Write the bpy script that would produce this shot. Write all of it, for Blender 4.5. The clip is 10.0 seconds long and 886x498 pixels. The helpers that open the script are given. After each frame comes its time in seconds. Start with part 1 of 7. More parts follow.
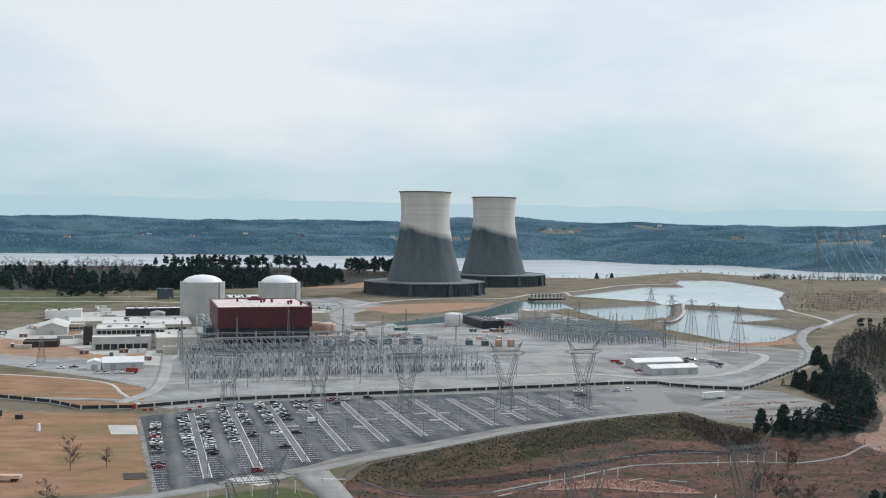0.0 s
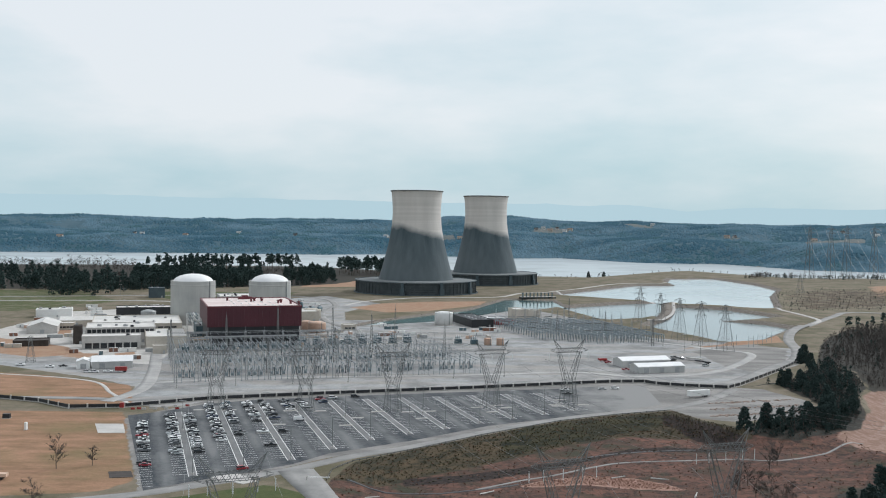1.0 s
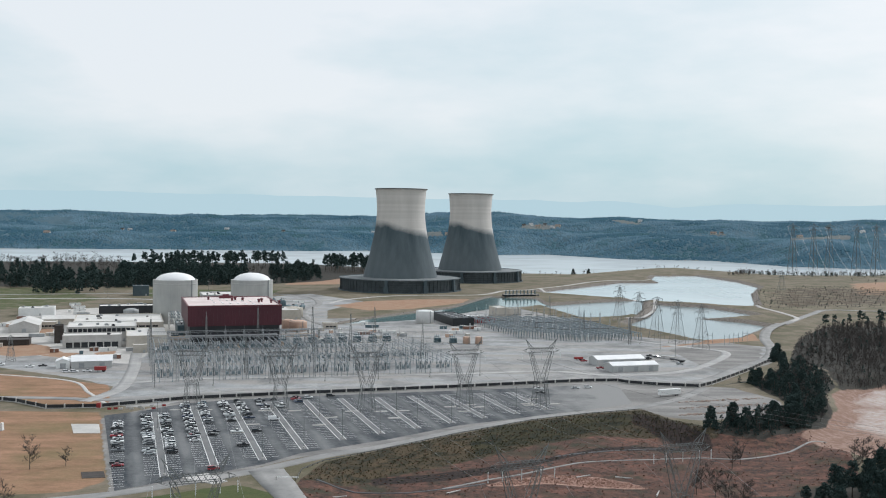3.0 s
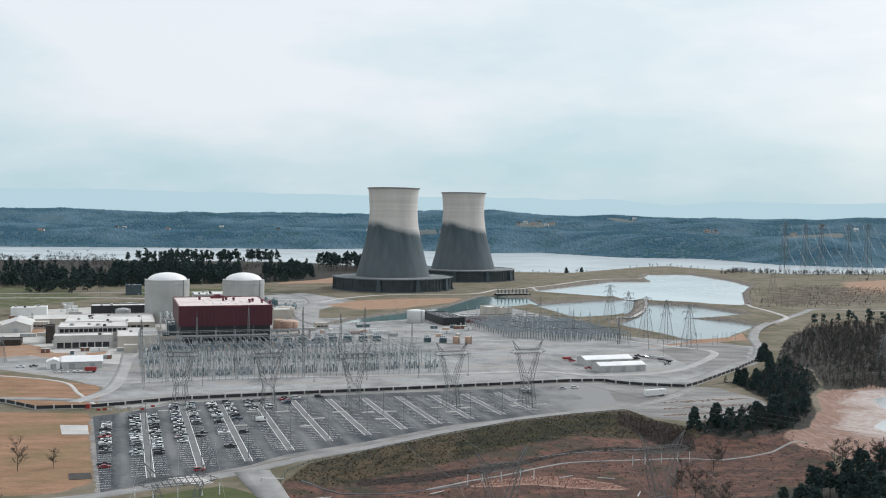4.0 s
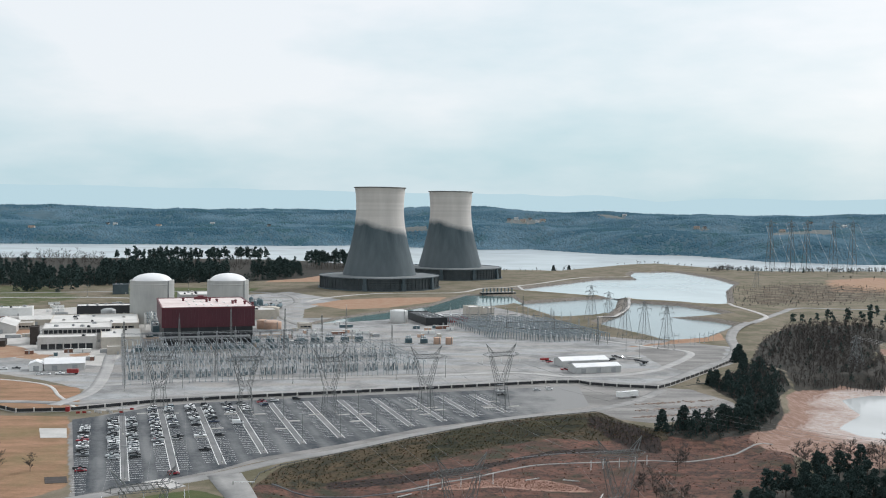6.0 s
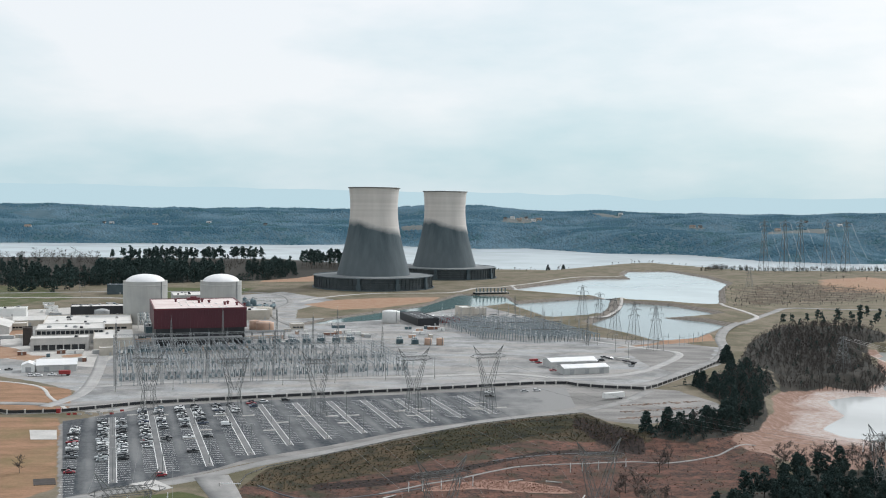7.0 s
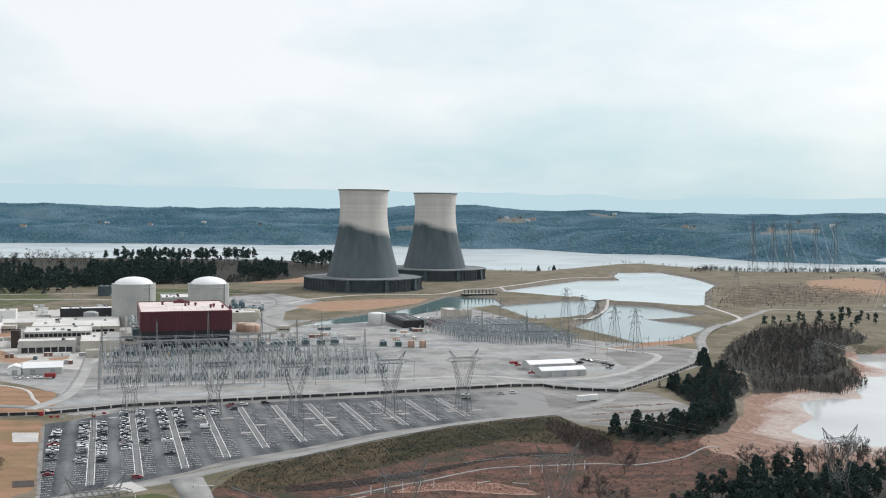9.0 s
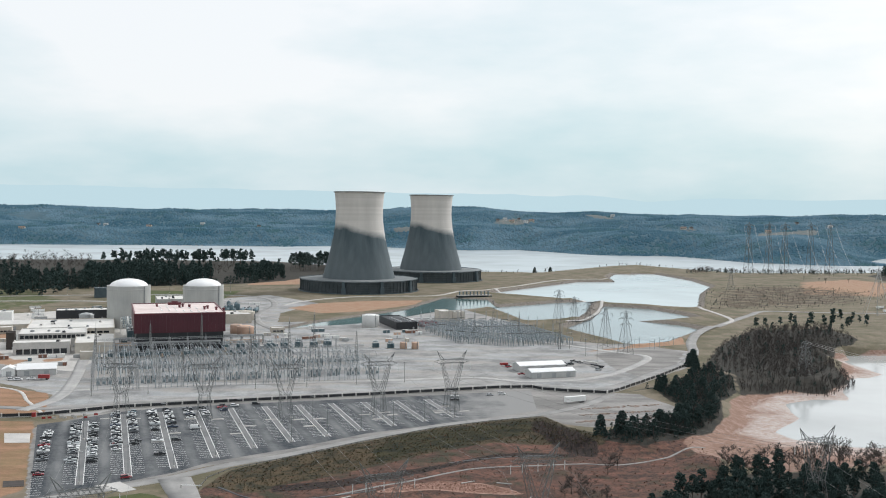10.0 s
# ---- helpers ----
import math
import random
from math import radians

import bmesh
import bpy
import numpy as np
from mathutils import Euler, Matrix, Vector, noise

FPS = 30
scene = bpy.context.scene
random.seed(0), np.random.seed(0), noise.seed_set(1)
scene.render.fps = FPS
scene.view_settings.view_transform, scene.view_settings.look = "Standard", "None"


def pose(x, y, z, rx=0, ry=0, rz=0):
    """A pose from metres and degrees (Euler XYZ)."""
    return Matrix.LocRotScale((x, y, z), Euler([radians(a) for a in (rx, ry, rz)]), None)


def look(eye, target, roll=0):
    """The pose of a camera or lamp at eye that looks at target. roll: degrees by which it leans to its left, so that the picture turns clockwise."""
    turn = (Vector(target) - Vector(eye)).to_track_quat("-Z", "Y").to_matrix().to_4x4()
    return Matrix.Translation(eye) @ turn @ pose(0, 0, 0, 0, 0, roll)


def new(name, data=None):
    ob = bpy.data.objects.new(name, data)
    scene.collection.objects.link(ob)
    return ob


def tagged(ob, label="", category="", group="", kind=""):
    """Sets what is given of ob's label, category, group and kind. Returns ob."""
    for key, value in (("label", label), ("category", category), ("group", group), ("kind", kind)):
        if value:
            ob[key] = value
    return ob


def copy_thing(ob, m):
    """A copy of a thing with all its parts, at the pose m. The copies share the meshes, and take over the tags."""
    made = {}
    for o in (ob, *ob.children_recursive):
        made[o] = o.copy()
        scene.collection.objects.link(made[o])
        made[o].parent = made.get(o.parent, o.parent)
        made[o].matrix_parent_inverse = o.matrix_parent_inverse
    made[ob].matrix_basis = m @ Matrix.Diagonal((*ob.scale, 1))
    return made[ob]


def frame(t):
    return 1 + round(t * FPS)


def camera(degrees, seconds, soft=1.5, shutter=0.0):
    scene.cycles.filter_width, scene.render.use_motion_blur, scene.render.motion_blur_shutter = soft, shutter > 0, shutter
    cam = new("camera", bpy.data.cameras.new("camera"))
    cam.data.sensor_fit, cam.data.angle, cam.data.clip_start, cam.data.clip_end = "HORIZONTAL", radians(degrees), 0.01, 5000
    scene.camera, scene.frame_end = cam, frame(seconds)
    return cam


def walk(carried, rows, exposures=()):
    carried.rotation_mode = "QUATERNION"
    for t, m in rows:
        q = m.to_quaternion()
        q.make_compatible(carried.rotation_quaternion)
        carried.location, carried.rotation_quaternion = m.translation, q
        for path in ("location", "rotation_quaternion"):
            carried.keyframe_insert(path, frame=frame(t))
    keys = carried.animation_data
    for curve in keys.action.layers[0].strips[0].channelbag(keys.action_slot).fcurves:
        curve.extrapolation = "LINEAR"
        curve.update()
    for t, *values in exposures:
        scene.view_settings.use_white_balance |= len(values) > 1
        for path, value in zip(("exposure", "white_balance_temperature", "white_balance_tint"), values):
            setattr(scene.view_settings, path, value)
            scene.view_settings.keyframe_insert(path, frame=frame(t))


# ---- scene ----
# camera: seconds, x, y, z, yaw to the left of +y, pitch, roll
cam = camera(47.2, 10.0, soft=1.05)
ROWS = (
    (0.0, 3.61, -46.61, 94.66, 2.387, -1.367, 0.700),
    (0.5, 5.75, -48.00, 94.82, 2.231, -1.401, 0.700),
    (1.0, 7.92, -49.49, 95.22, 2.081, -1.446, 0.700),
    (1.5, 10.12, -51.06, 95.84, 1.935, -1.499, 0.700),
    (2.0, 12.35, -52.74, 96.66, 1.795, -1.560, 0.700),
    (2.5, 14.63, -54.50, 97.66, 1.661, -1.628, 0.700),
    (3.0, 16.96, -56.36, 98.80, 1.533, -1.699, 0.700),
    (3.5, 19.34, -58.32, 100.06, 1.412, -1.773, 0.700),
    (4.0, 21.77, -60.37, 101.41, 1.299, -1.848, 0.700),
    (4.5, 24.26, -62.51, 102.84, 1.193, -1.922, 0.700),
    (5.0, 26.82, -64.75, 104.31, 1.096, -1.994, 0.700),
    (5.5, 29.44, -67.08, 105.80, 1.007, -2.062, 0.700),
    (6.0, 32.14, -69.50, 107.28, 0.927, -2.124, 0.700),
    (6.5, 34.91, -72.02, 108.73, 0.857, -2.179, 0.700),
    (7.0, 37.77, -74.63, 110.13, 0.797, -2.225, 0.700),
    (7.5, 40.71, -77.34, 111.45, 0.748, -2.261, 0.700),
    (8.0, 43.75, -80.14, 112.66, 0.709, -2.284, 0.700),
    (8.5, 46.87, -83.04, 113.73, 0.682, -2.293, 0.700),
    (9.0, 50.10, -86.03, 114.65, 0.667, -2.287, 0.700),
    (9.5, 53.43, -89.11, 115.39, 0.664, -2.264, 0.700),
    (10.0, 56.87, -92.29, 115.92, 0.674, -2.222, 0.700),
)


def aimed(x, y, z, yaw, pitch, roll):
    a, b = radians(yaw), radians(pitch)
    way = Vector((-math.sin(a) * math.cos(b), math.cos(a) * math.cos(b), math.sin(b)))
    return look((x, y, z), Vector((x, y, z)) + way * 100, roll)


walk(cam, [(row[0], aimed(*row[1:])) for row in ROWS], exposures=[(0.0, -0.02, 6150, 8), (5.0, 0.06, 6200, 8.5), (10.0, 0.16, 6350, 9)])

# ---- sky and sun: thin bright overcast, hazy sun ahead to the right ----
SUN_TO = Vector((0.62, 0.50, 0.62)).normalized()
sun = new("sun", bpy.data.lights.new("sun", "SUN"))
sun.data.energy, sun.data.angle, sun.data.color = 2.3, radians(10), (1.0, 0.972, 0.94)
sun.matrix_world = look((0, 0, 300), Vector((0, 0, 300)) - SUN_TO)
world = bpy.data.worlds.new("overcast_sky")
scene.world = world
world.use_nodes = True
wn, wl = world.node_tree.nodes, world.node_tree.links
wn.clear()
w_out, w_bg = wn.new("ShaderNodeOutputWorld"), wn.new("ShaderNodeBackground")
w_sky = wn.new("ShaderNodeTexSky")
w_sky.sky_type, w_sky.sun_disc = "NISHITA", False
w_sky.sun_elevation = math.asin(SUN_TO.z)
w_sky.sun_rotation = math.atan2(SUN_TO.x, SUN_TO.y)
w_sky.air_density, w_sky.dust_density = 1.0, 3.0
w_gain = wn.new("ShaderNodeMix")
w_gain.data_type, w_gain.blend_type = "RGBA", "MULTIPLY"
w_gain.inputs[0].default_value = 1.0
w_gain.inputs[7].default_value = (0.09, 0.09, 0.09, 1)
w_co, w_map = wn.new("ShaderNodeTexCoord"), wn.new("ShaderNodeMapping")
w_map.inputs["Scale"].default_value = (1.0, 1.0, 3.2)
w_n = wn.new("ShaderNodeTexNoise")
w_n.inputs["Scale"].default_value, w_n.inputs["Detail"].default_value, w_n.inputs["Roughness"].default_value = 1.9, 6, 0.54
w_r = wn.new("ShaderNodeValToRGB")
w_r.color_ramp.elements[0].position, w_r.color_ramp.elements[0].color = 0.36, (0.58, 0.76, 0.81, 1)
w_r.color_ramp.elements[1].position, w_r.color_ramp.elements[1].color = 0.63, (0.97, 0.98, 0.985, 1)
w_mix = wn.new("ShaderNodeMix")
w_mix.data_type = "RGBA"
w_mix.inputs[0].default_value = 0.85
wl.new(w_co.outputs["Generated"], w_map.inputs["Vector"])
wl.new(w_map.outputs[0], w_n.inputs["Vector"])
w_z, w_rise, w_sum = wn.new("ShaderNodeSeparateXYZ"), wn.new("ShaderNodeMath"), wn.new("ShaderNodeMath")
w_rise.operation, w_rise.inputs[1].default_value, w_rise.inputs[2].default_value = "MULTIPLY_ADD", 0.55, -0.05
w_rise.use_clamp = False
wl.new(w_co.outputs["Generated"], w_z.inputs[0])
wl.new(w_z.outputs[2], w_rise.inputs[0])
wl.new(w_rise.outputs[0], w_sum.inputs[0])
wl.new(w_n.outputs["Fac"], w_sum.inputs[1])
wl.new(w_sum.outputs[0], w_r.inputs[0])
wl.new(w_sky.outputs[0], w_gain.inputs[6])
wl.new(w_gain.outputs[2], w_mix.inputs[6])
wl.new(w_r.outputs[0], w_mix.inputs[7])
wl.new(w_mix.outputs[2], w_bg.inputs["Color"])
w_bg.inputs["Strength"].default_value = 0.95
wl.new(w_bg.outputs[0], w_out.inputs[0])

# ---- materials ----
def rgb(c):
    return (*c, 1.0)


class Nodes:
    """A small node builder round one Principled material."""

    def __init__(self, name, rough=0.8, metal=0.0):
        self.m = bpy.data.materials.new(name)
        self.m.use_nodes = True
        self.t = self.m.node_tree
        self.b = self.t.nodes["Principled BSDF"]
        self.b.inputs["Roughness"].default_value = rough
        self.b.inputs["Metallic"].default_value = metal
        self.pos = self.t.nodes.new("ShaderNodeNewGeometry").outputs["Position"]

    def put(self, value, socket):
        if hasattr(value, "links"):
            self.t.links.new(value, socket)
        else:
            socket.default_value = value

    def mapped(self, scale, turn=0.0, vector=None):
        n = self.t.nodes.new("ShaderNodeMapping")
        n.inputs["Scale"].default_value = scale
        n.inputs["Rotation"].default_value = (0, 0, turn)
        self.t.links.new(vector or self.pos, n.inputs["Vector"])
        return n.outputs[0]

    def noise(self, scale, detail=4, rough=0.55, vector=None):
        n = self.t.nodes.new("ShaderNodeTexNoise")
        n.inputs["Scale"].default_value, n.inputs["Detail"].default_value, n.inputs["Roughness"].default_value = scale, detail, rough
        self.t.links.new(vector or self.pos, n.inputs["Vector"])
        return n.outputs["Fac"]

    def ramp(self, fac, low, high, a=(0, 0, 0), b=(1, 1, 1)):
        n = self.t.nodes.new("ShaderNodeValToRGB")
        e = n.color_ramp.elements
        e[0].position, e[0].color, e[1].position, e[1].color = low, rgb(a), high, rgb(b)
        self.put(fac, n.inputs[0])
        return n.outputs[0]

    def mix(self, fac, a, b, blend="MIX"):
        n = self.t.nodes.new("ShaderNodeMix")
        n.data_type, n.blend_type = "RGBA", blend
        for value, k in ((fac, 0), (a, 6), (b, 7)):
            self.put(rgb(value) if isinstance(value, tuple) else value, n.inputs[k])
        return n.outputs[2]

    def math(self, op, a, b=0.0):
        n = self.t.nodes.new("ShaderNodeMath")
        n.operation = op
        self.put(a, n.inputs[0]), self.put(b, n.inputs[1])
        return n.outputs[0]

    def attr(self, name):
        n = self.t.nodes.new("ShaderNodeAttribute")
        n.attribute_name = name
        return n.outputs["Fac"]

    def axis(self, k, vector=None):
        n = self.t.nodes.new("ShaderNodeSeparateXYZ")
        self.t.links.new(vector or self.pos, n.inputs[0])
        return n.outputs[k]

    def island(self):
        return self.t.nodes.new("ShaderNodeNewGeometry").outputs["Random Per Island"]

    def random(self):
        return self.t.nodes.new("ShaderNodeObjectInfo").outputs["Random"]

    def bump(self, height, strength=0.4, distance=0.1):
        n = self.t.nodes.new("ShaderNodeBump")
        n.inputs["Strength"].default_value, n.inputs["Distance"].default_value = strength, distance
        self.t.links.new(height, n.inputs["Height"])
        self.t.links.new(n.outputs[0], self.b.inputs["Normal"])

    def done(self, colour):
        self.put(rgb(colour) if isinstance(colour, tuple) else colour, self.b.inputs["Base Color"])
        return self.m


def surface(name, a, b, rough=0.8, metal=0.0, big=0.06, fine=1.2, bump=0.3, dirt=0.25, streak=False):
    """Two tones in broad patches, a finer grain over them, and a little relief."""
    n = Nodes(name, rough, metal)
    patch = n.ramp(n.noise(big, 5), 0.35, 0.68)
    colour = n.mix(patch, a, b)
    v = n.mapped((fine, fine, fine * (0.12 if streak else 1.0)))
    grain = n.noise(1.0, 5, 0.6, v)
    colour = n.mix(dirt, colour, n.ramp(grain, 0.25, 0.8, (0.35, 0.34, 0.33), (1, 1, 1)), "MULTIPLY")
    n.bump(grain, bump, 0.15 / max(fine, 0.2))
    return n.done(colour)


def glossy(name, colour, rough=0.25, metal=0.0, vary=0.15):
    n = Nodes(name, rough, metal)
    g = n.noise(2.0, 3)
    return n.done(n.mix(vary, colour, n.ramp(g, 0.3, 0.75, tuple(c * 0.5 for c in colour), tuple(min(1, c * 1.35) for c in colour))))


M_CONCRETE = surface("concrete", (0.36, 0.345, 0.32), (0.44, 0.43, 0.405), 0.85, big=0.03, fine=0.5)
M_CONCRETE_WALL = surface("containment_concrete", (0.36, 0.37, 0.36), (0.45, 0.45, 0.43), 0.85, big=0.05, fine=0.35, streak=True)
M_PAD = surface("pale_concrete", (0.43, 0.42, 0.405), (0.55, 0.535, 0.515), 0.85, big=0.1, fine=0.8)
M_WHITE = surface("white_painted_metal", (0.70, 0.71, 0.70), (0.80, 0.80, 0.79), 0.5, big=0.1, fine=0.4, dirt=0.15)
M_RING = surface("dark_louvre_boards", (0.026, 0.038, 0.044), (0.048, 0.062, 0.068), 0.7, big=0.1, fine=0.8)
M_DECK = surface("tower_deck_concrete", (0.13, 0.148, 0.155), (0.20, 0.215, 0.22), 0.85, big=0.08, fine=0.5)
M_DOME = surface("white_dome_coating", (0.72, 0.73, 0.74), (0.82, 0.82, 0.82), 0.55, big=0.1, fine=0.5, dirt=0.12)
M_ROOF = surface("pale_roof_membrane", (0.54, 0.535, 0.515), (0.68, 0.665, 0.64), 0.8, big=0.06, fine=0.5)
M_ROOF_PINK = surface("pinkish_gravel_roof", (0.60, 0.50, 0.48), (0.74, 0.66, 0.64), 0.85, big=0.06, fine=0.5)
M_RED = surface("dark_red_cladding", (0.064, 0.009, 0.018), (0.084, 0.013, 0.023), 0.5, big=0.05, fine=0.6, streak=True, bump=0.1)
M_REDROOF = surface("red_trim_paint", (0.09, 0.014, 0.022), (0.14, 0.025, 0.032), 0.5)
M_BRIGHTRED = glossy("red_paint", (0.26, 0.022, 0.022), 0.4)
M_BEIGE = surface("beige_render", (0.46, 0.42, 0.36), (0.56, 0.52, 0.46), 0.85, big=0.1, fine=0.5)
M_TAN = surface("tan_tank_paint", (0.52, 0.34, 0.25), (0.62, 0.44, 0.34), 0.6, big=0.15, fine=0.5)
M_BLACK = surface("near_black_cladding", (0.010, 0.012, 0.016), (0.022, 0.025, 0.030), 0.5, big=0.1, fine=0.5)
M_SLATE = surface("blue_grey_cladding", (0.045, 0.07, 0.085), (0.07, 0.10, 0.115), 0.6, big=0.1, fine=0.5)
M_GREYMETAL = surface("galvanised_steel", (0.30, 0.315, 0.325), (0.42, 0.435, 0.44), 0.5, 0.2, big=0.3, fine=2.0)
M_LATTICE = surface("weathered_lattice_steel", (0.13, 0.14, 0.142), (0.21, 0.22, 0.218), 0.55, 0.2, big=0.3, fine=2.0)
M_TEAL = surface("transformer_paint", (0.055, 0.10, 0.12), (0.10, 0.155, 0.175), 0.5, big=0.4, fine=1.0)
M_BLUEBUS = surface("blue_grey_busbar", (0.20, 0.25, 0.28), (0.30, 0.35, 0.37), 0.45, 0.3, big=0.4, fine=1.0)
M_PORCELAIN = glossy("pale_insulator", (0.60, 0.63, 0.64), 0.3)
M_GLASS = glossy("dark_window_glass", (0.015, 0.02, 0.025), 0.08)
M_PIPE = surface("ochre_pipe_bridge", (0.42, 0.31, 0.22), (0.52, 0.42, 0.33), 0.7, big=0.2, fine=1.0)
M_LINE = surface("white_road_paint", (0.66, 0.67, 0.67), (0.78, 0.78, 0.77), 0.7, big=0.3, fine=1.5)
M_TYRE = glossy("tyre_rubber", (0.012, 0.012, 0.013), 0.7)
M_BARK = surface("bark", (0.060, 0.048, 0.040), (0.10, 0.085, 0.072), 0.9, big=0.5, fine=3.0)
M_RUBBLE = surface("brown_rubble", (0.20, 0.145, 0.115), (0.30, 0.235, 0.20), 0.9, big=0.4, fine=2.0)
M_STONE = surface("bank_stone", (0.13, 0.118, 0.105), (0.22, 0.20, 0.18), 0.9, big=0.4, fine=2.0)
M_BRICKDARK = surface("dark_brown_brick", (0.035, 0.028, 0.025), (0.06, 0.05, 0.045), 0.85, big=0.3, fine=1.5)


def foliage(name, a, b, c):
    n = Nodes(name, 0.9)
    n.b.inputs["Specular IOR Level"].default_value = 0.12
    patch = n.mix(n.island(), a, b)
    return n.done(n.mix(n.ramp(n.noise(0.12, 4), 0.4, 0.7), patch, c))


M_PINE = foliage("pine_needles", (0.025, 0.045, 0.043), (0.055, 0.080, 0.074), (0.037, 0.060, 0.056))
M_TWIG = foliage("bare_winter_twigs", (0.052, 0.048, 0.046), (0.100, 0.090, 0.084), (0.070, 0.064, 0.060))


def hazed_woodland():
    """Evergreen stands, leafless hardwood and thin groves in broad uneven belts, tinted with haze blue."""
    n = Nodes("hazed_winter_woodland", 1.0)
    n.b.inputs["Specular IOR Level"].default_value = 0.05
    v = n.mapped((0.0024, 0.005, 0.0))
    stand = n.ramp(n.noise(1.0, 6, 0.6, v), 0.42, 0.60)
    # The blue in every tone is distance haze put into the colour.
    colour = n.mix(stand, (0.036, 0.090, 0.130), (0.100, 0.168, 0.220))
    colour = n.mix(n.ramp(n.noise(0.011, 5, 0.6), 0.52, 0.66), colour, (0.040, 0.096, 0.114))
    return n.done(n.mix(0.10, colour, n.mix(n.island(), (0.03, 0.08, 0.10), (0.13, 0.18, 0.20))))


M_FAR = hazed_woodland()
M_HEATH = foliage("red_brown_brush", (0.084, 0.052, 0.042), (0.190, 0.108, 0.082), (0.130, 0.076, 0.058))
M_DARKBRUSH = foliage("dark_wet_brush", (0.028, 0.028, 0.025), (0.060, 0.054, 0.044), (0.040, 0.046, 0.034))
M_BANK = foliage("green_brown_bank_brush", (0.052, 0.050, 0.032), (0.118, 0.092, 0.058), (0.064, 0.068, 0.040))
M_SCRUB = foliage("dry_scrub", (0.26, 0.15, 0.115), (0.38, 0.25, 0.20), (0.30, 0.18, 0.14))


def asphalt_material():
    n = Nodes("worn_asphalt", 0.85)
    n.b.inputs["Specular IOR Level"].default_value = 0.3
    x, y = n.axis(0), n.axis(1)
    across = n.math("ADD", n.math("MULTIPLY", x, 0.9455), n.math("MULTIPLY", y, 0.3256))
    lane = n.math("FRACT", n.math("DIVIDE", n.math("SUBTRACT", across, 12.54), 19.59))
    lane = n.ramp(n.math("ABSOLUTE", n.math("SUBTRACT", lane, 0.5)), 0.02, 0.22, (1, 1, 1), (0, 0, 0))
    along = n.math("SUBTRACT", n.math("MULTIPLY", x, 0.3256), n.math("MULTIPLY", y, 0.9455))
    v = n.t.nodes.new("ShaderNodeCombineXYZ")
    n.put(n.math("MULTIPLY", across, 0.17), v.inputs[0]), n.put(n.math("MULTIPLY", along, 0.022), v.inputs[1])
    smear = n.noise(1.0, 6, 0.62, v.outputs[0])
    wear = n.math("ADD", n.math("MULTIPLY", n.ramp(smear, 0.38, 0.72), 0.5), n.math("MULTIPLY", n.math("MULTIPLY", lane, n.ramp(n.noise(0.035, 4), 0.28, 0.6)), 0.8))
    colour = n.mix(wear, (0.026, 0.034, 0.044), (0.165, 0.171, 0.176))
    dust = n.math("ADD", n.math("MULTIPLY", x, 0.011), n.math("MULTIPLY", n.noise(0.05, 6, 0.65), 1.0))
    colour = n.mix(n.ramp(n.math("MULTIPLY", dust, 0.5), 0.54, 0.72), colour, (0.24, 0.24, 0.238))
    grain = n.noise(1.6, 5, 0.65)
    colour = n.mix(0.35, colour, n.ramp(grain, 0.3, 0.75, (0.5, 0.5, 0.5), (1, 1, 1)), "MULTIPLY")
    cracks = n.ramp(n.noise(0.35, 8, 0.7), 0.485, 0.5)
    colour = n.mix(n.math("MULTIPLY", cracks, 0.12), colour, (0.24, 0.24, 0.235))
    n.bump(grain, 0.3, 0.05)
    return n.done(colour)


def road_material(name, a, b):
    n = Nodes(name, 0.88)
    patch = n.ramp(n.noise(0.07, 6, 0.6), 0.35, 0.68)
    grain = n.noise(0.9, 5, 0.6)
    colour = n.mix(patch, a, b)
    colour = n.mix(0.3, colour, n.ramp(grain, 0.3, 0.75, (0.55, 0.54, 0.53), (1, 1, 1)), "MULTIPLY")
    n.bump(grain, 0.25, 0.05)
    return n.done(colour)


M_ASPHALT = asphalt_material()
M_ROAD = road_material("pale_worn_road", (0.20, 0.20, 0.197), (0.32, 0.314, 0.305))
M_GRAVELROAD = road_material("dusty_gravel_road", (0.38, 0.365, 0.35), (0.50, 0.48, 0.46))
M_WALK = road_material("worn_grey_walkway", (0.125, 0.13, 0.134), (0.21, 0.212, 0.214))
M_YARD = road_material("crushed_stone_yard", (0.30, 0.298, 0.294), (0.44, 0.432, 0.42))


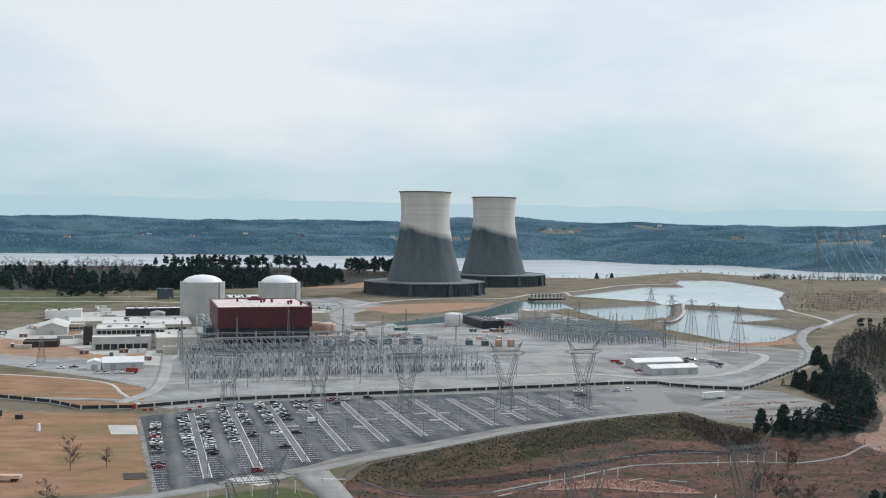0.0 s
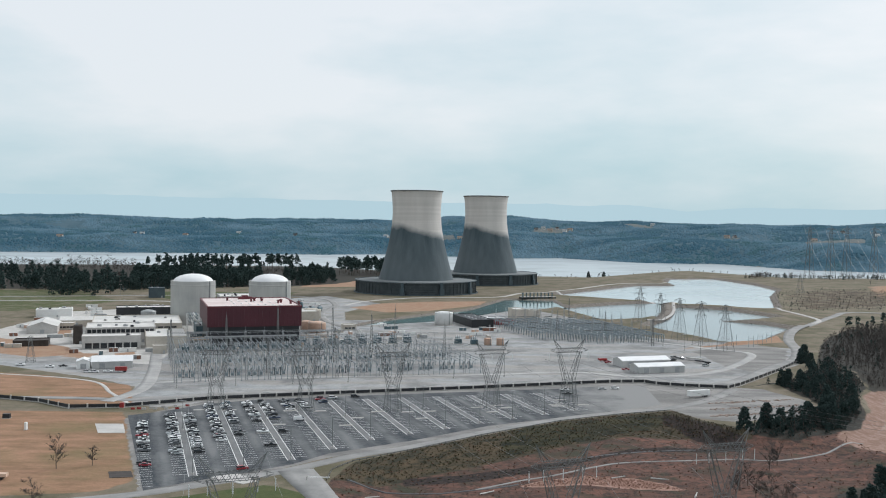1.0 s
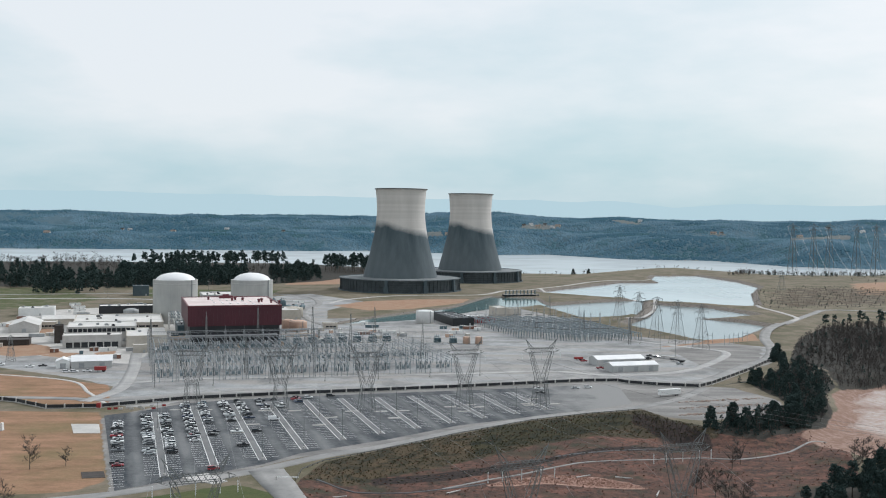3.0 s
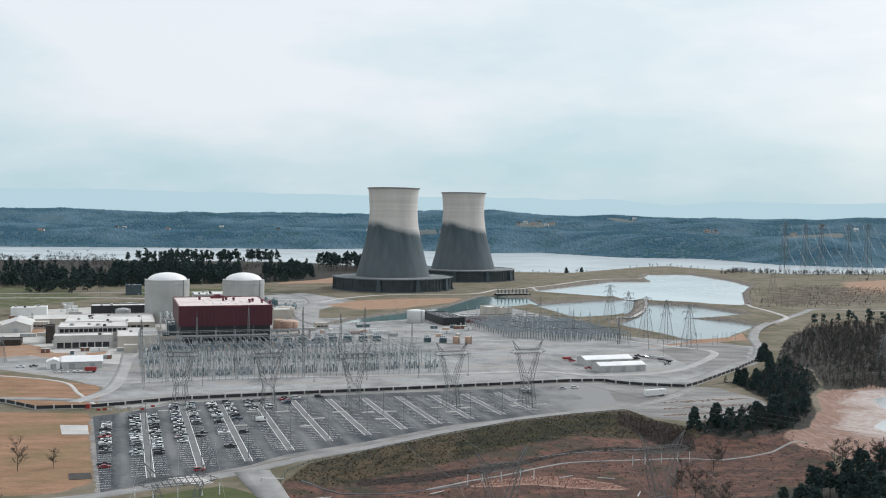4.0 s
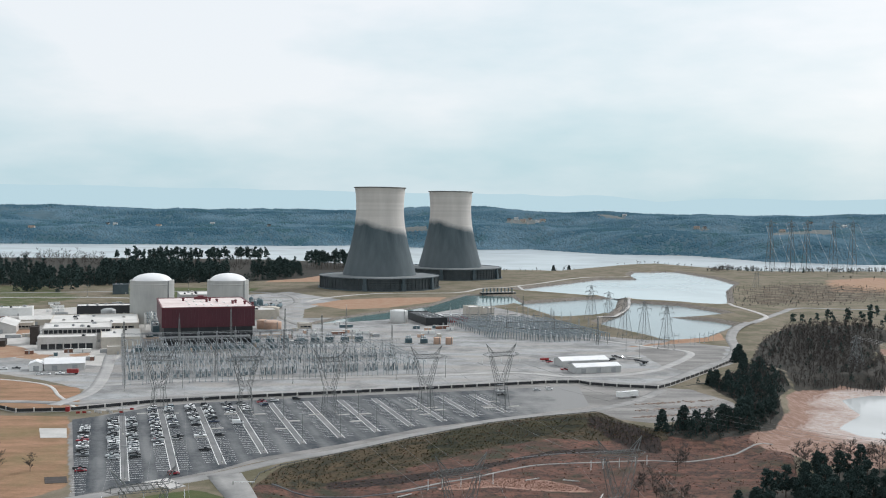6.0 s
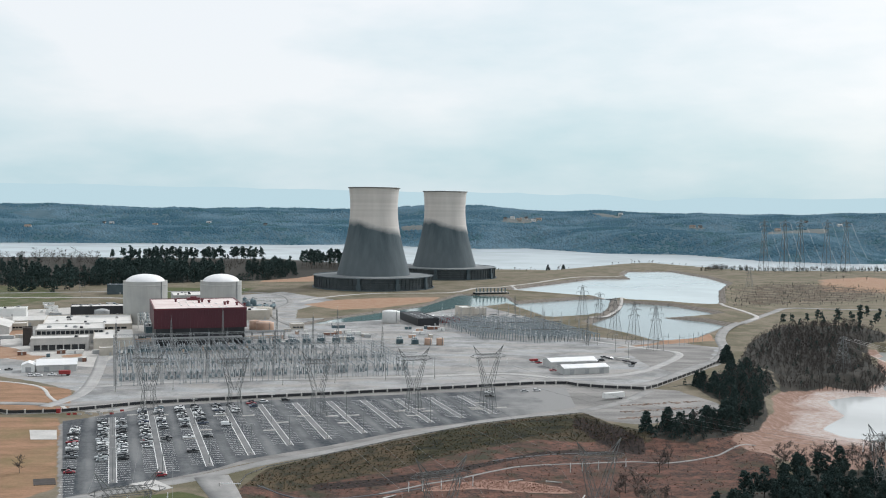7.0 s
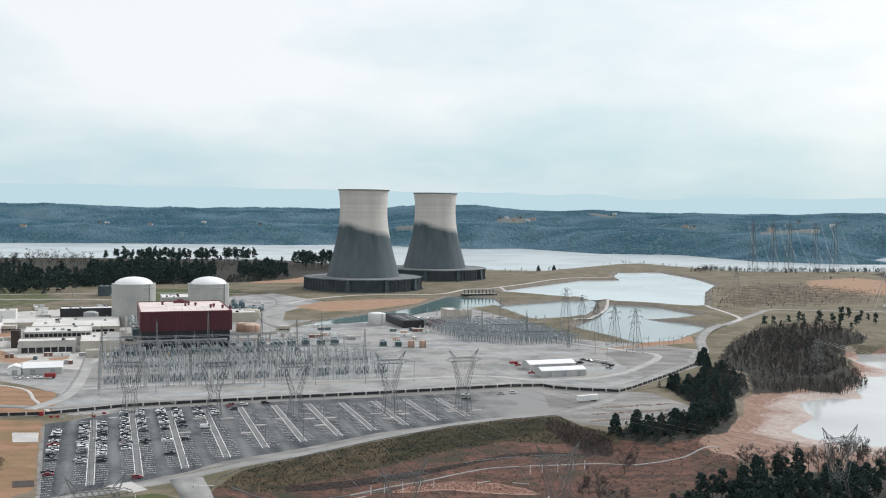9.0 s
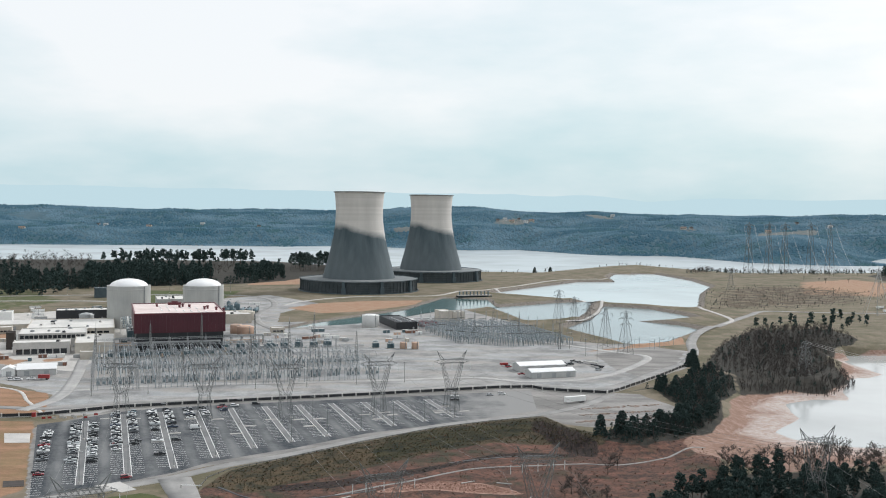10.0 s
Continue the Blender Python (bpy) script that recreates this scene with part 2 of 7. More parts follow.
def ground_material():
    n = Nodes("ground", 0.95)
    n.b.inputs["Specular IOR Level"].default_value = 0.2
    warp = n.math("MULTIPLY", n.math("SUBTRACT", n.noise(0.06, 6, 0.65), 0.5), 0.9)

    def edge(name):
        return n.ramp(n.math("ADD", n.attr(name), warp), 0.42, 0.58)

    broad, mid, fine = n.noise(0.018, 5), n.noise(0.09, 6, 0.6), n.noise(0.55, 6, 0.65)
    grass = n.mix(n.ramp(mid, 0.35, 0.65), (0.222, 0.186, 0.142), (0.155, 0.137, 0.098))
    colour = n.mix(n.ramp(n.noise(0.03, 7, 0.65), 0.44, 0.60), grass, (0.120, 0.110, 0.070))
    # Stone tones lean blue to imitate the haze over the yard.
    stone = n.mix(n.ramp(mid, 0.35, 0.7), (0.305, 0.318, 0.328), (0.42, 0.428, 0.432))
    stone = n.mix(n.ramp(n.noise(1.0, 6, 0.6, n.mapped((0.012, 0.06, 1), radians(5))), 0.42, 0.6), stone, (0.34, 0.325, 0.31))
    stone = n.mix(n.ramp(n.noise(0.03, 7, 0.68), 0.47, 0.62), stone, (0.215, 0.218, 0.22))
    colour = n.mix(edge("stone"), colour, stone)
    gravel = n.mix(n.ramp(n.noise(1.0, 6, 0.6, n.mapped((0.02, 0.07, 1), radians(14))), 0.4, 0.62), (0.19, 0.186, 0.182), (0.31, 0.30, 0.29))
    colour = n.mix(edge("gravel"), colour, gravel)
    streaks = n.noise(1.0, 6, 0.6, n.mapped((0.05, 0.12, 1), radians(-14)))
    field = n.mix(n.ramp(streaks, 0.36, 0.66), (0.36, 0.215, 0.14), (0.215, 0.135, 0.080))
    field = n.mix(n.ramp(broad, 0.5, 0.72), field, (0.18, 0.15, 0.075))
    colour = n.mix(edge("pale"), colour, n.mix(n.ramp(mid, 0.35, 0.7), (0.44, 0.43, 0.41), (0.57, 0.55, 0.53)))
    colour = n.mix(edge("field"), colour, field)
    clay = n.mix(n.ramp(mid, 0.35, 0.65), (0.32, 0.19, 0.125), (0.36, 0.25, 0.175))
    colour = n.mix(edge("clay"), colour, clay)
    lawn = n.mix(n.ramp(mid, 0.3, 0.7), (0.055, 0.085, 0.03), (0.10, 0.105, 0.045))
    colour = n.mix(edge("lawn"), colour, lawn)
    bands = n.noise(1.0, 7, 0.65, n.mapped((0.035, 0.13, 1), radians(22)))
    brush = n.mix(n.ramp(bands, 0.36, 0.64), (0.072, 0.042, 0.035), (0.195, 0.095, 0.070))
    brush = n.mix(n.ramp(n.noise(0.3, 6, 0.7), 0.45, 0.6), brush, (0.042, 0.031, 0.027))
    brush = n.mix(n.ramp(n.noise(0.8, 5, 0.7), 0.5, 0.66), brush, (0.125, 0.075, 0.058))
    brush = n.mix(n.ramp(n.noise(0.05, 5), 0.52, 0.66), brush, (0.048, 0.048, 0.032))
    colour = n.mix(edge("brush"), colour, brush)
    colour = n.mix(edge("olive"), colour, n.mix(n.ramp(bands, 0.4, 0.62), (0.036, 0.036, 0.025), (0.100, 0.074, 0.046)))
    colour = n.mix(edge("green"), colour, n.mix(n.ramp(bands, 0.4, 0.62), (0.020, 0.024, 0.018), (0.058, 0.052, 0.028)))
    colour = n.mix(edge("gully"), colour, n.mix(n.ramp(fine, 0.4, 0.62), (0.016, 0.014, 0.014), (0.050, 0.034, 0.030)))
    colour = n.mix(edge("sand"), colour, n.mix(n.ramp(fine, 0.3, 0.7), (0.30, 0.175, 0.135), (0.42, 0.28, 0.23)))
    colour = n.mix(edge("scrub"), colour, n.mix(n.ramp(bands, 0.42, 0.62), (0.045, 0.042, 0.032), (0.150, 0.108, 0.072)))
    shore = n.math("ADD", n.math("MULTIPLY", n.math("ADD", n.axis(2), 9.2), 0.30), n.math("MULTIPLY", n.math("SUBTRACT", n.noise(1.0, 7, 0.65, n.mapped((0.025, 0.06, 1), radians(20))), 0.5), 1.7))
    mud = n.mix(n.ramp(shore, 0.12, 0.62), (0.47, 0.415, 0.39), (0.24, 0.150, 0.115))
    mud = n.mix(n.ramp(n.noise(0.25, 6, 0.65), 0.45, 0.7), mud, (0.36, 0.255, 0.215))
    colour = n.mix(edge("mud"), colour, mud)
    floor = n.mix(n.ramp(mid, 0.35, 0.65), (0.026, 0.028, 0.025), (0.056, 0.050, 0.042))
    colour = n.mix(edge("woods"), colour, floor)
    rock = n.mix(n.ramp(fine, 0.4, 0.6), (0.13, 0.115, 0.10), (0.24, 0.215, 0.19))
    colour = n.mix(edge("rock"), colour, rock)
    # Far ground and clearings carry the same painted haze blue.
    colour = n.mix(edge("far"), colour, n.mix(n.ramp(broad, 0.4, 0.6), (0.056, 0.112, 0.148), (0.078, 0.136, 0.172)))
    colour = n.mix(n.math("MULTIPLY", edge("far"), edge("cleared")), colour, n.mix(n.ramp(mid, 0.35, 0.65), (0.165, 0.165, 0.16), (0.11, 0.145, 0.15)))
    colour = n.mix(0.45, colour, n.ramp(fine, 0.25, 0.75, (0.45, 0.44, 0.42), (1, 1, 1)), "MULTIPLY")
    n.bump(fine, 0.5, 0.5)
    return n.done(colour)


def water_material(name, colour, rough, ripple):
    n = Nodes(name, rough)
    n.b.inputs["IOR"].default_value = 1.33
    v = n.mapped((0.05, 0.25, 1.0))
    h = n.noise(1.0, 5, 0.6, v)
    n.bump(h, ripple, 0.4)
    return n.done(n.mix(n.ramp(n.noise(0.006, 4), 0.4, 0.65), colour, tuple(c * 0.8 for c in colour)))


M_GROUND = ground_material()
# River and pond bases are pale to stand in for sky reflection.
M_LAKE = water_material("river_water", (0.42, 0.47, 0.49), 0.26, 0.02)
M_POND = water_material("pond_water", (0.46, 0.52, 0.54), 0.14, 0.015)
M_POND_DIM = water_material("grey_pond_water", (0.22, 0.28, 0.30), 0.16, 0.03)
M_CHANNEL = water_material("green_channel_water", (0.10, 0.17, 0.17), 0.10, 0.03)
M_SHEDWALL = surface("grey_white_metal_wall", (0.42, 0.43, 0.43), (0.52, 0.52, 0.51), 0.6, big=0.1, fine=0.6, streak=True)
M_RUST = surface("rust_brown_paint", (0.16, 0.075, 0.05), (0.24, 0.12, 0.08), 0.7, big=0.3, fine=1.0)
M_INLET = water_material("shallow_silty_water", (0.46, 0.48, 0.48), 0.08, 0.02)


def tower_material():
    """Pale concrete shell, its lower two thirds darkened by damp with a slanting ragged upper edge."""
    n = Nodes("cooling_tower_concrete", 0.9)
    co = n.t.nodes.new("ShaderNodeTexCoord").outputs["Object"]
    x, z = n.axis(0, co), n.axis(2, co)
    streak = n.noise(1.0, 6, 0.6, n.mapped((0.10, 0.10, 0.012), 0, co))
    bands = n.noise(1.0, 3, 0.5, n.mapped((0.004, 0.004, 0.22), 0, co))
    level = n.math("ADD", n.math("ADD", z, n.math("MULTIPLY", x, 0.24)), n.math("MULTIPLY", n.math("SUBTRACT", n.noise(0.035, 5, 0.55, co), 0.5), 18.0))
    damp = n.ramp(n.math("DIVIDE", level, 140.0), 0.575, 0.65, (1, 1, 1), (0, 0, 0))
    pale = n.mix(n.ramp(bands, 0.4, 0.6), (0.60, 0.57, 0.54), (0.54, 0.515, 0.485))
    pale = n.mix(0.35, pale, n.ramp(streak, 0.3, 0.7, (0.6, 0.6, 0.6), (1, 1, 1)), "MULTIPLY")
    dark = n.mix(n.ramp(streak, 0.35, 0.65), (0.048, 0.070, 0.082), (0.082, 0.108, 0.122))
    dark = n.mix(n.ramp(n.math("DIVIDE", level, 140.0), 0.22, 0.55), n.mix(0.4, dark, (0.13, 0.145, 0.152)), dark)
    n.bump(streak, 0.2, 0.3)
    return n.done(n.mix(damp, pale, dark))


M_TOWER = tower_material()
CAR_PAINT = [glossy("car_paint_" + w, c, 0.28, m) for w, c, m in (
    ("white", (0.72, 0.73, 0.73), 0.0), ("silver", (0.42, 0.44, 0.45), 0.3), ("grey", (0.14, 0.15, 0.16), 0.2), ("black", (0.012, 0.013, 0.015), 0.0),
    ("navy", (0.02, 0.035, 0.07), 0.1), ("red", (0.24, 0.015, 0.025), 0.0), ("pale_blue", (0.22, 0.30, 0.34), 0.2))]


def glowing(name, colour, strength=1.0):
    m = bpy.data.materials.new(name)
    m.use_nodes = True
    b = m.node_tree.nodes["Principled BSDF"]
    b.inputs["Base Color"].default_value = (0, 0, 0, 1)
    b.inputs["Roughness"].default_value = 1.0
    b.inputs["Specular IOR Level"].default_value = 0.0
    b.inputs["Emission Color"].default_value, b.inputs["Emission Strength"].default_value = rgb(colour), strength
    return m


# Self-lit pale blue: the ridge glows in the colour of distance haze.
M_RIDGE = glowing("glowing_haze_ridge", (0.49, 0.635, 0.685))

# ---- mesh helpers ----
class Mesh:
    """Vertices and faces gathered in plain lists."""

    def __init__(self):
        self.v, self.f = [], []

    def add(self, verts, faces):
        k = len(self.v)
        self.v += [tuple(p) for p in verts]
        self.f += [tuple(i + k for i in face) for face in faces]
        return self

    def box(self, x0, y0, z0, x1, y1, z1, taper=0.0):
        t = taper
        return self.add([(x0, y0, z0), (x1, y0, z0), (x1, y1, z0), (x0, y1, z0), (x0 + t, y0 + t, z1), (x1 - t, y0 + t, z1), (x1 - t, y1 - t, z1), (x0 + t, y1 - t, z1)],
                        [(3, 2, 1, 0), (4, 5, 6, 7), (0, 1, 5, 4), (1, 2, 6, 5), (2, 3, 7, 6), (3, 0, 4, 7)])

    def strut(self, a, b, r=0.1, r2=None, sides=4):
        a, b = Vector(a), Vector(b)
        d = b - a
        if d.length < 1e-6:
            return self
        s = d.orthogonal().normalized()
        t = d.cross(s).normalized()
        r2 = r if r2 is None else r2
        ring = [(math.cos(q), math.sin(q)) for q in (2 * math.pi * k / sides for k in range(sides))]
        vs = [a + (s * c + t * q) * r for c, q in ring] + [b + (s * c + t * q) * r2 for c, q in ring]
        fs = [(k, (k + 1) % sides, sides + (k + 1) % sides, sides + k) for k in range(sides)]
        return self.add(vs, fs + [tuple(range(sides))[::-1], tuple(range(sides, 2 * sides))])

    def lathe(self, profile, sides=32, x=0.0, y=0.0, top=True, bottom=True, a0=0.0, a1=2 * math.pi):
        """A profile of (radius, height) turned round the vertical through x, y."""
        full = abs(a1 - a0) > 6.28
        n = sides if full else sides + 1
        angles = [a0 + (a1 - a0) * k / sides for k in range(n)]
        vs = [(x + r * math.cos(q), y + r * math.sin(q), z) for r, z in profile for q in angles]
        fs = []
        for j in range(len(profile) - 1):
            for k in range(sides if full else sides):
                k2 = (k + 1) % n if full else k + 1
                fs.append((j * n + k, j * n + k2, (j + 1) * n + k2, (j + 1) * n + k))
        if full and bottom and profile[0][0] > 0:
            fs.append(tuple(range(n))[::-1])
        if full and top and profile[-1][0] > 0:
            m = (len(profile) - 1) * n
            fs.append(tuple(range(m, m + n)))
        return self.add(vs, fs)

    def mapped(self, how):
        self.v = [tuple(how(*p)) for p in self.v]
        return self

    def data(self, name, material, smooth=False):
        me = bpy.data.meshes.new(name)
        me.from_pydata(self.v, [], self.f)
        me.materials.append(material)
        if smooth:
            me.polygons.foreach_set("use_smooth", [True] * len(me.polygons))
        me.update()
        return me


def thing(name, x, y, z, label, category, group="", kind="", turn=0.0):
    ob = new(name)
    ob.empty_display_size = 0.5
    ob.matrix_world = pose(x, y, z, 0, 0, turn)
    return tagged(ob, label, category, group, kind)


def part(name, mesh, material, parent, label="", smooth=False, data=None, at=None):
    ob = new(name, data or mesh.data(name, material, smooth))
    ob.parent = parent
    if at is not None:
        ob.matrix_basis = at
    return tagged(ob, label)


def single(name, mesh, material, label, category="", group="", kind="", smooth=False, at=(0, 0, 0)):
    ob = new(name, mesh.data(name, material, smooth))
    ob.location = at
    return tagged(ob, label, category, group, kind)


# the site's two directions: along the building fronts, and back from them
E1, E2 = np.array((0.9455, 0.3256)), np.array((-0.3256, 0.9455))
GRID = 19.0


def site(a, b, z=0.0):
    return (a * E1[0] + b * E2[0], a * E1[1] + b * E2[1], z)


def sw(s, w):
    """Plan point of the parking grid: s across the rows, w along them."""
    return E1 * s - E2 * w


def lattice_noise(x, y, scale, seed):
    rng = np.random.RandomState(seed)
    table = rng.rand(256, 256)
    u, v = x / scale, y / scale
    i, j = np.floor(u).astype(int), np.floor(v).astype(int)
    a, b = u - i, v - j
    a, b = a * a * (3 - 2 * a), b * b * (3 - 2 * b)
    g = lambda p, q: table[p % 256, q % 256]
    return (g(i, j) * (1 - a) + g(i + 1, j) * a) * (1 - b) + (g(i, j + 1) * (1 - a) + g(i + 1, j + 1) * a) * b


def fbm(x, y, scale, seed, octaves=4):
    return sum(lattice_noise(x, y, scale / 2**k, seed + k) * 0.5**k for k in range(octaves)) / sum(0.5**k for k in range(octaves))


def inside_distance(x, y, poly):
    """Distance to the edge of a polygon, positive inside."""
    p = np.asarray(poly, float)
    best, inside = np.full(x.shape, 1e9), np.zeros(x.shape, bool)
    for (ax, ay), (bx, by) in zip(p, np.roll(p, -1, 0)):
        dx, dy = bx - ax, by - ay
        t = np.clip(((x - ax) * dx + (y - ay) * dy) / (dx * dx + dy * dy + 1e-9), 0, 1)
        best = np.minimum(best, np.hypot(x - ax - t * dx, y - ay - t * dy))
        if dy:
            inside ^= ((ay > y) != (by > y)) & (x < ax + (y - ay) * dx / dy)
    return np.where(inside, best, -best)


def ramp01(v, a, b):
    t = np.clip((v - a) / (b - a), 0, 1)
    return t * t * (3 - 2 * t)

# ---- ground: one sheet from behind the camera to the horizon ----
LAKE = [(-3414, 1464), (-716.3, 2113), (-329.6, 2128), (-162.5, 1985), (-15.4, 1885), (199.4, 1847), (376.5, 2116), (468.2, 2192), (554.2, 2026), (625.7, 1925), (930.8, 1983), (1069, 1809), (1514, 1805),
        (9456, 3183), (10103, 4452), (1853, 2570), (1493, 2642), (1313, 2856), (1131, 2570), (1136, 2405), (987.5, 2371), (797.4, 2475), (685.2, 2788), (454.1, 2807), (257.1, 3123), (104.9, 3036),
        (-320.9, 3281), (-486.1, 3162), (-904.5, 3148), (-1700, 2989), (-3406, 2320)]
INLET = [(1400, 1000), (649, 859), (505, 847), (481, 830), (435, 809), (400, 806), (396, 763), (398, 717), (401, 699), (376, 675), (357, 678), (340, 637), (334, 594), (326, 579), (304, 581), (282, 567), (278, 545), (276, 523), (258, 500), (246, 485), (250, 470), (275, 456), (353, 450), (520, 430), (1400, 300)]
MUD = [(631, 877), (411, 804), (375, 775), (371, 726), (345, 667), (319, 626), (300, 624), (271, 605), (234, 554), (220, 503), (204, 478), (186, 450), (176, 430), (178, 406), (192, 386), (210, 376), (253, 390), (300, 400), (420, 330), (620, 640)]
BRUSH = [(-39.5, 268.8), (-46.3, 319.4), (-41.4, 346.7), (-20.5, 371.2), (7.9, 401.9), (47, 439.3), (77.3, 459.7), (109, 474.8), (117.1, 446.1), (136.8, 428), (159.1, 431.1), (184.4, 451.2), (186.8, 396.8), (169.9, 333.3), (122.4, 268.8), (76.1, 192.1), (-16.8, 174.2)]
POND_A = [(103, 1336), (263.2, 1597), (327.4, 1610), (333, 1715), (357.7, 1814), (436.5, 1842), (465.4, 1671), (462.7, 1522), (411.8, 1378), (355.5, 1156), (340.6, 1148), (280.3, 1176), (209.7, 1245), (149.9, 1300)]
POND_B = [(103.8, 1131), (190.2, 1208), (235.9, 1232), (213.8, 1092), (189.7, 1012), (138.1, 977.5), (120, 1055)]
POND_C = [(242.5, 1169), (292.9, 1140), (320.3, 1070), (323.5, 1038), (280.6, 1001), (252.5, 1005), (291, 965.8), (303.5, 930.9), (276.7, 879.1), (240, 812), (213.7, 797.1), (205.3, 827.3), (180.5, 889.9), (172.1, 929.3), (209.1, 1019)]
CHANNEL = [(31.8, 1204), (44.1, 1250), (99.2, 1237), (106.7, 1137), (69, 1094), (31.6, 1058), (-4.7, 989.7), (-42.5, 931.3), (-72.9, 906.8), (-106.8, 882), (-83.5, 943.6), (-41.6, 1014), (1.2, 1087)]
FIELDS = [[(-429, 603), (-254, 555), (-191, 524), (-170, 463), (-192, 459), (-213, 466), (-359, 501)], [(-420, 452), (-311, 440), (-201, 443), (-167, 444), (-117, 313), (-124, 298), (-206, 279), (-420, 270)]]
LAWN = [(-150.8, 233.2), (-124, 271.8), (-96.3, 293.4), (-68.3, 312.6), (-53.3, 302.8), (-39.3, 263.4), (-23.8, 233.4)]
LAWN_B = [(-405.2, 1212), (-346, 1132), (-289.1, 1112), (-233.9, 1150), (-239.4, 1300), (-408.8, 1286)]
CLAY = [(-135.5, 1075), (-90.5, 1022), (-47.2, 1047), (10, 1140), (16.9, 1197), (-50.4, 1179), (-108.3, 1140)]
CLAY_B = [(155.9, 736.4), (261.5, 799.6), (268.5, 860.1), (246, 827.6), (210.7, 782)]
CLAY_D = [[(-337.9, 828.7), (-363.1, 882.2), (-348.6, 884.1), (-325.9, 824.6)], [(-338, 769.6), (-352.2, 804.4), (-342.5, 809.8), (-324.1, 762.9)], [(-281.7, 640.9), (-273.3, 657), (-259.7, 658.4), (-261.4, 631.9)], [(-251.5, 659.2), (-239.2, 671.6), (-234.9, 655.4), (-244.7, 648.8)], [(-127.3, 1460), (-253.2, 1413), (-253.3, 1546), (-161.8, 1612)]]
CLAY_C = [(-392.1, 753.6), (-299.4, 694.4), (-270.5, 655.9), (-296.7, 632.4), (-388.7, 684.8)]
STONE = [(-386.7, 643.8), (-220.8, 547.7), (-187.8, 519.1), (-172.3, 465.9), (-153.7, 457.8), (-76.2, 499.9), (108.7, 566.3), (157.8, 553.6), (231.6, 664.1), (256.5, 754.6), (210.7, 782), (155, 817), (113.1, 968.2), (60.7, 1105), (-7, 1007), (-54.5, 945.9),
         (-121.6, 929.7), (-133.7, 1016), (-108.3, 1140), (-189.3, 1248), (-315.7, 1078), (-403, 978.2)]
GRAVEL = [(105, 481.4), (118, 455.9), (134.6, 448.8), (167.6, 464), (187, 486.6), (190.8, 511), (182.7, 530.2), (175.6, 550.9), (147.9, 558.4), (108.7, 566.3)]
WOODS_R = [(289.2, 790.8), (246.7, 674.3), (259, 634.8), (245.1, 569.9), (288.4, 609.9), (313.8, 606.5), (351.8, 661.2), (354.1, 720.5), (391.9, 796.2), (438.9, 865.2), (434.2, 933.5), (354.7, 916), (313.9, 843)]
WOODS_R2 = [(164.7, 555.7), (190.2, 579.3), (189.5, 543.6), (193.8, 507), (185.1, 480.8), (169.5, 465.5), (140.5, 443.7), (132, 422.1), (155.4, 418.3), (175.7, 433.7), (199.1, 462.2), (214.6, 496), (224.3, 538), (243.1, 572.6), (257, 631.7), (242.7, 659.3), (222.8, 616.9), (207.1, 586.6)]
WOODS_N = [(108.2, 323.8), (140.8, 331.4), (198.7, 376.8), (267.8, 381.5), (337.6, 288.2), (268.4, 174.4), (132.9, 194.9), (108, 274.7)]
WOODS_L = [(-1527, 1154), (-520.4, 1311), (-425.7, 1346), (-268.5, 1433), (-212.8, 1507), (-155.3, 1727), (-172.4, 1955), (-338.9, 2095), (-711, 2071), (-1632, 1904)]
WOODS_RR = [(742.6, 1354), (841.3, 1839), (944.9, 1973), (1075, 1797), (1670, 1783), (1599, 984.5), (977.4, 1042), (794.1, 1148)]
SCRUB = [(345, 1110), (385, 1290), (450, 1470), (545, 1560), (640, 1530), (700, 1400), (600, 1220), (470, 1140)]
REDRISE = [(549.1, 1372), (645.6, 1641), (765.7, 1735), (809.2, 1604), (661.7, 1341)]
SANDBANK = [(22.5, 336), (31.8, 344.8), (41.1, 350.2), (52.4, 354.4), (70.5, 351.5), (82.1, 344.1), (87.9, 336.9), (75.6, 335.4), (64.1, 337.4), (47, 341.7), (33.8, 336.8)]
OLIVE = [(-46.3, 319.4), (-41.5, 348.1), (-20.6, 371.9), (7.9, 402.6), (47, 440.7), (77.3, 460.4), (109, 476.2), (120, 447.7), (137.7, 429.5), (134, 416.7), (108.7, 428.7), (77.8, 431.9), (48.5, 410.4), (16, 375.1), (-15.3, 345.7), (-29.7, 325.8)]
OLIVE_B = [(-35.8, 269), (-32.6, 292), (34.6, 296.1), (88.6, 296.7), (112.7, 277.7), (76.1, 192.1), (-16.8, 174.2)]
CLEARED = [[(545, 4170), (679, 3894), (660, 3834), (572, 3948)], [(209, 3810), (303, 3930), (371, 3882), (318, 3828), (200, 3408)], [(840, 3510), (887, 3504), (907, 3456), (857, 3456)], [(-1668, 4014), (-1527, 3966), (-1627, 3942)], [(-157, 3408), (-79, 3396), (-70, 3330), (-150, 3354)], [(1106, 3444), (1335, 3492), (1311, 3414), (926, 2838)], [(-347, 3756), (-299, 3744), (-281, 3492), (-329, 3576)]]
LOTEDGE = [(-161.8, 426), (-109.2, 296.6), (-78.7, 321.3), (-52.8, 355.4), (-19.9, 383.5), (13.2, 418.8), (45.1, 440.5), (77.3, 462.5), (106, 478.7), (118.4, 570), (84.4, 564.1), (5.1, 534.6), (-75.5, 508.2), (-134.2, 481.3)]
GRAVEL_B = [(170.9, 729.2), (227.9, 783.9), (248.4, 750.8), (222.6, 660.3), (190.9, 616.7), (175.7, 649.9)]
GREENBAND = [(18.4, 397.2), (31.1, 428.4), (66, 447.7), (98.4, 469.7), (102.5, 454.7), (67.3, 429.8), (36.3, 404), (20.6, 385)]
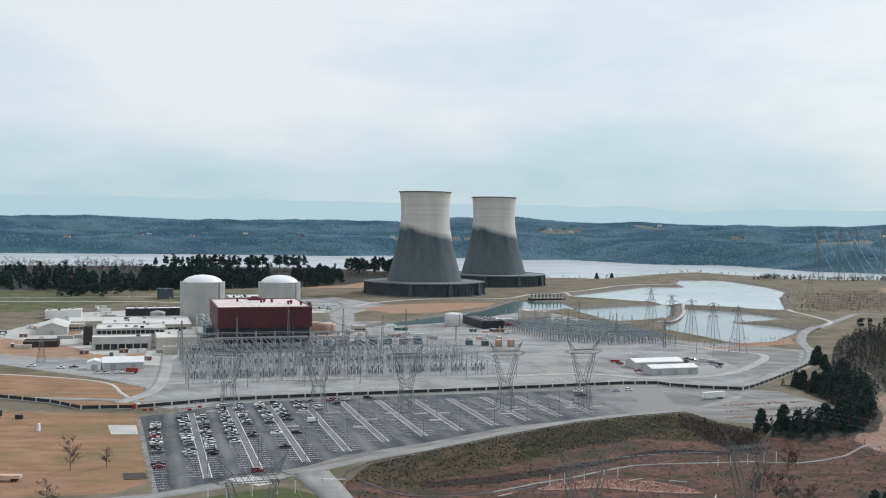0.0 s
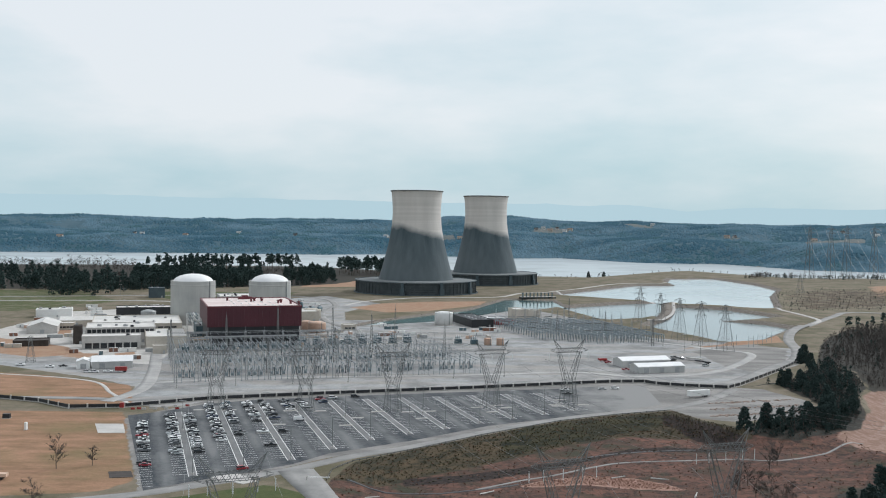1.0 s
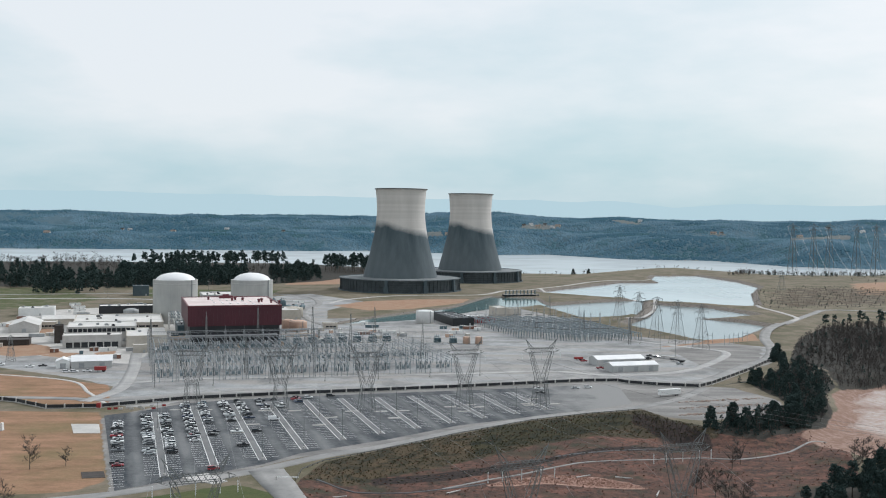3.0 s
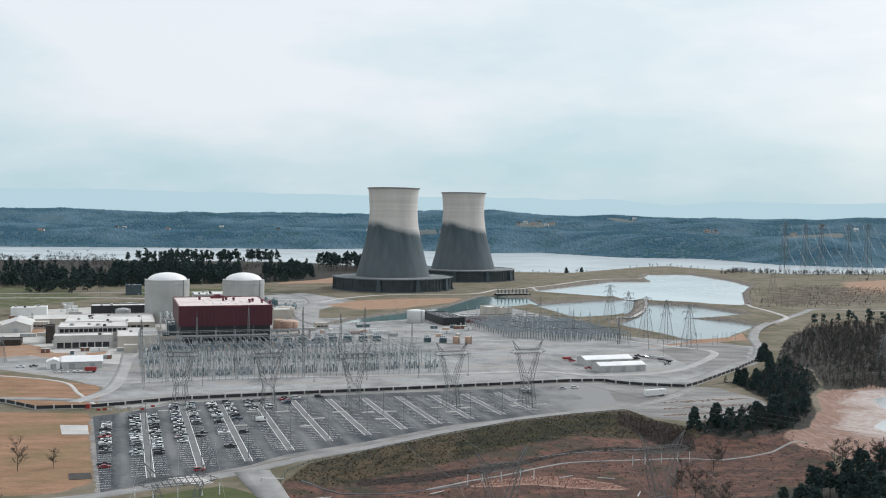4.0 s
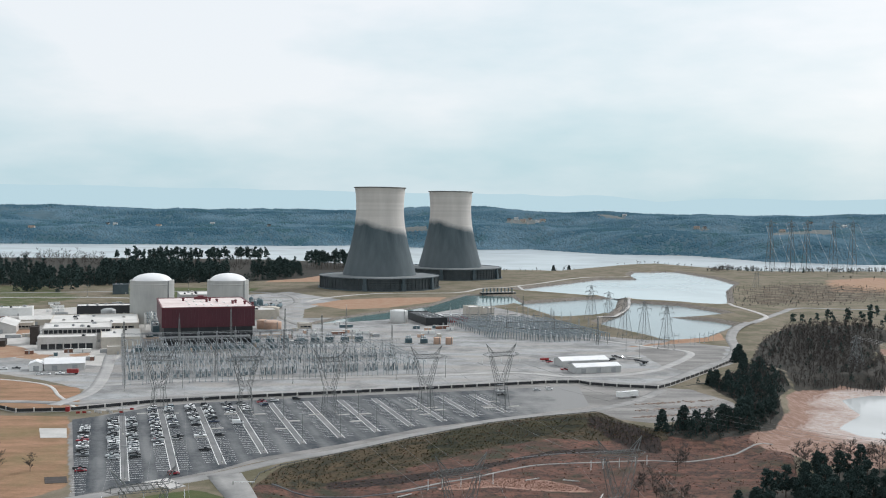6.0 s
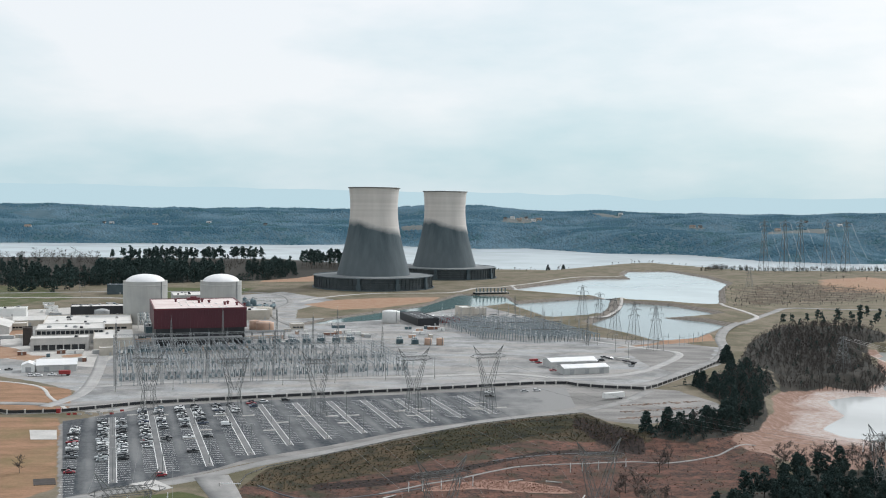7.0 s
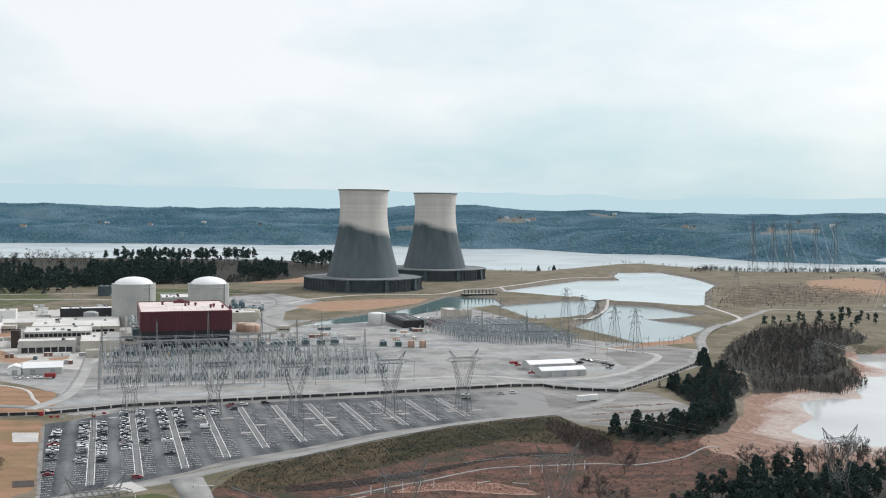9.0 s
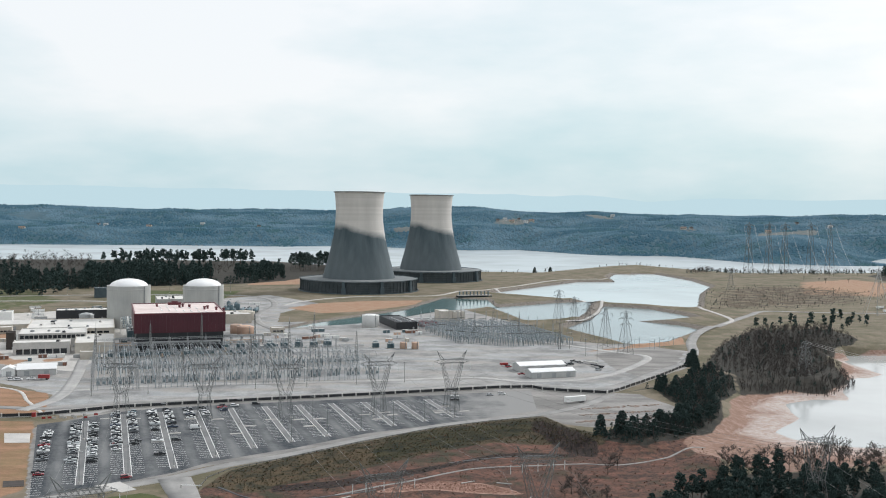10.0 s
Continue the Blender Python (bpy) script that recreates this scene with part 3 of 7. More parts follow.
GULLIES = [[(103.2, 470.1), (112.2, 455.4), (122.1, 439.5), (131, 422), (128.4, 402.4), (116.7, 409.9), (106.7, 434.1), (99.6, 454.5)], [(-20.8, 342.7), (7, 355.4), (43.4, 378.4), (61.2, 392.7), (76.3, 406.9), (95.4, 412.5), (118.6, 410), (118.7, 404.5), (91.7, 402.5), (74.5, 398.5), (61.4, 386.5), (42.7, 367.4), (9.1, 344.7), (-20.6, 333.2)]]
PALE = [(-412.1, 976.9), (-398.9, 711.2), (-311.2, 654.4), (-206.5, 606.9), (-216.1, 717.5), (-230.3, 800.7), (-282, 937.4), (-315.1, 1064)]
BIGFIELD = [(-1267, 804.3), (-439, 973.1), (-401, 1124), (-519.5, 1296), (-1308, 1181)]


def relief(x, y):
    """Height of the ground, with the parts of it that the covers need."""
    x, y = np.asarray(x, float), np.asarray(y, float)
    lake, inlet, mud, brush = (inside_distance(x, y, p) for p in (LAKE, INLET, MUD, BRUSH))
    rough = fbm(x, y, 60, 3) - 0.5
    z = rough * 0.25 * ramp01(np.hypot(x + 40, y - 660), 300, 800)
    far = ramp01(y, 1960, 2060) * (lake < 0) * ((y > 2340) | (x > 760))
    crest = np.interp((x - 30) / np.maximum(y + 63, 1), [-0.60, -0.455, -0.232, -0.12, -0.04, 0.024, 0.06, 0.103, 0.147, 0.18, 0.214, 0.326, 0.419, 0.6], [112, 115, 108, 110, 122, 126, 118, 110, 117, 112, 105, 106, 118, 112])
    hill = crest * (0.46 * ramp01(-lake, 0, 230) + 0.54 * ramp01(-lake, 440, 1000)) + (fbm(x, y, 420, 11, 4) - 0.5) * 60 * ramp01(-lake, 40, 300) * ramp01(lake, -1300, -600) + (fbm(x, y, 150, 17, 3) - 0.5) * 22 * ramp01(-lake, 10, 200)
    z = np.where(far > 0, np.maximum(-8 + hill, -8), z)
    vb = ramp01(brush, 1, 24)
    z = z - 5.0 * vb + rough * 1.6 * vb
    wn_ = ramp01(inside_distance(x, y, WOODS_N), -30, 10)
    z = np.where(y < 410, z * (1 - wn_) - 5.0 * wn_, z)
    m = ramp01(mud, -12, 14)
    z = z * (1 - m) + (-9.4 + np.clip(-inlet, -10, 90) * 0.055 + rough * 0.5) * m
    banks = []
    for pond, level in ((POND_A, -2.2), (POND_B, -2.2), (POND_C, -2.2), (CHANNEL, -1.7)):
        d = inside_distance(x, y, pond)
        banks.append(d)
        if level < -2:
            z = z + 1.7 * np.exp(-(((d + 10) / 6.5) ** 2)) * (d < 0)
        z = np.where(d > -30, np.minimum(z, level - 0.1 - 0.38 * np.clip(d, -30, 8)), z)
    z = np.where(lake > -60, np.minimum(z, -9.3 - 0.3 * np.clip(lake, -60, 10)), z)
    z = np.where((inlet > 0) | ((inlet > -80) & (m < 0.02)), np.minimum(z, -9.2 - 0.14 * np.clip(inlet, -90, 20)), z)
    return z, far, brush, mud, banks


def terrain(x, y):
    """Height and the share of each ground cover."""
    x, y = np.asarray(x, float), np.asarray(y, float)
    z, far, brush, mud, banks = relief(x, y)
    soft = lambda p, w=4.0: ramp01(inside_distance(x, y, p), -w, w)
    cover = {
        "stone": np.maximum(soft(STONE), soft(GRAVEL_B, 12)),
        "gravel": np.maximum.reduce([soft(GRAVEL), soft(LOTEDGE, 2), soft(GRAVEL_B, 6)]),
        "field": np.maximum(np.maximum(soft(FIELDS[0]), soft(FIELDS[1])), 0),
        "clay": np.maximum.reduce([soft(CLAY, 8), soft(CLAY_B), soft(CLAY_C, 6), *[soft(p, 2) for p in CLAY_D], 0.75 * soft(REDRISE, 25)]),
        "lawn": np.maximum.reduce([soft(LAWN), soft(LAWN_B, 10), 0.55 * soft(BIGFIELD, 20)]),
        "brush": ramp01(brush, -2, 2),
        "mud": ramp01(mud, -5, 5),
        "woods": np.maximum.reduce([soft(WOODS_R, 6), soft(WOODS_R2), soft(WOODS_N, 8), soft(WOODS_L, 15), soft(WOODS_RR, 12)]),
        "rock": np.maximum.reduce([ramp01(d, -11, -7) for d in banks[:3]] + [0.8 * ramp01(banks[3], -8, -5)]),
        "olive": np.maximum(soft(OLIVE, 3), 0.9 * soft(OLIVE_B, 6)),
        "sand": soft(SANDBANK, 3),
        "green": soft(GREENBAND, 5),
        "gully": np.maximum(soft(GULLIES[0], 3), soft(GULLIES[1], 3)),
        "cleared": np.maximum.reduce([soft(p, 14) for p in CLEARED]),
        "scrub": 0.54 * soft(SCRUB, 60),
        "pale": soft(PALE, 8),
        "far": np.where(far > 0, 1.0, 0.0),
    }
    return z, cover


def height(x, y):
    return float(relief(np.array([x]), np.array([y]))[0][0])


def build_ground():
    xs = np.r_[np.linspace(-4900, -1500, 18)[:-1], np.arange(-1500, -420, 22), np.arange(-420, 560, 3.0), np.arange(560, 1500, 22), np.linspace(1500, 4900, 18)]
    ys = np.r_[np.arange(-900, 230, 40), np.arange(230, 1300, 3.0), np.arange(1300, 1800, 5.0), np.arange(1800, 3400, 18), np.arange(3400, 4700, 60)]
    gx, gy = np.meshgrid(xs, ys)
    z, cover = terrain(gx.ravel(), gy.ravel())
    n, m = len(xs), len(ys)
    verts = np.stack([gx.ravel(), gy.ravel(), z], 1)
    i = (np.arange(m - 1)[:, None] * n + np.arange(n - 1)[None, :]).ravel()
    quads = np.stack([i, i + 1, i + n + 1, i + n], 1)
    me = bpy.data.meshes.new("ground")
    me.vertices.add(len(verts)), me.loops.add(quads.size), me.polygons.add(len(quads))
    me.vertices.foreach_set("co", verts.ravel())
    me.loops.foreach_set("vertex_index", quads.ravel())
    me.polygons.foreach_set("loop_start", np.arange(0, quads.size, 4))
    me.update(calc_edges=True)
    me.polygons.foreach_set("use_smooth", np.ones(len(quads), bool))
    for name, share in cover.items():
        me.attributes.new(name, "FLOAT", "POINT").data.foreach_set("value", share.astype(np.float32))
    me.materials.append(M_GROUND)
    me.validate()
    return tagged(new("ground", me), "dry winter grass, crushed stone and bare clay ground", "ground", kind="structure")


ground = build_ground()


def sheet(name, poly, z, material, label, category, kind="structure", thick=0.0):
    bm = bmesh.new()
    f = bm.faces.new([bm.verts.new((x, y, z)) for x, y in poly])
    f.normal_update()
    if f.normal.z < 0:
        f.normal_flip()
    bmesh.ops.triangulate(bm, faces=bm.faces[:])
    if thick:
        r = bmesh.ops.extrude_face_region(bm, geom=bm.faces[:])
        bmesh.ops.translate(bm, verts=[v for v in r["geom"] if isinstance(v, bmesh.types.BMVert)], vec=(0, 0, -thick))
        bmesh.ops.recalc_face_normals(bm, faces=bm.faces[:])
    me = bpy.data.meshes.new(name)
    bm.to_mesh(me)
    bm.free()
    me.materials.append(material)
    return tagged(new(name, me), label, category, kind=kind)


def grown(poly, d):
    """The polygon with its corners moved outwards by about d."""
    p = np.asarray(poly, float)
    area = sum(a[0] * b[1] - b[0] * a[1] for a, b in zip(p, np.roll(p, -1, 0)))
    e = np.roll(p, -1, 0) - np.roll(p, 1, 0)
    out = np.stack([e[:, 1], -e[:, 0]], 1) * (1 if area > 0 else -1)
    return p + out / np.linalg.norm(out, axis=1, keepdims=True) * d


sheet("river", [(-3430, 1322), (-324.4, 1997), (-117.3, 1830), (198, 1763), (529.9, 1830), (1001, 1764), (1509, 1731), (9756, 3081), (10774, 5003), (1868, 2738), (1319, 2960), (796, 3128), (-327.2, 3454), (-1665, 3006), (-3399, 2323)],
      -9.0, M_LAKE, "wide pale grey river reflecting the overcast sky", "water")
sheet("inlet_water", grown(INLET, 12), -9.02, M_INLET, "shallow silty inlet beside the mud flats", "water")
sheet("settling_pond", grown(POND_A, 5), -2.0, M_POND, "large pond with stone banks reflecting the sky", "water")
sheet("settling_pond", grown(POND_B, 4), -2.0, M_POND_DIM, "small pond between gravel dikes", "water")
sheet("settling_pond", grown(POND_C, 4), -2.0, M_POND_DIM, "pond with a dark stone spit below pylons", "water")
sheet("cooling_channel", grown(CHANNEL, 5), -1.5, M_CHANNEL, "greenish cooling water channel below the towers", "water")


def ribbon(name, points, width, material, label, lift=0.12, category="road", step=5.0):
    """A road laid along a line, on the ground's own height."""
    pts = [np.array(p, float) for p in points]
    line = []
    for k in range(len(pts) - 1):
        a, b = pts[max(k - 1, 0)], pts[k]
        c, d = pts[k + 1], pts[min(k + 2, len(pts) - 1)]
        n = max(2, int(np.linalg.norm(c - b) / step))
        for t in np.linspace(0, 1, n, endpoint=k == len(pts) - 2):
            line.append(0.5 * (2 * b + (c - a) * t + (2 * a - 5 * b + 4 * c - d) * t * t + (3 * b - a - 3 * c + d) * t**3))
    line = np.array(line)
    side = np.gradient(line, axis=0)
    side = np.stack([-side[:, 1], side[:, 0]], 1) / np.linalg.norm(side, axis=1, keepdims=True)
    w = (width if np.isscalar(width) else np.interp(np.linspace(0, 1, len(line)), np.linspace(0, 1, len(width)), width)[:, None]) / 2
    rails = [line + side * w * q for q in (1.0, 0.33, -0.33, -1.0)]
    z = np.max([relief(r[:, 0], r[:, 1])[0] for r in rails], 0) + lift
    mesh = Mesh()
    n = len(line)
    mesh.add([(r[k, 0], r[k, 1], z[k]) for r in rails for k in range(n)], [(j * n + k, (j + 1) * n + k, (j + 1) * n + k + 1, j * n + k + 1) for j in range(3) for k in range(n - 1)])
    edge = [(r[k, 0], r[k, 1], z[k] - 0.5) for r in (rails[0], rails[3]) for k in range(n)]
    base = len(mesh.v)
    mesh.add(edge, [])
    for k in range(n - 1):
        mesh.f += [(k, k + 1, base + k + 1, base + k), (3 * n + k + 1, 3 * n + k, base + n + k, base + n + k + 1)]
    return tagged(new(name, mesh.data(name, material, True)), label, category, kind="structure")

# ---- far ridge and wooded hills across the river ----
def build_ridge():
    xs = np.linspace(-3000, 3000, 240)
    tops = np.interp(xs / 4650, [-0.65, -0.455, -0.383, -0.288, -0.143, -0.0925, 0.019, 0.0747, 0.158, 0.203, 0.264, 0.326, 0.419, 0.65], [196, 201, 206, 201, 196, 191, 193, 188, 188, 162, 182, 175, 183, 180])
    tops = tops + (fbm(xs, xs * 0, 160, 5) - 0.5) * 14
    mesh = Mesh()
    for k, (x, h) in enumerate(zip(xs, tops)):
        y = 4640 - 0.00012 * x * x
        mesh.v += [(x, y, -20), (x, y + 60, h), (x, y + 260, -20)]
    for k in range(len(xs) - 1):
        a = 3 * k
        mesh.f += [(a, a + 3, a + 4, a + 1), (a + 1, a + 4, a + 5, a + 2)]
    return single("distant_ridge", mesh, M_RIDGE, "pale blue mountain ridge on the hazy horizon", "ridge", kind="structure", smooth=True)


build_ridge()
RNG = np.random.RandomState(7)


def crown_blob(r, h, rng):
    """A small uneven crown of 20 faces."""
    g = 1.618
    base = np.array([(-1, g, 0), (1, g, 0), (-1, -g, 0), (1, -g, 0), (0, -1, g), (0, 1, g), (0, -1, -g), (0, 1, -g), (g, 0, -1), (g, 0, 1), (-g, 0, -1), (-g, 0, 1)]) / 1.9
    return base * (1 + (rng.rand(12, 1) - 0.5) * 0.75) * (r, r, h)


ICO = [(0, 11, 5), (0, 5, 1), (0, 1, 7), (0, 7, 10), (0, 10, 11), (1, 5, 9), (5, 11, 4), (11, 10, 2), (10, 7, 6), (7, 1, 8), (3, 9, 4), (3, 4, 2), (3, 2, 6), (3, 6, 8), (3, 8, 9), (4, 9, 5), (2, 4, 11), (6, 2, 10),
       (8, 6, 7), (9, 8, 1)]


def build_far_woods():
    n = 125000
    y = 2040 + 2350 * RNG.rand(n) ** 1.4
    x = (RNG.rand(n) * 2 - 1) * (0.60 * y + 100)
    d = inside_distance(x, y, LAKE)
    land = (d < -4) & ((y > 2340) | (x > 760))
    for p in CLEARED:
        land &= inside_distance(x, y, p) < 2
    keep = np.flatnonzero(land)[:72000]
    x, y = x[keep], y[keep]
    z = relief(x, y)[0]
    n = len(x)
    far = 0.9 + 0.6 * np.clip((y - 2040) / 1900, 0, 1)
    grove = fbm(x, y, 90, 53, 3)
    r, h = (3.8 + 4.0 * RNG.rand(n)) * far, (1.6 + 3.4 * grove + 0.7 * RNG.rand(n)) * far
    ring = np.arange(5) * 1.2566
    base = np.concatenate([np.stack([np.cos(ring), np.sin(ring), ring * 0 - 0.55], 1), [(0, 0, 1.0)]])
    v = base[None] * np.stack([r, r, h], 1)[:, None] * (1 + (RNG.rand(n, 6, 1) - 0.5) * 0.5) + np.stack([x, y, z], 1)[:, None]
    f = np.array([(k, (k + 1) % 5, 5) for k in range(5)])
    f = (f[None] + 6 * np.arange(n)[:, None, None]).reshape(-1, 3)
    me = bpy.data.meshes.new("far_woods")
    me.vertices.add(6 * n), me.loops.add(f.size), me.polygons.add(len(f))
    me.vertices.foreach_set("co", v.ravel())
    me.loops.foreach_set("vertex_index", f.ravel())
    me.polygons.foreach_set("loop_start", np.arange(0, f.size, 3))
    me.update(calc_edges=True)
    me.polygons.foreach_set("use_smooth", np.ones(len(f), bool))
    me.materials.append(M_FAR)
    return tagged(new("far_woods", me), "hazy blue-green winter woods on hills across the river", "woods", kind="stuff")


build_far_woods()

# ---- roads ----
ribbon("perimeter_road", [(-369.4, 469.8), (-220.1, 479.6), (-172.7, 478.1), (-134.8, 500.4), (-76.7, 516.4), (4.9, 543), (51.5, 562.6), (87.1, 575.7), (112.4, 578), (157.6, 570.7), (206.6, 644.2), (234.5, 686.2), (254.5, 742.6), (270.6, 818.5), (297.3, 890.7), (340.2, 969.1), (391.4, 1059), (427.1, 1111), (490, 1105), (589, 1103)],
       [7, 7, 8, 9, 9, 9, 9, 9, 8, 8, 7], M_ROAD, "pale worn asphalt perimeter road", 0.14)
ribbon("inner_road", [(-188.2, 528.7), (-167.5, 541.5), (-129.1, 556), (11.6, 588.5), (69.1, 605.2), (108.3, 591.8), (157.2, 613.6), (196.4, 675.1), (211.1, 720.3), (185.8, 746.9), (125.1, 813.5), (64.5, 880), (4.4, 931.5)], 7, M_YARD, "pale gravel road round the switchyards", 0.12)
ribbon("service_road", [(-511.2, 241), (-175.5, 271.3), (-155.8, 275.1), (-111, 295.2), (-84.1, 316.9), (-65.2, 333), (-41.8, 360.2), (-18.9, 379.5), (9.6, 410.3), (47.9, 446.3), (77.3, 465.3), (105, 480), (133.8, 509.1), (157.9, 549.4)], 7, M_ROAD, "worn pale road along the edge of the parking area", 0.1)
ribbon("access_road", [(1.4, 188.4), (-18.4, 240.6), (-31.1, 269.3), (-42.8, 291.4), (-53.6, 316.2), (-61.5, 334.5)], [9, 9, 9, 10, 14], M_ROAD, "pale access road between grass verges", 0.13)
ribbon("yard_road", [(-186.1, 471.5), (-181.2, 512.9), (-196.4, 580.2), (-220.5, 661), (-238.7, 729.1), (-278.5, 851.8), (-312, 991.1), (-330.2, 1091), (-382.7, 1127), (-562, 1098)], 8, M_YARD, "pale dusty road between the plant buildings", 0.15)
ribbon("plant_road", [(-109.9, 858.4), (-140.6, 927.2), (-157.6, 1013), (-155.6, 1102), (-187.8, 1203), (-256.1, 1237), (-405.2, 1212), (-651.8, 1127)], 8, M_ROAD, "curving pale road behind the turbine hall", 0.15)
ribbon("tower_road", [(-146, 1104), (-128.6, 1167), (-71.7, 1237), (27.6, 1269), (66.8, 1354), (117.7, 1394), (231.9, 1611), (318.7, 1645)], 6, M_GRAVELROAD, "pale gravel track past the cooling towers", 0.16)
ribbon("dike_track", [(115.8, 1378), (149.7, 1317), (209.6, 1261), (244.4, 1202), (307.7, 1185), (350.2, 1163), (360.4, 1024), (340.2, 969.1)], 5, M_GRAVELROAD, "gravel track on the dike between the ponds", 0.16)
ribbon("dike_track", [(244.5, 1194), (226.2, 1098), (199, 1002), (173.8, 961.1)], 4, M_GRAVELROAD, "gravel track on the dike between the ponds", 0.16)
ribbon("field_path", [(-374.3, 570.2), (-284.6, 558.2), (-221.4, 538.1), (-193.5, 498.1), (-171.3, 464.6)], 2.2, M_PAD, "narrow pale footpath across the dry field", 0.1, "path")
ribbon("marsh_track", [(7.6, 331), (23.3, 344.2), (39.1, 354.9), (56.9, 369.8), (70.1, 378.9), (95.8, 386.2), (121.7, 390.8), (136.3, 389.1), (159.4, 401.8), (186.6, 426.2)], 1.2, M_ROAD, "narrow pale track through the wet brush", 0.2, "path")

# ---- parking area ----
LOT = [(-162.1, 435.4), (-146.1, 450.3), (-133.8, 469), (-113, 483), (-75.2, 497.2), (5.3, 523.5), (57.7, 540.6), (84.5, 552.8), (106.8, 557.6), (105.8, 492.7), (77.2, 470.8), (45, 448.8), (13.1, 427), (-20.1, 391.7), (-53, 363.5), (-64.6, 343.8), (-79, 329.4), (-96.9, 313.4), (-109.3, 300.6)]
parking = sheet("parking_lot", LOT, 0.06, M_ASPHALT, "worn dark asphalt parking area with painted stalls", "parking lot")
STRIPS = [12.5 + 19.59 * k for k in range(11)]
S_HEAD = (-3.9, 27.2, 90.5, 228.5)
W_HEAD = (-457.2, -484.5, -488.4, -484.7)
S_FOOT = (-7.6, 49.8, 89.1, 169.3, 228.6)
W_FOOT = (-321.7, -345.5, -374.9, -406.5, -426.0)


def strip_band(name, s0, s1, w0, w1, z, material, label, mesh=None):
    m = mesh or Mesh()
    c = [sw(s0, w0), sw(s1, w0), sw(s1, w1), sw(s0, w1)]
    m.add([(p[0], p[1], z) for p in c] + [(p[0], p[1], z - 0.1) for p in c], [(0, 1, 2, 3), (0, 4, 5, 1), (1, 5, 6, 2), (2, 6, 7, 3), (3, 7, 4, 0)])
    return m


lines = Mesh()
for s in STRIPS:
    w0, w1 = float(np.interp(s, S_HEAD, W_HEAD)) + 4, float(np.interp(s, S_FOOT, W_FOOT)) - 6
    m = strip_band("walkway", s - 1.35, s + 1.35, w0, w1, 0.16, M_ROAD, "")
    tagged(new("walkway", m.data("walkway", M_WALK)), "pale concrete walkway strip between parking rows", "walkway", kind="structure")
    for e in (-1.55, 1.55):
        strip_band("", s + e - 0.16, s + e + 0.16, w0, w1, 0.1, None, "", lines)
    for side in (-1, 1):
        w = w0 + 2
        while w < w1 - 2:
            p = sw(s + side * 1.7, w)
            q = p + E1 * side * 5.4
            t = E2 * 0.12
            lines.add([(*(p - t), 0.09), (*(q - t), 0.09), (*(q + t), 0.09), (*(p + t), 0.09)], [(0, 1, 2, 3)] if side > 0 else [(3, 2, 1, 0)])
            w += 3.7
w = -450.7
while w < -322.0:
    p = sw(-7.4, w)
    q = p + E1 * 5.4
    lines.add([(p[0], p[1] - 0.11, 0.09), (q[0], q[1] - 0.11, 0.09), (q[0], q[1] + 0.11, 0.09), (p[0], p[1] + 0.11, 0.09)], [(0, 1, 2, 3)])
    w += 3.7
tagged(new("stall_lines", lines.data("stall_lines", M_LINE)), "white painted parking stall lines", "markings", kind="stuff")

# ---- cooling towers ----
SHELL = [(52.6, 14), (50.3, 23), (47.8, 32), (45, 42), (42.2, 53), (39.5, 64), (37.2, 75), (35.3, 86), (34, 97), (33.4, 108), (33.6, 118), (34.2, 128), (35.1, 137), (35.6, 139)]


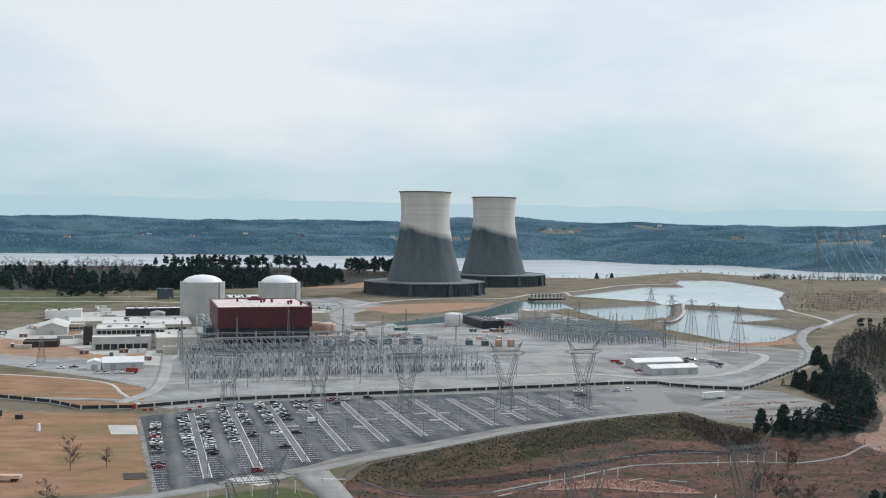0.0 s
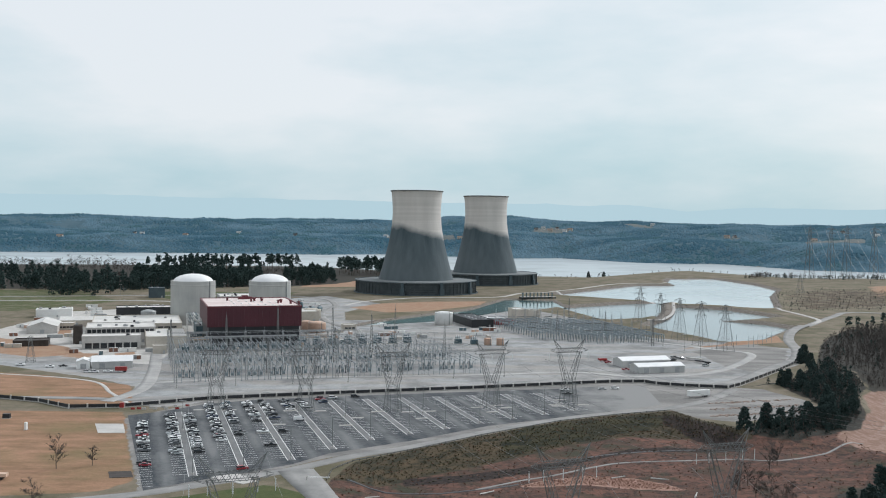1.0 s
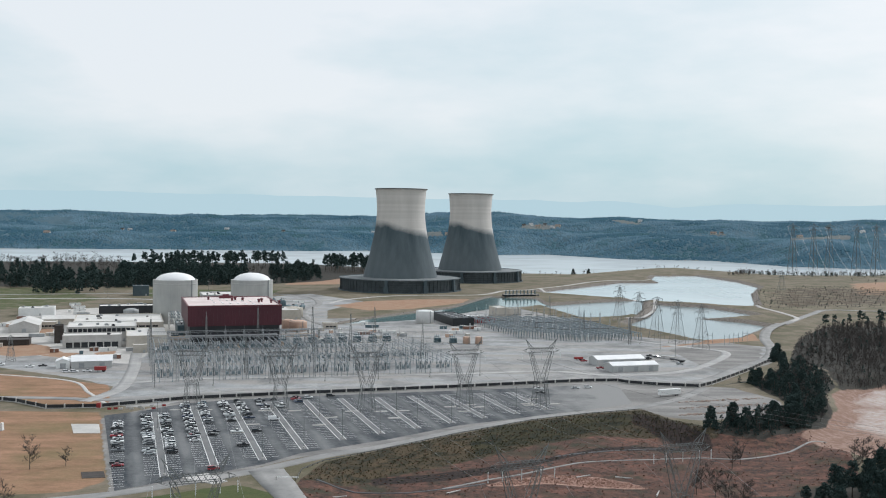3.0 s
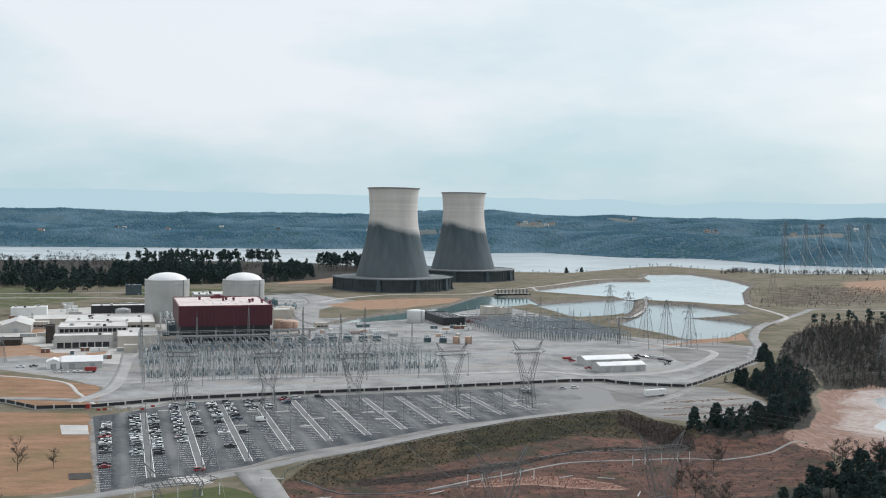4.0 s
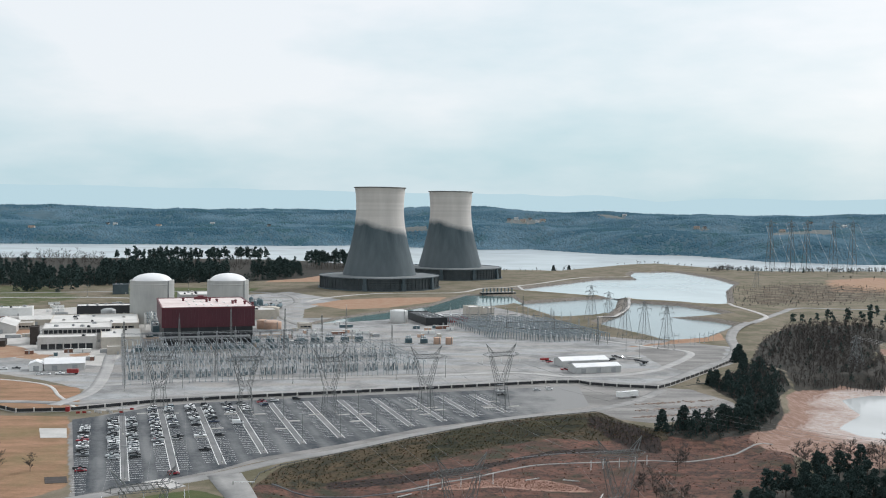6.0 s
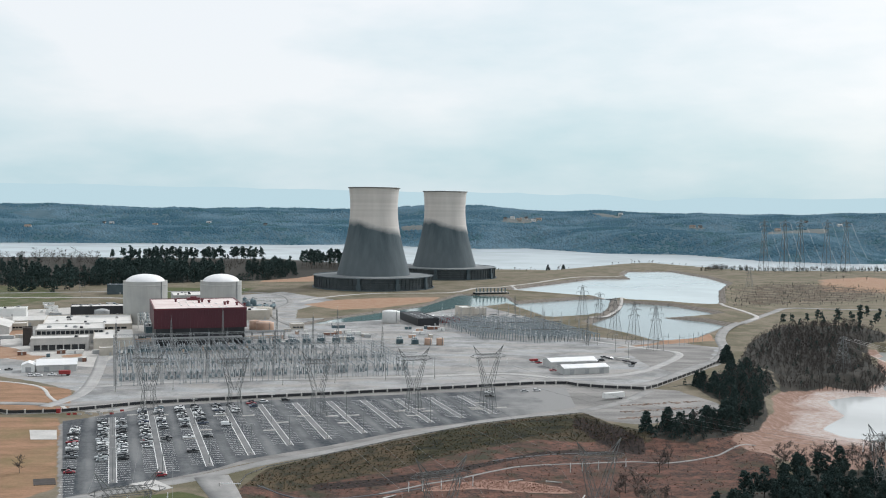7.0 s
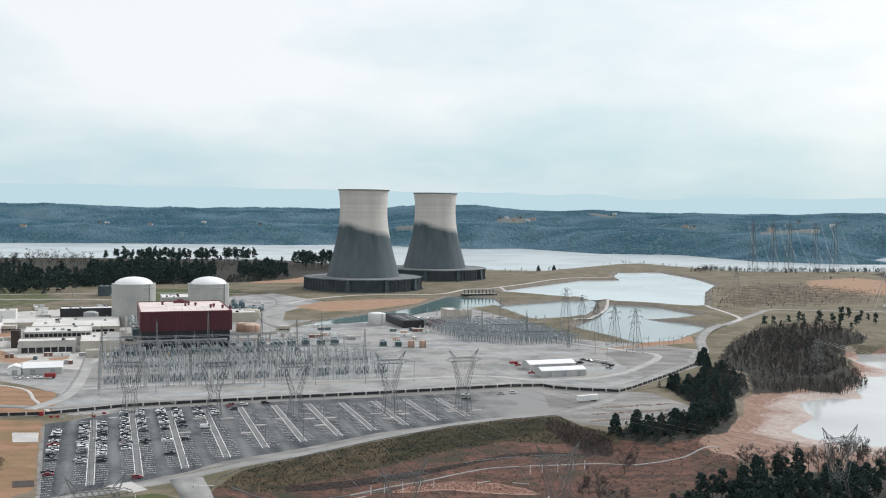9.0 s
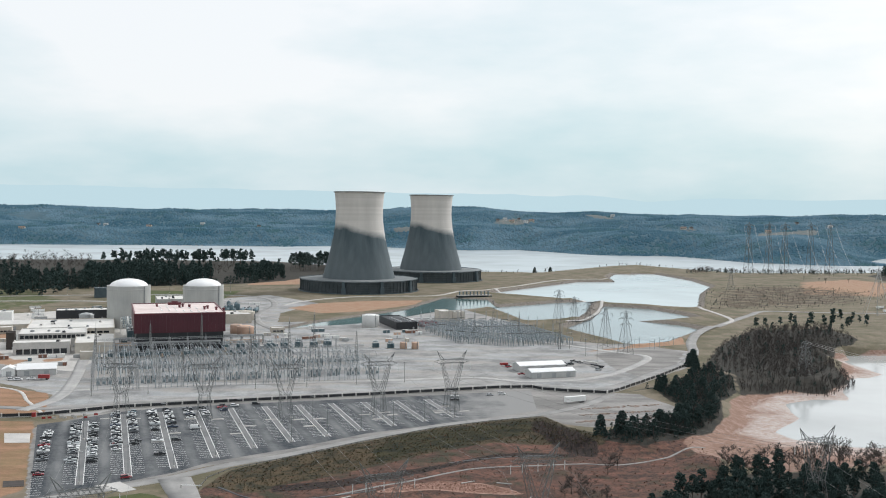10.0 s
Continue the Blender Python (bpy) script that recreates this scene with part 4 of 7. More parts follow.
def cooling_tower(x, y, label):
    t = thing("cooling_tower", x, y, 0, label, "cooling tower", "pair of cooling towers")
    shell = Mesh().lathe(SHELL + [(36.1, 139.2), (36.1, 140), (34.9, 140), (34.3, 137), (32.6, 108), (36.3, 75), (46.8, 32), (51.6, 14)], 96, top=False, bottom=False)
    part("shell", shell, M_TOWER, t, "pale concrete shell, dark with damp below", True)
    part("top_rim", Mesh().lathe([(36.05, 138.6), (36.8, 138.9), (36.8, 139.8), (36.05, 140.1)], 96, top=False, bottom=False), M_LATTICE, t, "dark walkway rim", True)
    part("fill_deck", Mesh().lathe([(84, 16.2), (82, 16.6), (51.3, 17.6)], 96, top=False, bottom=False), M_DECK, t, "grey concrete deck round the shell", True)
    part("deck_kerb", Mesh().lathe([(83.6, 16.5), (84.3, 16.5), (84.3, 17.3), (83.6, 17.3), (83.6, 16.5)], 96, top=False, bottom=False), M_SLATE, t, "slate deck edge")
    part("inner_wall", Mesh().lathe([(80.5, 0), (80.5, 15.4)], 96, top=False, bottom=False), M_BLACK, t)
    part("basin_kerb", Mesh().lathe([(86, -0.4), (86, 1.3), (84.8, 1.3), (84.8, -0.4)], 96, top=False, bottom=False), M_SLATE, t, "low dark basin wall")
    n = 84
    lou = Mesh()
    half = 82.6 * math.pi / n * 0.97
    lou.box(-0.6, -half, 0.9, 0.1, half, 16.2)
    for k in range(5):
        z0 = 1.4 + k * 3.0
        lou.add([(0.1, -half, z0), (0.42, -half, z0 + 0.3), (0.42, half, z0 + 0.3), (0.1, half, z0), (0.1, -half, z0 + 2.6), (0.1, half, z0 + 2.6)], [(3, 2, 1, 0), (1, 2, 5, 4), (0, 1, 4), (2, 3, 5)])
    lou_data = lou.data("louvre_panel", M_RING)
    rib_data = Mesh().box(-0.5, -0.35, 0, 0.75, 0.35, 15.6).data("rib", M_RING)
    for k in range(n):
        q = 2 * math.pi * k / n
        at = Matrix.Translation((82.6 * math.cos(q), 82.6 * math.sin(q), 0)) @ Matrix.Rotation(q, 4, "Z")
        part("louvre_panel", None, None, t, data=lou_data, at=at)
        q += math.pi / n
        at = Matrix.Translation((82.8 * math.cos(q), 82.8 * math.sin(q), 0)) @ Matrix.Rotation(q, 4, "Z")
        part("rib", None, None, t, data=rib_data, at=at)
    stair = Mesh().box(83.4, -3, 0, 87, 3, 9).box(83.4, -2, 9, 86, 2, 17.0)
    for k in range(3):
        q = -1.72 + k * 0.62
        part("stair_tower", stair if k == 0 else None, M_SLATE, t, "slate-clad access stair", data=None if k == 0 else bpy.data.meshes["stair_tower"], at=Matrix.Rotation(q, 4, "Z"))
    return t


cooling_tower(-80, 1354, "hyperbolic concrete cooling tower, pale above and damp-darkened below")
cooling_tower(17, 1586, "hyperbolic concrete cooling tower farther back, damp-darkened lower shell")


# ---- reactor containments ----
def containment(x, y, r, top, label):
    t = thing("containment", x, y, 0, label, "reactor building", "pair of reactor buildings")
    part("cylinder_wall", Mesh().lathe([(r, 0), (r, top - 4.2), (r + 0.25, top - 4.0), (r + 0.25, top - 3.2), (r, top - 3.0), (r, top), (r - 0.9, top), (r - 0.9, top - 1.6), (0.01, top - 1.6)], 64, top=False), M_CONCRETE_WALL, t, "grey concrete cylinder")
    dome = [((r - 2.2) * math.cos(q), top - 1.2 + 7.6 * math.sin(q)) for q in np.linspace(0, math.pi / 2, 12)]
    part("dome", Mesh().lathe(dome, 64, top=False, bottom=False), M_DOME, t, "white shallow dome", True)
    part("ladder", Mesh().box(-0.5, -r - 0.5, 0, -0.3, -r, top).box(0.3, -r - 0.5, 0, 0.5, -r, top), M_GREYMETAL, t, at=Matrix.Rotation(radians(62), 4, "Z"))
    part("roof_mast", Mesh().strut((0, 0, top + 6), (0, 0, top + 8.5), 0.12), M_GREYMETAL, t)
    return t


containment(-256.5, 878, 20.2, 39.6, "grey concrete reactor building with a white dome")
containment(-188, 892, 19.4, 39.6, "grey concrete reactor building with a white dome behind the red hall")


# ---- turbine hall ----
def turbine_hall():
    o = (-195.8, 703)
    t = thing("turbine_hall", o[0], o[1], 0, "long dark red turbine hall with a pinkish flat roof", "building")
    L, D = 71.0, 89.0
    how = lambda a, b, z: site(a, b, z)
    part("base_storey", Mesh().box(1.5, 1.5, 0, L - 1.5, D - 1, 16).mapped(how), M_BLACK, t, "dark recessed lower storey")
    part("upper_wall", Mesh().box(0, 0, 15.0, L, D, 29.8).mapped(how), M_RED, t, "dark red metal cladding")
    part("roof", Mesh().box(0.8, 0.8, 29.6, L - 0.8, D - 0.8, 30.2).mapped(how), M_ROOF_PINK, t, "pinkish white roof")
    rim = Mesh().box(-0.2, -0.2, 29.6, L + 0.2, 0.8, 30.8).box(-0.2, D - 0.8, 29.6, L + 0.2, D + 0.2, 30.8).box(-0.2, 0.8, 29.6, 0.8, D - 0.8, 30.8).box(L - 0.8, 0.8, 29.6, L + 0.2, D - 0.8, 30.8)
    part("parapet", rim.mapped(how), M_REDROOF, t, "red roof edge")
    seam = Mesh().box(-0.12, -0.12, 0, 0.12, 0.05, 14.4)
    seam_data = seam.data("cladding_rib", M_RED)
    for k in range(1, 26):
        part("cladding_rib", None, None, t, data=seam_data, at=Matrix.Translation(site(L * k / 26, 0, 15.1)))
    vent = Mesh().box(-1.2, -0.5, 0, 1.2, 0.5, 1.4)
    for k in range(14):
        a, b = (14 + 3.6 * (k % 7), 30 + 26 * (k // 7) - 3 * (k % 7))
        part("roof_ridge", None, None, t, "pale roof ridge strip", data=bpy.data.meshes.get("roof_ridge") or Mesh().box(-0.35, -5, 0, 0.35, 5, 0.5).data("roof_ridge", M_WHITE), at=Matrix.Translation(site(a * 1.6, b, 30.2)) @ Matrix.Rotation(radians(24), 4, "Z"))
    for k, (a, b) in enumerate(((38, 50), (41, 56), (46, 47), (57, 30), (60, 36), (66, 24), (20, 62), (71, 14))):
        part("roof_vent", None, None, t, "dark red roof vent", data=bpy.data.meshes.get("roof_vent") or Mesh().lathe([(0.9, 0), (0.9, 1.8), (1.4, 2.0), (1.4, 2.6), (0.2, 3.0)], 10).data("roof_vent", M_REDROOF), at=Matrix.Translation(site(a, b, 30.2)))
    part("roof_plant", Mesh().box(30, 74, 30.2, 41, 81, 32.4).box(33, 75, 32.4, 38, 80, 33.4).mapped(how), M_REDROOF, t, "red rooftop plant room")
    part("lower_canopy", Mesh().box(-2, -5, 7.6, L - 4, 0, 8.4).mapped(how), M_GREYMETAL, t, "grey canopy along the front")
    return t


turbine_hall()

# ---- building kit ----
def oblique(ox, oy):
    return lambda a, b, z: (a * E1[0] + b * E2[0], a * E1[1] + b * E2[1], z)


def block(name, o, L, D, H, wall, roof, label, windows=(), vents=0, category="building", group="", parapet=0.7, base=0.0, door=True):
    """A flat-roofed building on the site's directions. windows: rows of (count, sill, head, margin)."""
    t = thing(name, o[0], o[1], base, label, category, group)
    how = oblique(*o)
    part("wall", Mesh().box(0, 0, -0.3, L, D, H).mapped(how), wall, t)
    part("roof", Mesh().box(0.45, 0.45, H - 0.1, L - 0.45, D - 0.45, H + 0.12).mapped(how), roof, t, "pale flat roof")
    p = parapet
    part("parapet", Mesh().box(-0.1, -0.1, H - 0.2, L + 0.1, 0.45, H + p).box(-0.1, D - 0.45, H - 0.2, L + 0.1, D + 0.1, H + p).box(-0.1, 0.45, H - 0.2, 0.45, D - 0.45, H + p).box(L - 0.45, 0.45, H - 0.2, L + 0.1, D - 0.45, H + p).mapped(how), wall, t)
    for count, sill, head, margin in windows:
        w = (L - 2 * margin) / count
        frame_ = Mesh().box(-w * 0.46, -0.10, 0, w * 0.46, 0.0, head - sill).data("window_frame", M_PAD)
        pane = Mesh().box(-w * 0.42, -0.16, 0.12, w * 0.42, -0.10, head - sill - 0.12).data("pane", M_GLASS)
        for k in range(count):
            at = Matrix.Translation(site(margin + w * (k + 0.5), 0, sill)) @ Matrix.Rotation(math.atan2(E1[1], E1[0]), 4, "Z")
            win = part("window", None, None, t, data=frame_, at=at)
            part("pane", None, None, win, data=pane)
    if door:
        at = Matrix.Translation(site(L * 0.82, 0, 0)) @ Matrix.Rotation(math.atan2(E1[1], E1[0]), 4, "Z")
        part("door", Mesh().box(-0.8, -0.12, 0, 0.8, 0.02, 2.3), M_GREYMETAL, t, "grey steel door", at=at)
    rng = random.Random(int(L * 37 + D * 11 + H))
    for k in range(vents):
        q = rng.uniform(0.8, 1.7)
        part("roof_unit", Mesh().box(-q, -q * 0.7, 0, q, q * 0.7, 1.3).box(-q * 0.6, -q * 0.5, 1.3, q * 0.6, q * 0.5, 1.6), rng.choice((M_GREYMETAL, M_BLACK, M_PAD)), t, "rooftop ventilation unit", at=Matrix.Translation(site(rng.uniform(0.1, 0.9) * L, rng.uniform(0.15, 0.85) * D, H + 0.1)))
    return t


def gable(name, o, L, D, He, Hr, wall, roof, label, along=True, category="building", group="", doors=1):
    """A pitched-roof shed; along: its ridge runs along the front."""
    t = thing(name, o[0], o[1], 0, label, category, group)
    how = oblique(*o)
    if along:
        body = Mesh().add([(0, 0, -0.3), (L, 0, -0.3), (L, D, -0.3), (0, D, -0.3), (0, 0, He), (L, 0, He), (L, D, He), (0, D, He), (0, D / 2, Hr), (L, D / 2, Hr)],
                          [(0, 1, 5, 4), (2, 3, 7, 6), (1, 2, 6, 9, 5), (3, 0, 4, 8, 7)])
        e = 0.4
        slopes = ([(-e, -e, He - 0.2), (L + e, -e, He - 0.2), (L + e, D / 2, Hr + 0.12), (-e, D / 2, Hr + 0.12)], [(L + e, D + e, He - 0.2), (-e, D + e, He - 0.2), (-e, D / 2, Hr + 0.12), (L + e, D / 2, Hr + 0.12)])
    else:
        body = Mesh().add([(0, 0, -0.3), (L, 0, -0.3), (L, D, -0.3), (0, D, -0.3), (0, 0, He), (L, 0, He), (L, D, He), (0, D, He), (L / 2, 0, Hr), (L / 2, D, Hr)],
                          [(0, 1, 5, 8, 4), (2, 3, 7, 9, 6), (1, 2, 6, 5), (3, 0, 4, 7)])
        e = 0.4
        slopes = ([(-e, D + e, He - 0.2), (-e, -e, He - 0.2), (L / 2, -e, Hr + 0.12), (L / 2, D + e, Hr + 0.12)], [(L + e, -e, He - 0.2), (L + e, D + e, He - 0.2), (L / 2, D + e, Hr + 0.12), (L / 2, -e, Hr + 0.12)])
    part("wall", body.mapped(how), wall, t)
    for q in slopes:
        low = [(x, y, z - 0.18) for x, y, z in q]
        part("roof_slope", Mesh().add(q + low, [(0, 1, 2, 3), (7, 6, 5, 4), (0, 4, 5, 1), (1, 5, 6, 2), (2, 6, 7, 3), (3, 7, 4, 0)]).mapped(how), roof, t, "pale metal roof")
    for k in range(doors):
        at = Matrix.Translation(site(L * (k + 0.5) / doors, 0, 0)) @ Matrix.Rotation(math.atan2(E1[1], E1[0]), 4, "Z")
        part("roller_door", Mesh().box(-1.7, -0.1, 0, 1.7, 0.05, 3.4), M_GREYMETAL, t, "grey roller door", at=at)
    return t


def tank(x, y, r, h, material, label, cap=0.12, category="tank", group="", base=0.0):
    t = thing("storage_tank", x, y, base, label, category, group)
    part("shell", Mesh().lathe([(r, -0.2), (r, h)], 36, top=False), material, t, smooth=True)
    part("roof", Mesh().lathe([(r + 0.15, h - 0.1), (r + 0.15, h + 0.15), (r * 0.6, h + r * cap * 0.7), (r * 0.2, h + r * cap * 0.97), (0.01, h + r * cap)], 36, top=False, bottom=False), material, t, smooth=True)
    part("base_ring", Mesh().lathe([(r + 0.5, -0.3), (r + 0.5, 0.35), (r, 0.35)], 36, top=False, bottom=False), M_CONCRETE, t)
    part("ladder", Mesh().box(-0.35, -r - 0.35, 0, -0.25, -r, h + 1).box(0.25, -r - 0.35, 0, 0.35, -r, h + 1), M_GREYMETAL, t, at=Matrix.Rotation(0.7, 4, "Z"))
    rail = Mesh().lathe([(r - 0.1, h + 0.9), (r - 0.02, h + 0.9), (r - 0.02, h + 1.0), (r - 0.1, h + 1.0), (r - 0.1, h + 0.9)], 36, top=False, bottom=False)
    part("rail", rail, M_GREYMETAL, t)
    return t


# ---- offices and stores beside the reactors ----
block("office_building", (-281.5, 678.3), 41.4, 18.1, 9, M_PAD, M_ROOF, "two-storey pale office building with a dark glazed ground floor", [(7, 0.4, 4.6, 2.0)], 2, group="plant offices")
block("office_building", (-293, 714.6), 51.6, 41.4, 11.3, M_PAD, M_ROOF, "long pale office wing with a dark window band and pale roof", [(14, 7.6, 10.6, 1.0)], 5, group="plant offices")
block("office_building", (-237.1, 687.2), 29.8, 59.6, 8.5, M_BEIGE, M_ROOF, "blank beige annex with a pale roof", (), 3, group="plant offices")
block("office_building", (-307.8, 763.3), 72, 80.5, 8.9, M_BEIGE, M_ROOF, "broad low building with a white roof and vents", [(12, 4.6, 7.0, 4.0)], 9, group="plant offices")
block("stair_core", (-300, 708.3), 6.4, 11.6, 13.1, M_BRICKDARK, M_BRICKDARK, "dark brown brick stair tower at the office corner")
block("site_shed", (-223.2, 660.8), 9.3, 9.1, 5.3, M_BEIGE, M_ROOF, "small beige block shed on the gravel")
gable("tent_hall", (-246.7, 582.3), 8.3, 11.5, 4.9, 6.3, M_WHITE, M_DOME, "white fabric hall beside the dusty road", False)
gable("tent_hall", (-237.7, 584.6), 24.9, 12.8, 4.7, 7.5, M_SHEDWALL, M_DOME, "longer white fabric hall with vehicles in front", doors=2)
gable("workshop", (-364.2, 770.8), 23.7, 46.5, 6, 9.8, M_PAD, M_ROOF, "pale workshop with a broad pitched roof", False)
gable("workshop", (-361.6, 830), 27.6, 20.8, 5.6, 8, M_BEIGE, M_ROOF, "long pale workshop behind the larger one")
block("store_building", (-417.6, 907.7), 23.8, 18.3, 7.1, M_WHITE, M_ROOF, "white flat-roofed store at the plant edge", (), 2)
block("store_building", (-385.9, 884.9), 12, 18.3, 10.3, M_WHITE, M_ROOF, "tall white cube-shaped store", (), 1)
block("store_building", (-354.9, 802.7), 16.5, 13, 5.3, M_BEIGE, M_ROOF, "low beige row of stores", [(5, 1.5, 3.2, 1.0)])
block("carport", (-337, 687.6), 24.6, 18, 3.7, M_BRICKDARK, M_BRICKDARK, "dark low carport on the clay", (), 0, door=False)
block("store_building", (-325.9, 845.8), 16.7, 23.5, 5.2, M_BEIGE, M_TAN, "beige store with a tan roof", (), 1)
block("carport", (-284.3, 995), 19, 13.3, 4, M_PAD, M_ROOF, "pale open-fronted shelter behind the black building", (), 0)
block("switch_house", (-343.9, 920.4), 54, 23.7, 9.1, M_BLACK, M_ROOF, "long black-clad building with a white roof", (), 6)
block("switch_house", (-299.5, 958.1), 34, 23.9, 11.5, M_BLACK, M_DOME, "black-clad building with a white ridged roof", (), 2)
block("pump_house", (-395, 1172), 18.9, 20.2, 11.5, M_SLATE, M_SLATE, "blue-grey clad pump house on the lawn", (), 2)
tank(-305.4, 899.7, 7, 8.2, M_GREYMETAL, "grey steel tank with a low conical roof", 0.3)
block("auxiliary_building", (-246.6, 937.8), 49.5, 45.2, 20.1, M_CONCRETE_WALL, M_ROOF, "grey concrete block between the reactor buildings", (), 7)
block("auxiliary_building", (-234.9, 874.4), 28.5, 52.9, 14.3, M_CONCRETE_WALL, M_ROOF, "grey concrete block behind the turbine hall", (), 4)
block("auxiliary_building", (-169.4, 908.9), 25.1, 40, 8.7, M_BEIGE, M_ROOF, "low pale block beside the reactor building", (), 3)
block("auxiliary_building", (-223.8, 772.9), 12.2, 39.3, 7.6, M_TEAL, M_GREYMETAL, "teal pipework enclosure beside the red hall", (), 6)
block("gate_house", (-111.2, 838), 11.6, 10.7, 4.3, M_BEIGE, M_ROOF, "small pale gate house", [(3, 1.2, 2.6, 1.0)])
tank(-131.5, 818.2, 7.7, 8.1, M_TAN, "tan steel tank beside the turbine hall", 0.22)
tank(-143.4, 834.1, 5.3, 7.7, M_TAN, "smaller tan steel tank", 0.2)
tank(-156.3, 942.6, 8.5, 8.7, M_BEIGE, "beige tank with a low roof", 0.18)
tank(-25.2, 901.1, 8.4, 11.3, M_WHITE, "white water tank beside the channel", 0.16)
tank(15.1, 745.8, 2.9, 5.4, M_TAN, "small tan tank on the gravel", 0.12, group="tan tanks")
tank(24.8, 745.4, 2.9, 5.6, M_TAN, "small tan tank on the gravel", 0.12, group="tan tanks")
t = block("diesel_building", (1.6, 878.1), 21, 64.8, 6.5, M_BLACK, M_BLACK, "low black building with rooftop fans", (), 0)
for k in range(8):
    part("roof_fan", None, None, t, "pale rooftop fan", data=bpy.data.meshes.get("roof_fan") or Mesh().lathe([(1.5, 0), (1.5, 1.2), (1.2, 1.5), (0.2, 1.5)], 14).data("roof_fan", M_GREYMETAL), at=Matrix.Translation(site(5 + 10 * (k % 2), 5 + 11 * (k // 2), 6.6)))
block("site_shed", (24.6, 906), 18.1, 10.9, 3.9, M_BRIGHTRED, M_REDROOF, "red shed beside the channel road")
block("site_shed", (10.5, 923.4), 26.1, 12.2, 4.3, M_WHITE, M_DOME, "white shed beside the red one")
block("filter_house", (43.7, 936.6), 12.1, 21.8, 11.8, M_BEIGE, M_ROOF, "tall beige block by the channel")
block("filter_house", (55.5, 944.1), 13.2, 16.4, 10.4, M_BEIGE, M_ROOF, "beige block by the channel", (), 2)
gable("warehouse", (111.1, 604.9), 33.3, 12.6, 4.5, 6, M_SHEDWALL, M_DOME, "long white metal warehouse on the gravel", doors=3, group="white warehouses")
gable("warehouse", (104.8, 632.9), 35.8, 14.6, 4.5, 6.2, M_SHEDWALL, M_DOME, "long white metal warehouse behind the other", doors=3, group="white warehouses")


def intake_house():
    t = thing("intake_structure", 62.4, 1246, -4.5, "dark concrete intake structure with a row of pumps", "intake structure")
    how = oblique(0, 0)
    part("deck", Mesh().box(0, 0, 6.4, 47, 10, 7.2).mapped(how), M_CONCRETE, t, "concrete deck")
    wall = Mesh().box(-0.6, 0, 0, 0.6, 9.5, 6.5)
    data = wall.data("pier", M_SLATE)
    for k in range(10):
        part("pier", None, None, t, data=data, at=Matrix.Translation(site(0.8 + 5.05 * k, 0, 0)))
    part("back_wall", Mesh().box(0, 8.5, 0, 47, 9.6, 6.6).mapped(how), M_BLACK, t)
    pump = Mesh().lathe([(1.1, 0), (1.1, 1.2), (0.7, 1.4), (0.7, 3.0), (0.9, 3.1), (0.9, 4.6), (0.3, 5.0)], 12).data("pump", M_TEAL)
    for k in range(9):
        part("pump", None, None, t, "teal pump motor", data=pump, at=Matrix.Translation(site(3.3 + 5.05 * k, 5, 7.2)))
    part("rail", Mesh().box(0, 0.2, 8.2, 47, 0.3, 8.3).mapped(how), M_GREYMETAL, t)


intake_house()


def pipe_bridge():
    t = thing("pipe_bridge", -219, 697.5, 0, "long ochre pipe bridge in front of the turbine hall", "pipe bridge")
    L = 122
    part("deck", Mesh().box(0, 0, 5.2, L, 3.2, 5.9).mapped(oblique(0, 0)), M_PIPE, t)
    for k, (b, z) in enumerate(((0.4, 6.4), (1.4, 6.5), (2.6, 6.4), (0.9, 7.3))):
        part("pipe", Mesh().strut(site(0, b, z), site(L, b, z), 0.35, sides=8), (M_GREYMETAL, M_PIPE)[k % 2], t)
    leg = Mesh().box(-0.3, 0, 0, 0.3, 0.6, 5.3).box(-0.3, 2.6, 0, 0.3, 3.2, 5.3).data("leg", M_GREYMETAL)
    for k in range(16):
        part("leg", None, None, t, data=leg, at=Matrix.Translation(site(1 + 8 * k, 0, 0)))
    w = thing("low_wall", -212.3, 664.7, 0, "low concrete wall behind the switchyard", "wall")
    for k in range(18):
        part("wall_panel", None, None, w, data=bpy.data.meshes.get("wall_panel") or Mesh().box(0, 0, -0.2, 5.2, 0.4, 1.7).data("wall_panel", M_CONCRETE), at=Matrix.Translation(site(6 * k, 0, 0)))
    c = thing("canopy_rack", -223.7, 722.3, 0, "grey steel cable rack before the red hall", "cable rack")
    part("beam", Mesh().box(0, 0, 7.2, 126, 0.8, 8.0).box(0, 5, 7.2, 126, 5.8, 8.0).mapped(oblique(0, 0)), M_GREYMETAL, c)
    for k in range(15):
        part("post", None, None, c, data=bpy.data.meshes.get("rack_post") or Mesh().box(-0.25, 0, 0, 0.25, 0.5, 7.4).box(-0.25, 5.1, 0, 0.25, 5.6, 7.4).data("rack_post", M_LATTICE), at=Matrix.Translation(site(0.5 + 8.9 * k, 0, 0)))


pipe_bridge()
for k in range(5):
    x, y = -190 + 7.2 * k, 1008 + 2.4 * k
    t = thing("gas_cylinder", x, y, 0, "dark green horizontal storage cylinder on saddles", "cylinder", "row of cylinders")
    part("vessel", Mesh().lathe([(0.3, -8.6), (1.8, -8), (2.3, -7), (2.3, 7), (1.8, 8), (0.3, 8.6)], 14).mapped(lambda a, b, z: (a, z, b + 3.4)), M_TEAL, t, smooth=True)
    part("saddle", Mesh().box(-1.8, -5.5, 0, 1.8, -4.7, 2.4), M_CONCRETE, t)
    part("saddle", Mesh().box(-1.8, 4.7, 0, 1.8, 5.5, 2.4), M_CONCRETE, t)


